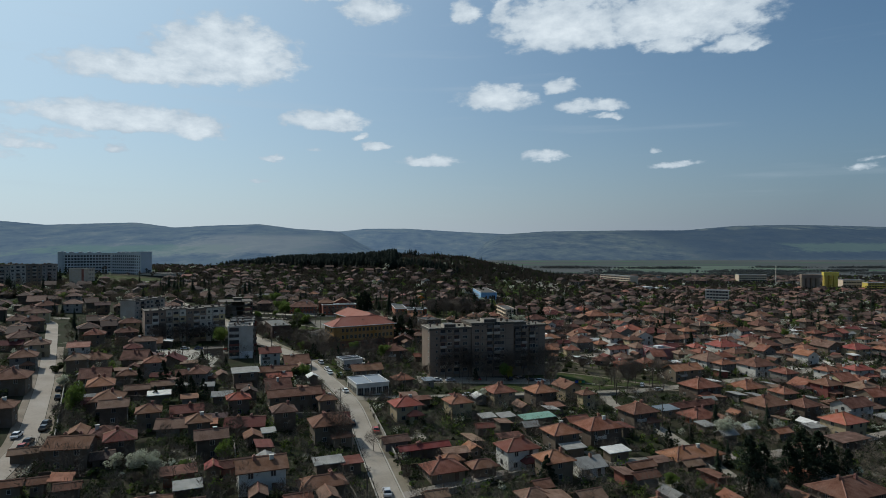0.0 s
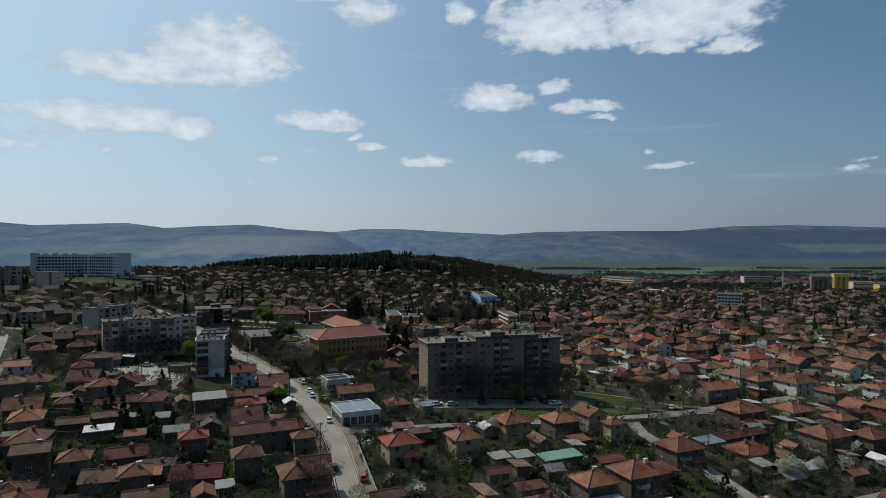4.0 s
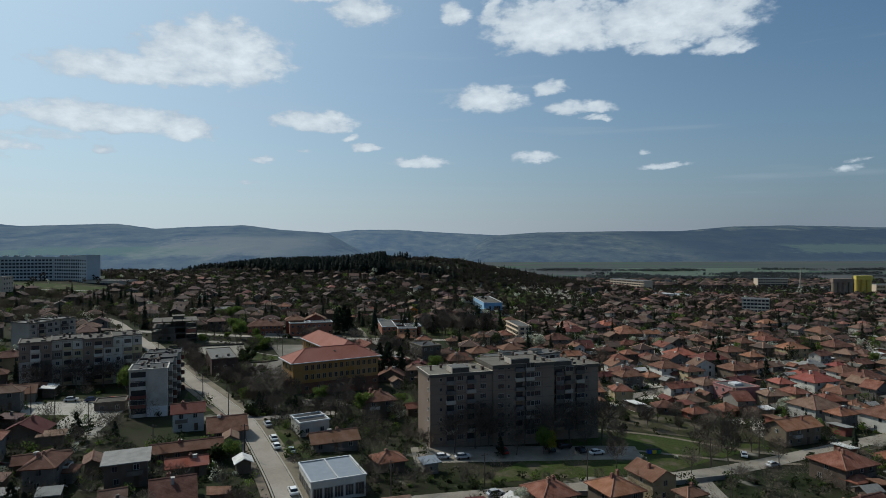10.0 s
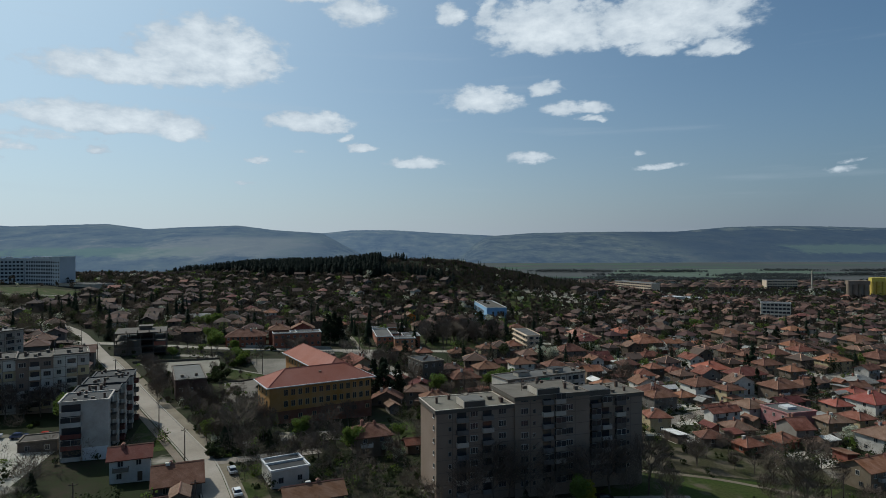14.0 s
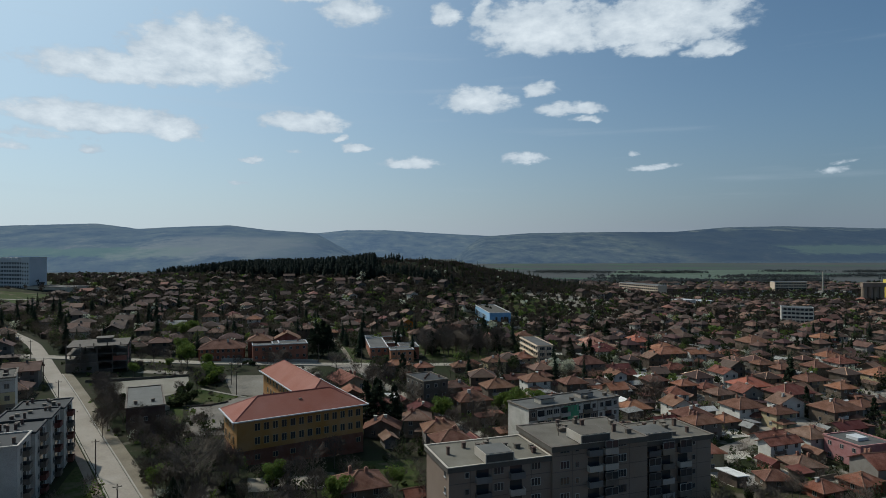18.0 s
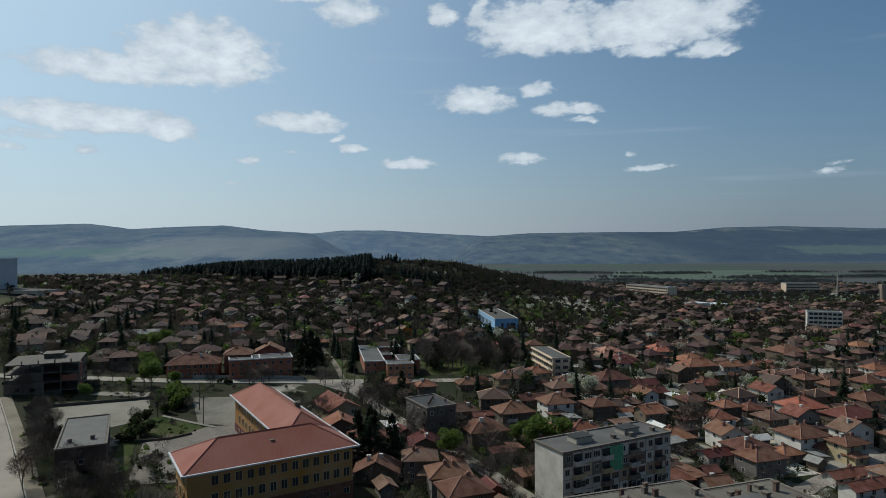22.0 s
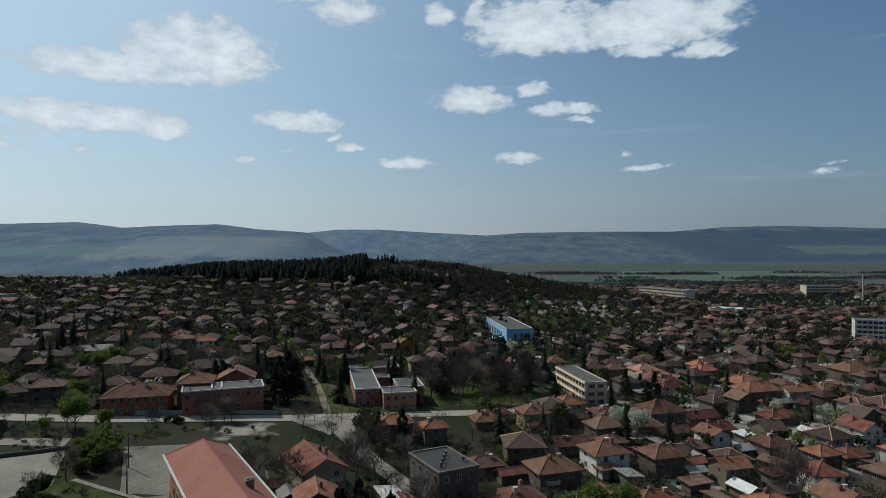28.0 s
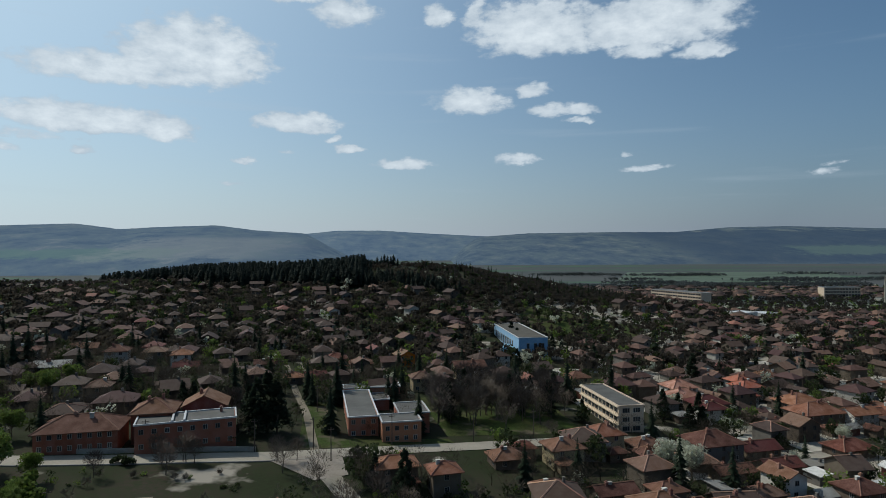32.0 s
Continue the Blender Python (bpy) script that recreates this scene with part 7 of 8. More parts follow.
tree('pine', 108.6, 158.4, 1.27)
tree('pine', 98.9, 155.9, 1.04)
tree('conifer', 114.6, 162.0, 0.95)
tree('pine', 117.8, 159.8, 0.80)
tree('conifer', 77.8, 181.2, 0.63)
tree('conifer', 88.2, 188.6, 0.47)
tree('blossom', 147.8, 328.4, 1.24)
tree('blossom', 101.3, 193.9, 1.34)
tree('blossom', 114.7, 201.1, 0.91)
tree('green', 64.1, 147.0, 0.63)
tree('green', 70.5, 145.6, 0.55)
tree('blossom', 89.2, 147.5, 0.87)
tree('green', 41.6, 263.5, 1.04)
tree('bare', 89.0, 260.7, 0.91)
tree('bare', 79.0, 252.3, 0.88)
tree('bare', 99.3, 274.1, 1.18)
tree('green', -39.9, 247.3, 0.78)
tree('shrub', -43.6, 249.5, 1.60)
tree('green', -96.1, 327.7, 1.03)
tree('shrub', -1.0, 198.9, 1.20)
tree('shrub', 3.4, 190.6, 0.90)
tree('bare', -5.2, 189.1, 0.50)
tree('bare', -9.1, 167.3, 0.70)
tree('bare', -19.4, 195.0, 0.63)
tree('blossom', 16.5, 303.0, 1.12)
tree('green', -10.7, 295.6, 1.08)
tree('bare', 8.1, 300.5, 1.03)
tree('blossom', 26.5, 224.3, 0.99)
tree('bare', 99.7, 292.1, 0.85)
tree('bare', -129.2, 245.5, 0.64)
tree('shrub', -130.7, 240.6, 1.25)
tree('bare', -18.5, 170.9, 0.81)
tree('bare', -116.5, 328.9, 1.23)
tree('conifer', -108.6, 322.4, 0.66)
tree('bare', -118.7, 327.0, 1.10)
tree('blossom', 146.2, 317.3, 1.18)
tree('bare', 85.2, 296.9, 0.78)
tree('bare', 100.6, 285.7, 0.70)
tree('bare', 94.4, 261.1, 1.15)
tree('bare', 109.3, 275.0, 1.00)
tree('bare', 111.1, 263.8, 0.96)
tree('bare', 58.9, 253.8, 0.99)
tree('bare', 87.4, 307.8, 0.70)
tree('bare', 100.5, 310.8, 0.68)
tree('green', 184.7, 350.4, 0.94)
tree('blossom', 146.7, 298.2, 0.74)
tree('conifer', 172.7, 419.6, 0.93)
tree('conifer', 232.2, 499.2, 1.11)
tree('conifer', 249.0, 514.0, 1.02)
tree('conifer', 174.4, 373.3, 0.89)
tree('conifer', 239.3, 432.5, 0.66)
tree('bare', 22.7, 271.9, 1.60)
tree('bare', 36.0, 279.9, 1.60)
tree('bare', 33.5, 262.0, 0.84)
tree('conifer', 28.7, 260.4, 0.52)
tree('bare', 26.5, 268.6, 1.30)
tree('bare', 43.3, 273.3, 1.05)
tree('bare', 6.4, 264.2, 0.70)
tree('bare', 3.2, 270.4, 0.67)
tree('bare', 8.9, 262.9, 0.69)
tree('bare', 55.4, 270.3, 0.89)
tree('bare', -22.5, 302.5, 0.52)
tree('bare', -48.3, 299.6, 0.84)
tree('bare', -52.1, 304.9, 0.76)
tree('shrub', -44.8, 289.3, 1.35)
tree('conifer', -43.0, 297.1, 0.51)
tree('bare', -39.3, 294.8, 0.66)
tree('conifer', -75.5, 264.6, 0.45)
tree('green', -90.9, 309.9, 1.35)
tree('bare', -77.1, 267.7, 0.65)
tree('bare', -20.1, 350.5, 0.75)
tree('blossom', -1.1, 295.8, 0.89)
tree('blossom', 1.3, 291.6, 0.75)
tree('green', 40.4, 372.4, 1.19)
tree('green', 45.8, 373.9, 1.32)
tree('green', 52.8, 378.2, 1.13)
tree('green', 38.1, 376.6, 0.89)
tree('bare', 19.8, 356.2, 0.76)
tree('bare', 22.6, 350.9, 0.82)
tree('bare', 25.4, 346.7, 0.86)
tree('green', 16.8, 362.5, 1.21)
tree('bare', 102.0, 397.7, 1.39)
tree('bare', 102.3, 392.6, 1.20)
tree('bare', 97.3, 394.1, 1.09)
tree('blossom', 156.2, 455.8, 1.27)
tree('blossom', 146.0, 467.8, 1.04)
tree('blossom', 156.3, 445.8, 1.05)
tree('blossom', 125.1, 387.4, 0.87)
tree('conifer', 157.1, 385.4, 0.97)
tree('conifer', 249.7, 518.3, 0.77)
tree('conifer', 265.9, 517.8, 0.83)
tree('conifer', 254.3, 671.6, 1.03)
tree('conifer', 271.5, 641.8, 1.20)
tree('bare', 289.5, 613.0, 1.26)
tree('blossom', 75.9, 444.3, 1.44)
tree('blossom', 85.4, 451.5, 1.05)
tree('conifer', 107.8, 500.6, 0.80)
tree('conifer', 91.7, 360.5, 0.45)
tree('blossom', 86.1, 356.0, 0.55)
for x_, y_ in offset(MAIN[5:9], 9.5) + offset([(-50, 293), (-58, 306), (-66, 319), (-75, 333), (-84, 347), (-93, 361)], 8.5) + offset([(-54, 299), (-62, 312), (-70, 326), (-79, 340), (-88, 354), (-97, 368)], 10.5):
    tree('bare', x_, y_, tr.uniform(0.6, 1.0))
    tree('shrub', x_ + 1.5, y_ + 2, tr.uniform(0.6, 1.1))
# grove before the school
for _ in range(46):
    x_, y_ = tr.uniform(-50, 2), tr.uniform(283, 318)
    if free(x_, y_, 1.2, True, False):
        tree(tr.choices(("bare", "shrub", "green", "conifer"), (60, 22, 10, 8))[0], round(x_, 1), round(y_, 1), tr.uniform(0.6, 1.0))
tree('bare', -51.9, 438.3, 0.8)
tree('bare', -45.3, 437.6, 0.85)
tree('bare', -24.6, 439.5, 0.8)
tree('bare', -20, 441, 0.7)
tree('shrub', -58, 436, 0.9)
tree('shrub', -61, 437, 0.7)

# tall bare trees before the apartment block
tree('bare', 16.2, 262.3, 1.28)
tree('bare', 22.6, 266.4, 1.58)
tree('bare', 29.8, 267.7, 1.65)
tree('bare', 37.3, 270.0, 1.27)
tree('bare', 45.4, 269.3, 1.54)
tree('bare', 52.2, 273.9, 1.53)
tree('bare', 61.5, 273.4, 1.65)
# bare trees before the long flats
tree('bare', -121.8, 308.4, 1.04)
tree('bare', -120.1, 312.5, 1.13)
tree('bare', -114.6, 312.3, 0.99)
tree('bare', -111.0, 316.1, 1.20)
tree('bare', -106.9, 317.7, 1.07)
tree('bare', -103.4, 320.3, 1.08)
tree('bare', -99.1, 322.2, 1.20)
tree('bare', -94.5, 322.3, 0.97)
# bare trees along the road and in the park
tree('bare', -54.4, 329.5, 0.92)
tree('bare', -57.5, 334.2, 1.01)
tree('bare', -61.1, 339.6, 0.75)
tree('bare', -64.3, 343.9, 0.81)
tree('bare', 52.8, 496.0, 1.01)
tree('bare', 24.8, 486.8, 1.11)
tree('bare', 20.9, 503.4, 1.23)
tree('bare', 18.6, 509.4, 1.12)
tree('bare', 58.4, 494.0, 1.26)
tree('bare', 38.0, 499.7, 1.12)
tree('bare', 19.0, 480.0, 1.00)
tree('bare', 35.9, 489.5, 1.14)
tree('bare', 47.0, 490.8, 1.04)
tree('bare', 40.5, 514.0, 1.25)
tree('bare', 46.8, 508.3, 1.00)
tree('bare', 22.4, 477.9, 0.95)
tree('bare', 18.4, 500.3, 1.31)
tree('bare', 23.0, 502.8, 1.32)
tree('bare', 51.7, 480.4, 1.19)
tree('bare', 29.2, 481.5, 0.91)
tree('green', -98.8, 191.6, 1.15)
tree('green', -43.9, 151.3, 0.8)
tree('bare', -30.2, 209.6, 1.0)
tree('bare', -18.5, 170.9, 1.2)
# trees about the school street
tree('conifer', -33.5, 461.9, 1.45)
tree('conifer', -30.9, 463.6, 1.6)
tree('conifer', -28.1, 462.3, 1.4)
tree('conifer', -36.2, 464.2, 1.2)
tree('conifer', -58.1, 477.4, 1.0)
tree('bare', -42.3, 471.8, 1.2)
tree('bare', -50.0, 486.7, 1.3)
tree('conifer', 59.9, 551.9, 1.2)
tree('conifer', 22.6, 485.3, 1.1)
tree('conifer', 97.1, 489.9, 1.1)
tree('conifer', 105.2, 481.0, 1.2)
tree('conifer', 139.4, 550.9, 1.3)
tree('bare', 36.5, 495.0, 1.4)
tree('bare', 48.5, 488.7, 1.5)
# bare trees along the school street
tree('bare', 28.2, 337.8, 0.83)
tree('bare', 35.3, 346.2, 0.99)
tree('bare', 24.7, 346.7, 0.82)
tree('bare', 31.8, 355.1, 0.99)
tree('bare', 19.9, 355.0, 0.91)
tree('bare', 28.0, 365.0, 1.15)
tree('bare', 15.4, 366.2, 0.73)
tree('bare', 20.9, 376.6, 1.08)
tree('bare', 8.8, 378.1, 1.11)
tree('bare', 15.7, 389.2, 0.99)
tree('bare', 3.5, 388.6, 0.73)
tree('bare', 9.8, 397.5, 1.06)
tree('bare', -1.3, 396.8, 1.04)
tree('bare', 5.8, 406.1, 1.00)
tree('bare', -6.2, 406.1, 1.10)
tree('bare', 0.0, 417.3, 0.92)
tree('bare', -5.3, 432.4, 0.81)
# the dense park trees
tree('conifer', 57.3, 491.4, 1.15)
tree('bare', 44.4, 496.6, 1.40)
tree('bare', 28.7, 487.5, 1.66)
tree('bare', 19.3, 484.9, 1.50)
tree('conifer', 50.0, 504.1, 1.00)
tree('bare', 42.9, 498.3, 1.25)
tree('bare', 48.2, 501.1, 1.69)
tree('bare', 30.3, 477.7, 1.44)
tree('conifer', 47.4, 494.2, 1.00)
tree('bare', 21.1, 513.3, 1.21)
tree('bare', 37.6, 491.1, 1.26)
tree('bare', 45.8, 507.0, 1.39)
tree('conifer', 45.0, 497.3, 1.18)
tree('bare', 30.8, 482.9, 1.22)
tree('bare', 18.3, 477.0, 1.47)
tree('bare', 61.6, 516.7, 1.35)
tree('conifer', 30.1, 503.7, 1.19)
tree('bare', 33.6, 488.6, 1.27)
tree('bare', 57.6, 489.3, 1.63)
tree('bare', 35.8, 511.9, 1.54)


# a bush in yellow-green leaf before the tall block
yb = tree("green", 43.0, 263.2, 0.85, 1)
yb["label"] = "round bush in bright yellow-green spring leaf"
[c for c in yb.children if c.name.startswith("crown")][0].data = TMESH["green"][1][1].copy()
[c for c in yb.children if c.name.startswith("crown")][0].data.materials[0] = mat("yellow_spring_leaves", (0.21, 0.2, 0.02), var=0.25, rand=0.2, island=True, leaf=0.4)
# the old orchard behind the footpaths
for x_, y_, s_ in ((85, 296, 0.95), (101, 286, 1.0), (103, 275, 1.15), (102.5, 311, 0.7), (121, 295, 1.0), (63, 266, 1.1), (77, 300, 0.7), (92, 304, 0.75), (112, 302, 0.8), (110, 291, 0.75), (72, 307, 0.7), (95, 294, 0.65), (82, 310, 0.7), (118, 283, 0.8), (90, 270, 0.9), (126, 307, 0.8), (106, 317, 0.6), (70, 297, 0.65)):
    tree("bare", x_, y_, s_)
for x_, y_, s_ in ((80, 304, 1.0), (98, 300, 0.9), (88, 309, 1.1), (108, 308, 0.9), (75, 292, 0.8), (116, 312, 1.0)):
    tree("shrub", x_, y_, s_)
# dark conifers in the gardens west of the main road
for x_, y_, s_ in ((-91.5, 218.5, 0.75), (-85.7, 225.1, 0.95), (-80.3, 219.8, 0.8), (-72.7, 214.3, 0.7), (-76, 227, 0.6)):
    if free(x_, y_, 1.0, True, False):
        tree("conifer", x_, y_, s_)
# round the school yards
for k_, x_, y_, s_ in (("green", -82.1, 427.3, 1.4), ("green", -85.5, 430.0, 0.9), ("green", -70.5, 412.5, 0.7), ("green", -73.5, 425.5, 0.9), ("green", -68.2, 408.5, 0.8), ("green", -72.5, 409.0, 0.6), ("green", -96.0, 408.6, 0.72), ("bare", -68.0, 393.0, 0.95), ("bare", -72.5, 387.0, 0.55), ("shrub", -70.2, 386.0, 1.5), ("shrub", -65.6, 377.0, 1.5), ("shrub", -68.2, 371.5, 1.5), ("shrub", -69.0, 380.0, 1.4), ("bare", -61.0, 400.0, 0.55), ("bare", -47.5, 430.0, 0.8), ("bare", -62.0, 428.0, 0.7), ("green", -88.0, 424.0, 0.6)):
    tree(k_, x_, y_, s_)
for x_, y_, s_ in ((-97.5, 384, 0.8), (-95, 379, 0.95), (-92.5, 374, 0.9), (-89.5, 370, 1.0), (-87.5, 364, 0.85), (-84, 359, 1.0), (-82, 352, 0.95), (-79, 347, 0.8), (-77.5, 340, 0.9), (-99, 390, 0.7), (-86, 369, 0.6), (-81, 357, 0.6), (-91, 380, 0.7)):
    tree("bare", x_, y_, s_)

count = 0
for _ in range(1500):
    x, y = tr.uniform(-130, 260), tr.uniform(120, 520)
    if y < 128 or x < -0.6 * y or x > 0.8 * y + 30 or not free(x, y, 1.6, True, False):
        continue
    if any(abs(x - a) < c and abs(y - b) < d for a, b, c, d in BARE_GROUND) or any(abs(x - a) < c and abs(y - b) < d for a, b, c, d in CLEARINGS) and tr.random() < 0.85:
        continue
    k = tr.choices(("bare", "shrub", "green", "blossom", "conifer"), (36, 28, 12, 6, 12))[0]
    tree(k, round(x, 1), round(y, 1), tr.uniform(0.55, 0.95))
    count += 1
    if count > 20:
        break

# hedges, vines and low garden growth between the near houses, too many to count
WV, WF, WM = [], [], []
hr = random.Random(17)
for _ in range(11500):
    y = hr.uniform(118, 430)
    x = hr.uniform(max(-0.6 * y, -140), 0.8 * y + 20)
    if not free(x, y, 0.7, True, False) or any(abs(x - a) < c and abs(y - b) < d for a, b, c, d in CLEARINGS) and not (-48 < x < 4 and 268 < y < 322 or -66 < x < -44 and 300 < y < 366) and (hr.random() < 0.9 or y > 360):
        continue
    s_ = hr.uniform(0.4, 1.15) if hr.random() < 0.8 else hr.uniform(1.2, 1.8)
    kd = hr.choices((0, 1, 2, 3), (50, 12, 2, 36))[0]
    v, f = leaf_cloud(hr, 70, 0.26, 1.5 * s_, 1.1 * s_, 1.0 * s_, 2) if kd < 3 else twig_cloud(hr, 170, 1.9 * s_, 1.8 * s_, 2.6 * s_)
    k, z0 = len(WV), gz(x, y)
    WV.extend((x + p[0], y + p[1], z0 + p[2]) for p in v)
    WF.extend(tuple(i + k for i in q) for q in f)
    WM.extend([kd] * len(f))
# weeds and low thicket round the school yards and along the main road
YARDS = ((-87, 393, 13, 17), (-48, 406, 13, 21), (-54, 358, 10, 17), (-32, 350, 18, 36), (-66, 366, 7, 12))
for _ in range(620):
    y = hr.uniform(335, 432)
    x = hr.uniform(-104, -30) if hr.random() < 0.6 else float(np.interp(y, [326, 373, 405], [-60, -90, -110])) + hr.uniform(-2, 11)
    if any(abs(x - a) < c and abs(y - b) < d for a, b, c, d in YARDS) or not free(x, y, 0.3, True, False):
        continue
    s_ = hr.uniform(0.2, 0.55) if hr.random() < 0.8 else hr.uniform(0.6, 0.9)
    kd = hr.choices((0, 1, 3), (35, 25, 40))[0]
    v, f = leaf_cloud(hr, 45, 0.2, 1.6 * s_, 0.9 * s_, 0.7 * s_, 2) if kd < 3 else twig_cloud(hr, 110, 1.7 * s_, 1.8 * s_, 2.0 * s_)
    k, z0 = len(WV), gz(x, y)
    WV.extend((x + p[0], y + p[1], z0 + p[2]) for p in v)
    WF.extend(tuple(i + k for i in q) for q in f)
    WM.extend([kd] * len(f))
tagged(new("garden_growth", mesh("garden_growth", WV, WF, [M_BUSH, M_LEAF, M_BLOSS, M_TWIG], WM)), "low hedges, bushes and vines of the gardens", "shrubs", kind="stuff")

# farther trees, joined: crowns of clumps between the houses
WV, WF, WM = [], [], []


def clump(x, y, kind, s, r):
    z0 = gz(x, y)
    if kind == 0 and (y < 600 or y > 780):
        v, f = conifer_shape(r, 11 * s, 2.6 * s, 20, 8)
    elif kind == 0:
        v, f = [], []
        h, rad = 11 * s, 2.4 * s
        for k in range(6):
            z, rr = h * (0.12 + 0.16 * k), rad * (1 - k / 6.2)
            for i in range(6):
                az = i * 1.05 + r.uniform(-0.5, 0.5)
                L, q = rr * r.uniform(0.7, 1.25), len(v)
                v += [(0, 0, z + h * 0.07), (math.cos(az - 0.6) * L * 0.7, math.sin(az - 0.6) * L * 0.7, z - L * 0.2), (math.cos(az) * L, math.sin(az) * L, z - L * 0.5), (math.cos(az + 0.6) * L * 0.7, math.sin(az + 0.6) * L * 0.7, z - L * 0.2)]
                f.append((q, q + 1, q + 2, q + 3))
        v += [(0, 0, h * 0.9), (0.3, 0, h * 0.9), (0.1, 0.1, h * 1.08)]
        f.append((len(v) - 3, len(v) - 2, len(v) - 1))
    elif kind == 5:
        v, f = conifer_shape(r, 11.5 * s, 2.7 * s, 13, 7)
    elif y < 570:
        v, f = twig_cloud(r, 190, 2.3 * s, 2.2 * s, 3.8 * s) if kind == 4 else leaf_cloud(r, 150, 0.34 * s, 2.2 * s, 1.8 * s, 3.2 * s, 4)
        tv, tf = limbs(r, 4.5 * s, 1, 0.9, width=0.1)
        f = f + [tuple(i + len(v) for i in q) for q in tf]
        v = v + tv
    else:
        v, f = leaf_cloud(r, 60, 0.62 * s, 2.5 * s, 2.0 * s, 3.6 * s, 2)
        v += [(-0.12, 0, -0.5), (0.12, 0, -0.5), (0.05, 0.05, 4 * s)]
        f.append((len(v) - 3, len(v) - 2, len(v) - 1))
    k = len(WV)
    WV.extend((x + p[0], y + p[1], z0 + p[2]) for p in v)
    WF.extend(tuple(i + k for i in q) for q in f)
    WM.extend([{5: 6, 6: 5}.get(kind, kind)] * len(f))


fr = random.Random(9)
for _ in range(22000):
    y = fr.uniform(420, 1250)
    x = fr.uniform(-0.65 * y, 0.85 * y)
    if on_hill(x, y):
        continue
    if not free(x, y, 0.6, True, False) or any(abs(x - a) < c and abs(y - b) < d for a, b, c, d in BARE_GROUND):
        continue
    if x > 80 and fr.random() < 0.12 or y < 446 and any(abs(x - a) < c and abs(y - b) < d for a, b, c, d in CLEARINGS):
        continue
    if x < -150 and 600 < y < 650 and fr.random() < 0.8 or x < -205 and 560 < y < 705 and fr.random() < 0.95 or x < -280 and y > 880:
        continue
    kd = fr.choices((0 if y < 720 else 4, 1, 2, 3, 4), (5, 5, 16, 3, 70))[0]
    clump(x, y, 6 if kd == 4 and y > 860 else kd, (fr.uniform(0.7, 1.4) if fr.random() < 0.8 or kd == 3 else fr.uniform(1.2, 1.6)) * (0.8 if y > 860 else 1), fr)
# more dark trees in the west gardens, which also darken that side
for _ in range(2200):
    x, y = fr.uniform(-330, 60), fr.uniform(430, 790)
    if x > -0.62 * y and not (x < -235 and y > 585) and not on_hill(x, y) and free(x, y, 0.8, True, False) and not any(abs(x - a) < c and abs(y - b) < d for a, b, c, d in BARE_GROUND):
        clump(x, y, fr.choices((0, 2, 4), (5, 22, 73))[0], fr.uniform(0.8, 1.4), fr)
for _ in range(900):
    y = fr.uniform(130, 420)
    x = fr.choice((fr.uniform(-0.65 * y - 20, -125), fr.uniform(0.45 * y, 0.85 * y)))
    if free(x, y, 1.2, True, False):
        clump(x, y, fr.choices((0, 1, 2, 3, 4), (8, 10, 30, 10, 42))[0], fr.uniform(0.5, 0.9), fr)
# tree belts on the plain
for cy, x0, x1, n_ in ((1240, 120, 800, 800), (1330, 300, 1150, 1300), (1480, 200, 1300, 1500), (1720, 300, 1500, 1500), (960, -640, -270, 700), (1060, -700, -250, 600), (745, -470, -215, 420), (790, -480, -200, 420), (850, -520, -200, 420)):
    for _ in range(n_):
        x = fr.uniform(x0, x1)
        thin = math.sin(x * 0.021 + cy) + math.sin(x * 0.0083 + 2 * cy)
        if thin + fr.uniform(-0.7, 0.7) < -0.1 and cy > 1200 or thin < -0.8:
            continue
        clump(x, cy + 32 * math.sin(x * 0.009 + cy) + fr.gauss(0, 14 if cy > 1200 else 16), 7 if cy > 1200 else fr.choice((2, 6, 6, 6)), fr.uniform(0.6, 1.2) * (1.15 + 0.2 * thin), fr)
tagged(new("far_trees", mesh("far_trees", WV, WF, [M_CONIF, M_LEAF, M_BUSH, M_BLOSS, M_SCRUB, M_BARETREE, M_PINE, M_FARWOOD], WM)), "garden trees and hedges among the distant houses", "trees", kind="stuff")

# the wooded hill: dense pines to the west, bare scrub to the east, an open crest between
def pine_crown(x, y, s, r):
    """A dense pine crown: overlapping boughs, full below and pointed on top."""
    z0, h, rad = gz(x, y), 14.0 * s, 3.2 * s
    k = len(WV)
    n = 0
    for j in range(9):
        t = j / 8
        z, rr = h * (0.2 + 0.72 * t), rad * (1.08 - 0.72 * t ** 2.6) * r.uniform(0.85, 1.1)
        for i in range(6):
            az = i * 1.047 + j * 0.5 + r.uniform(-0.4, 0.4)
            L, c = rr * r.uniform(0.7, 1.15), r.uniform(0.5, 0.8)
            WV.extend(((x, y, z0 + z + h * 0.07), (x + math.cos(az - c) * L * 0.8, y + math.sin(az - c) * L * 0.8, z0 + z - L * 0.1), (x + math.cos(az) * L, y + math.sin(az) * L, z0 + z - L * r.uniform(0.2, 0.5)), (x + math.cos(az + c) * L * 0.8, y + math.sin(az + c) * L * 0.8, z0 + z - L * 0.1)))
            WF.append((k + n, k + n + 1, k + n + 2, k + n + 3))
            n += 4
    WM.extend([6] * (n // 4))


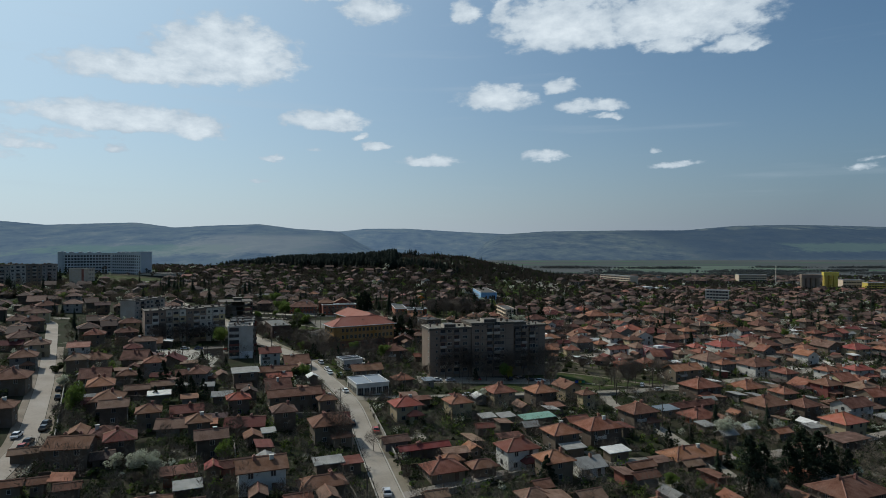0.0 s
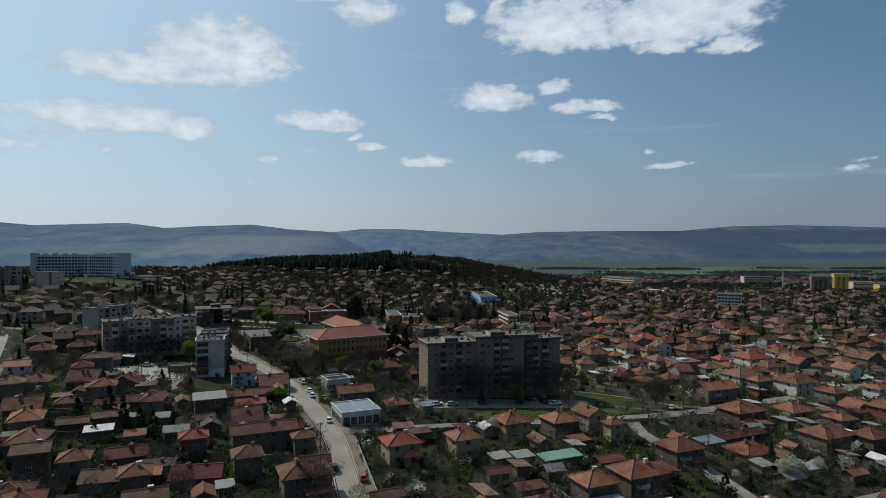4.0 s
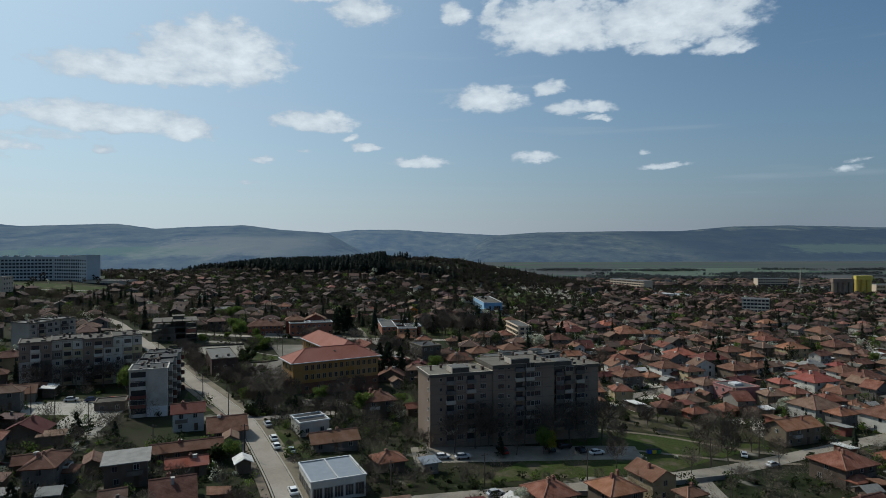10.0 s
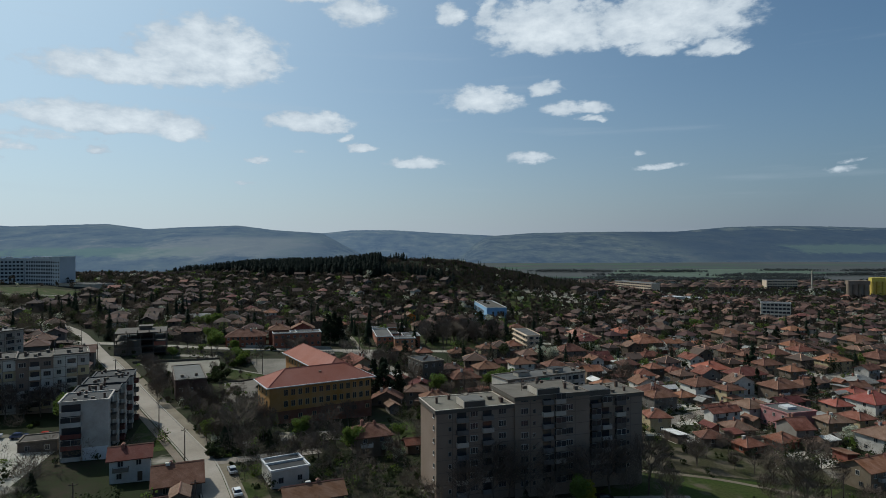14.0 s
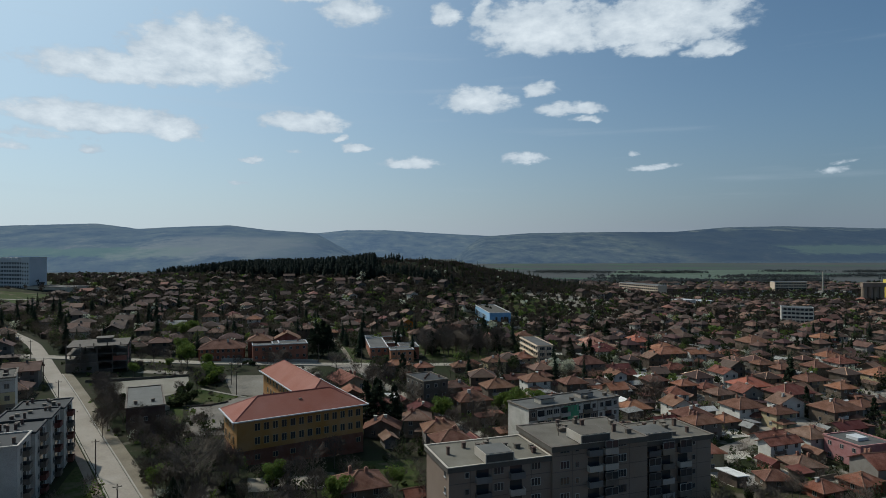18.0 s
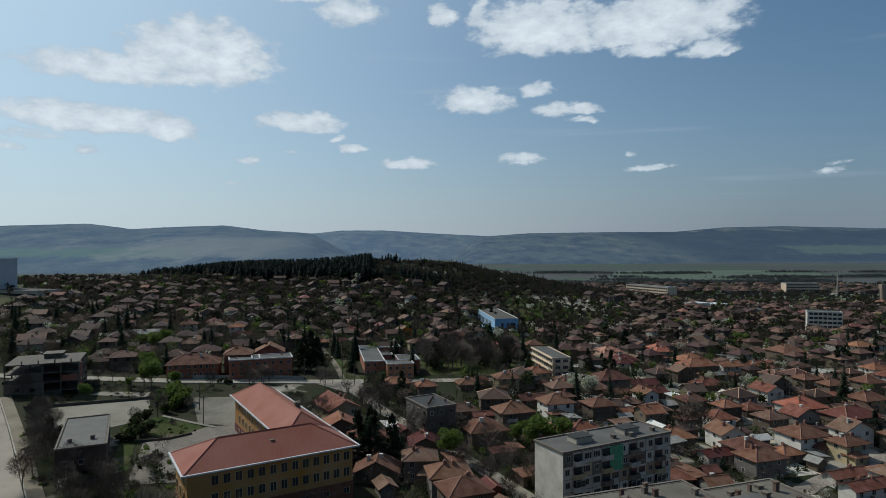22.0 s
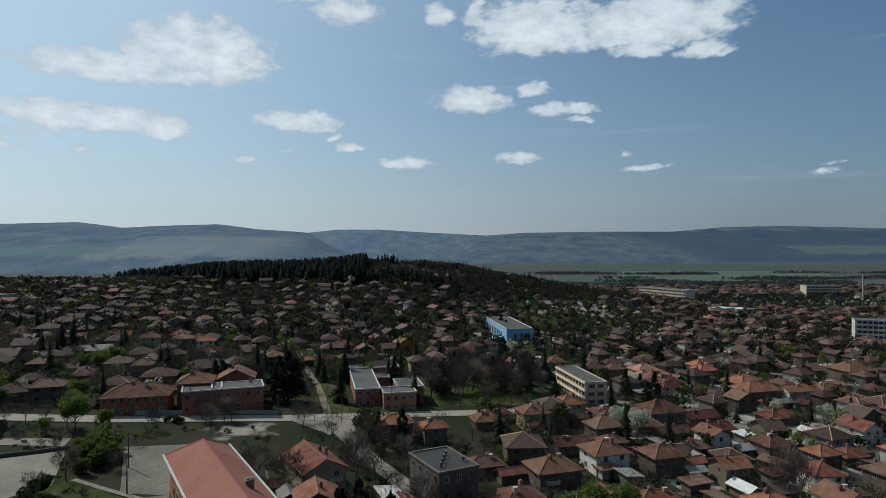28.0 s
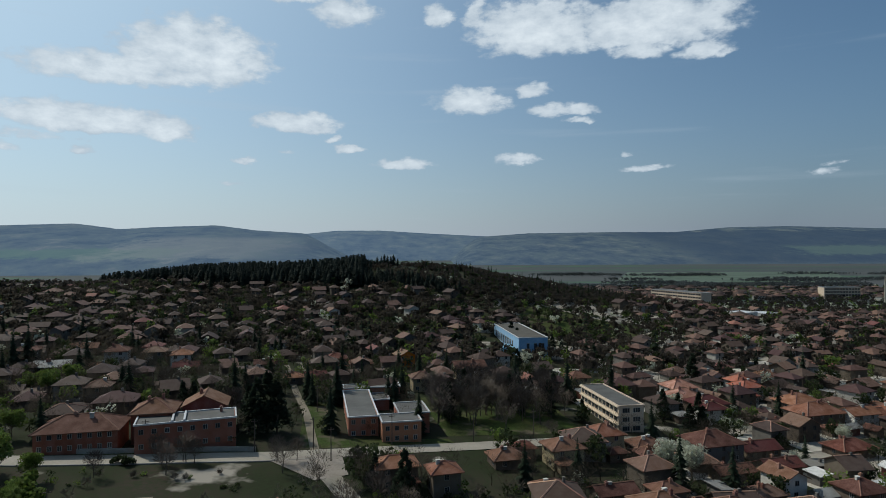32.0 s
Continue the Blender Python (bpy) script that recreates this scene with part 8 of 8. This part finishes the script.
WV, WF, WM = [], [], []
for _ in range(9000):
    x, y = fr.uniform(-275, 262), fr.uniform(740, 985)
    if not on_hill(x, y):
        continue
    front = y - float(np.interp(x, EDGE_X, EDGE_Y))
    if x < -14 + fr.gauss(0, 5) + (0 if front > 25 else 70):
        if front < 130 or fr.random() < 0.4:
            pine_crown(x, y, fr.uniform(0.72, 1.12) * (0.7 if x > -14 else 1), fr)
    elif not (-16 < x < 75 and y > 800 and fr.random() < 0.75):
        for _ in range(2):
            clump(x + fr.uniform(-3, 3), y + fr.uniform(-3, 3), fr.choices((2, 4, 6, 0, 3), (12, 46, 36, 5, 1))[0], fr.uniform(0.5, 1.0), fr)
for k in range(9):
    pine_crown(-8 + 3.0 * k + fr.uniform(-0.6, 0.6), 850 + fr.uniform(-4, 4), fr.uniform(0.55, 0.85), fr)
for _ in range(40):
    clump(fr.uniform(45, 120), 835 + fr.uniform(-25, 25), 0, fr.uniform(0.4, 0.7), fr)
tagged(new("hill_forest", mesh("hill_forest", WV, WF, [M_CONIF, M_LEAF, M_BUSH, M_BLOSS, M_SCRUB, M_BARETREE, M_PINE, M_FARWOOD], WM)), "dark pine forest and scrub covering the hill", "forest", kind="stuff")


# ---------------------------------------------------------------- cars, poles, walls
def car_mesh():
    prof = [(-2.1, 0.35), (-2.15, 0.75), (-1.95, 0.92), (-1.0, 0.98), (1.25, 0.98), (2.0, 0.88), (2.12, 0.6), (2.05, 0.35)]
    v = [(x, s * 0.84, z) for s in (-1, 1) for x, z in prof]
    n = len(prof)
    f = [tuple(range(n)), tuple(range(2 * n - 1, n - 1, -1))] + [(i, i + n, (i + 1) % n + n, (i + 1) % n) for i in range(n)]
    body = (v, f)
    cab = [(-1.75, 0.95), (-1.35, 1.42), (0.45, 1.45), (1.2, 0.95)]
    v = [(x, s * (0.8 if z < 1 else 0.64), z) for s in (-1, 1) for x, z in cab]
    f = [(0, 1, 2, 3), (7, 6, 5, 4), (0, 4, 5, 1), (2, 6, 7, 3)]
    glass = (v, f)
    v = [(x, s * 0.655, z) for s in (-1, 1) for x, z in ((-1.36, 1.42), (-1.3, 1.5), (0.38, 1.5), (0.46, 1.44))]
    roof = (v, [(1, 5, 6, 2), (0, 4, 5, 1), (2, 6, 7, 3), (0, 1, 2, 3), (7, 6, 5, 4)])
    sg = 12
    wv = [(math.cos(6.283 * k / sg) * 0.31, s, 0.31 + math.sin(6.283 * k / sg) * 0.31) for s in (-0.1, 0.1) for k in range(sg)]
    wf = [(k, (k + 1) % sg, sg + (k + 1) % sg, sg + k) for k in range(sg)] + [tuple(range(sg - 1, -1, -1)), tuple(range(sg, 2 * sg))]
    return body, glass, roof, (wv, wf)


CB, CG, CR, CW = car_mesh()
CARM = [(mesh("body", *CB, c), mesh("roof", *CR, c)) for c in CARC]
CGM, CWM = mesh("cabin_glass", *CG, M_GLASS), mesh("wheel", *CW, M_TYRE)
CNAME = ("white", "silver", "dark blue", "black", "red", "green")


def car(x, y, rot, ci, s=1.0):
    ob = empty("car", x, y, rot, f"parked {CNAME[ci]} car on the road", "car", "parked cars", z=gz(x, y) + 0.2)
    ob.scale = (s, s, s)
    place("body", CARM[ci][0], ob)
    place("roof", CARM[ci][1], ob)
    place("cabin_glass", CGM, ob)
    for wx in (-1.3, 1.32):
        for wy in (-0.76, 0.76):
            place("wheel", CWM, ob, (wx, wy, 0))


POLE = mesh("post", [(math.cos(6.283 * k / 8) * (0.15 - 0.05 * j), math.sin(6.283 * k / 8) * (0.15 - 0.05 * j), -0.5 + 9.0 * j) for j in (0, 1) for k in range(8)], [(k, (k + 1) % 8, 8 + (k + 1) % 8, 8 + k) for k in range(8)] + [tuple(range(8, 16))], M_POLE)
ARM = mesh("crossarm", *boxes((-0.8, -0.05, 7.9, 0.8, 0.05, 8.02), (-0.75, -0.04, 8.02, -0.67, 0.04, 8.2), (0.67, -0.04, 8.02, 0.75, 0.04, 8.2)), M_POLE)
LAMP = mesh("lamp_arm", *boxes((-0.04, -1.5, 8.2, 0.04, 0.0, 8.28), (-0.14, -2.0, 8.14, 0.14, -1.45, 8.3)), M_CONC)


def pole(x, y, rot=20, lamp=False):
    ob = empty("utility_pole", x, y, rot, "dark utility pole beside the road" if not lamp else "street lamp on a dark pole beside the road", "pole", "utility poles")
    place("post", POLE, ob)
    place("crossarm", ARM, ob)
    if lamp:
        place("lamp_arm", LAMP, ob)


garden_wall([(-2.5, 160), (-12.5, 210)], 1.6)
garden_wall(offset(SHOPST[1:5], 4.2), 1.2)
garden_wall(offset(YARDST[1:4], -4.6), 1.3, M_KERB, "pale concrete fence wall along the school street")
garden_wall(offset(LEFTST[1:5], 6.0), 1.4)
garden_wall([(-108, 396.5), (-97, 402), (-77, 413)], 0.9, M_SHELL, "low dark concrete wall behind the sports yard")
garden_wall([(-65, 371), (-58, 373.2), (-53.5, 377.6)], 0.6, M_SHELL, "low dark retaining wall under the mound")
garden_wall(offset(NEARST[:4], 3.2), 1.4)
garden_wall(offset(EASTST[:3], -3.2), 1.4)
for i_, (x_, y_) in enumerate(offset([(-3, 134), (-9, 166), (-16, 203), (-33, 254), (-46, 288), (-62, 315), (-78, 339), (-97, 369), (-116, 397), (-137, 428)], -5.6)):
    pole(x_, y_, 20, i_ % 2 == 0)
for x_, y_ in offset(SHOPST[1:], -3.6) + offset(YARDST[2:8], -3.9) + offset(EASTST[:4], 3.1) + offset(SCHST[1:6], 3.4) + [(-60, 250), (-84, 268), (-108, 284), (-97, 276)]:
    pole(x_, y_, 15)
pole(-58.2, 401.1, 15)
pole(-52.9, 386.5, 15)
# a thicket in fresh leaf between the school yards
hedge_leaf = mat("thicket_leaves", (0.075, 0.105, 0.022), spec=0.08, var=0.3, rand=0.2, island=True, leaf=0.45)
hedge_mesh = TMESH["shrub"][1][1].copy()
hedge_mesh.materials[0] = hedge_leaf
for x_, y_, s_ in ((-67.3, 398.0, 1.4), (-65.7, 402.0, 1.7), (-64.3, 406.0, 1.6), (-68.6, 405.0, 1.9), (-66.8, 410.5, 1.8), (-70.8, 404.5, 1.5), (-69.6, 414.5, 1.9), (-71.5, 419.0, 1.7)):
    sh_ = tree("shrub", x_, y_, s_, 1)
    sh_["label"] = "leafy green thicket shrub between the school yards"
    for c_ in sh_.children:
        if c_.name.startswith("crown"):
            c_.data = hedge_mesh
car(-4.5, 139, 97, 1)
car(-22.6, 230.3, 110, 0)
car(-27.6, 257, 112, 1)
car(-31.8, 259.6, 112, 0)
car(-33.8, 266.3, 112, 0)
car(-38, 279, 114, 1)
car(-9.2, 184.5, 100, 4)
car(-16.5, 190, 100, 3)
car(-7.9, 221.5, 18, 3)
car(23, 233, 18, 1)
car(-64.4, 342, 120, 2)
car(-83.5, 330, 120, 1)
car(-85.9, 336, 120, 0)
car(12.5, 257, 13, 0)
car(18, 257.6, 13, 1)
car(30, 263, 103, 4)
car(44, 266, 103, 3)
car(49, 269, 13, 3)
car(53, 266, 103, 3)
car(57.2, 264.5, 13, 0)
car(108, 262, 20, 1)
car(-99.3, 177.6, 102, 3)
car(-97.6, 173.5, 102, 3)
car(-95.2, 162.4, 101, 3)
car(-94.2, 158.3, 101, 4)
car(-100.6, 166.7, 101, 0)
car(-116, 214.7, 112, 3)
car(-110.6, 204.3, 112, 3)
car(31.4, 160, 15, 2)
car(8.3, 364.4, 110, 0)
car(138.3, 363.1, 65, 2)
car(104, 270, 65, 0)
car(-88, 303, 16, 4)
car(-92, 302, 16, 4)
car(-98, 300, 16, 2)
car(-104, 299, 16, 1)
car(150, 366, 60, 4)
car(158, 385, 65, 2)
car(8, 380, 30, 4)
car(12, 384, 110, 3)
car(62, 466, 10, 2)
car(130, 478, 10, 1)
car(-170, 466, 125, 2)
# concrete yards between the eastern houses
yr = random.Random(12)
M_YARD = mat("pale_yard_concrete", (0.4, 0.37, 0.31), var=0.25, scale=0.25, fine=2.0)
made = 0
for _ in range(900):
    y = yr.uniform(300, 620)
    x = yr.uniform(75, 0.72 * y)
    if not free(x, y, 1.5, True, True):
        continue
    a, w, d = radians(14 + yr.uniform(-4, 4)), yr.uniform(4, 8), yr.uniform(2.5, 6)
    cx, cy = Vector((math.cos(a), math.sin(a))) * w, Vector((-math.sin(a), math.cos(a))) * d
    patch("paved_yard", [(x - cx.x - cy.x, y - cx.y - cy.y), (x + cx.x - cy.x, y + cx.y - cy.y), (x + cx.x + cy.x, y + cx.y + cy.y), (x - cx.x + cy.x, y - cx.y + cy.y)], M_YARD, 0.04 + 0.0006 * made, "pale concrete yard beside a house", "pavement")
    made += 1
    if made == 130:
        break
# recycling containers by the footpath
for i_, c_ in enumerate(((0.03, 0.08, 0.4), (0.6, 0.5, 0.03), (0.04, 0.2, 0.09))):
    ob_ = empty("recycling_container", 74 + i_ * 1.5, 268 + i_ * 0.35, 13, ("blue", "yellow", "green")[i_] + " plastic recycling container by the footpath", "container", "recycling containers")
    place("bin", bevelled("bin", (-0.65, -0.55, 0, 0.65, 0.55, 1.2), plain("bin_paint_" + str(i_), c_, 0.5), 0.15), ob_)
    place("lid", bevelled("lid", (-0.7, -0.6, 1.2, 0.7, 0.6, 1.33), M_TYRE, 0.05), ob_)
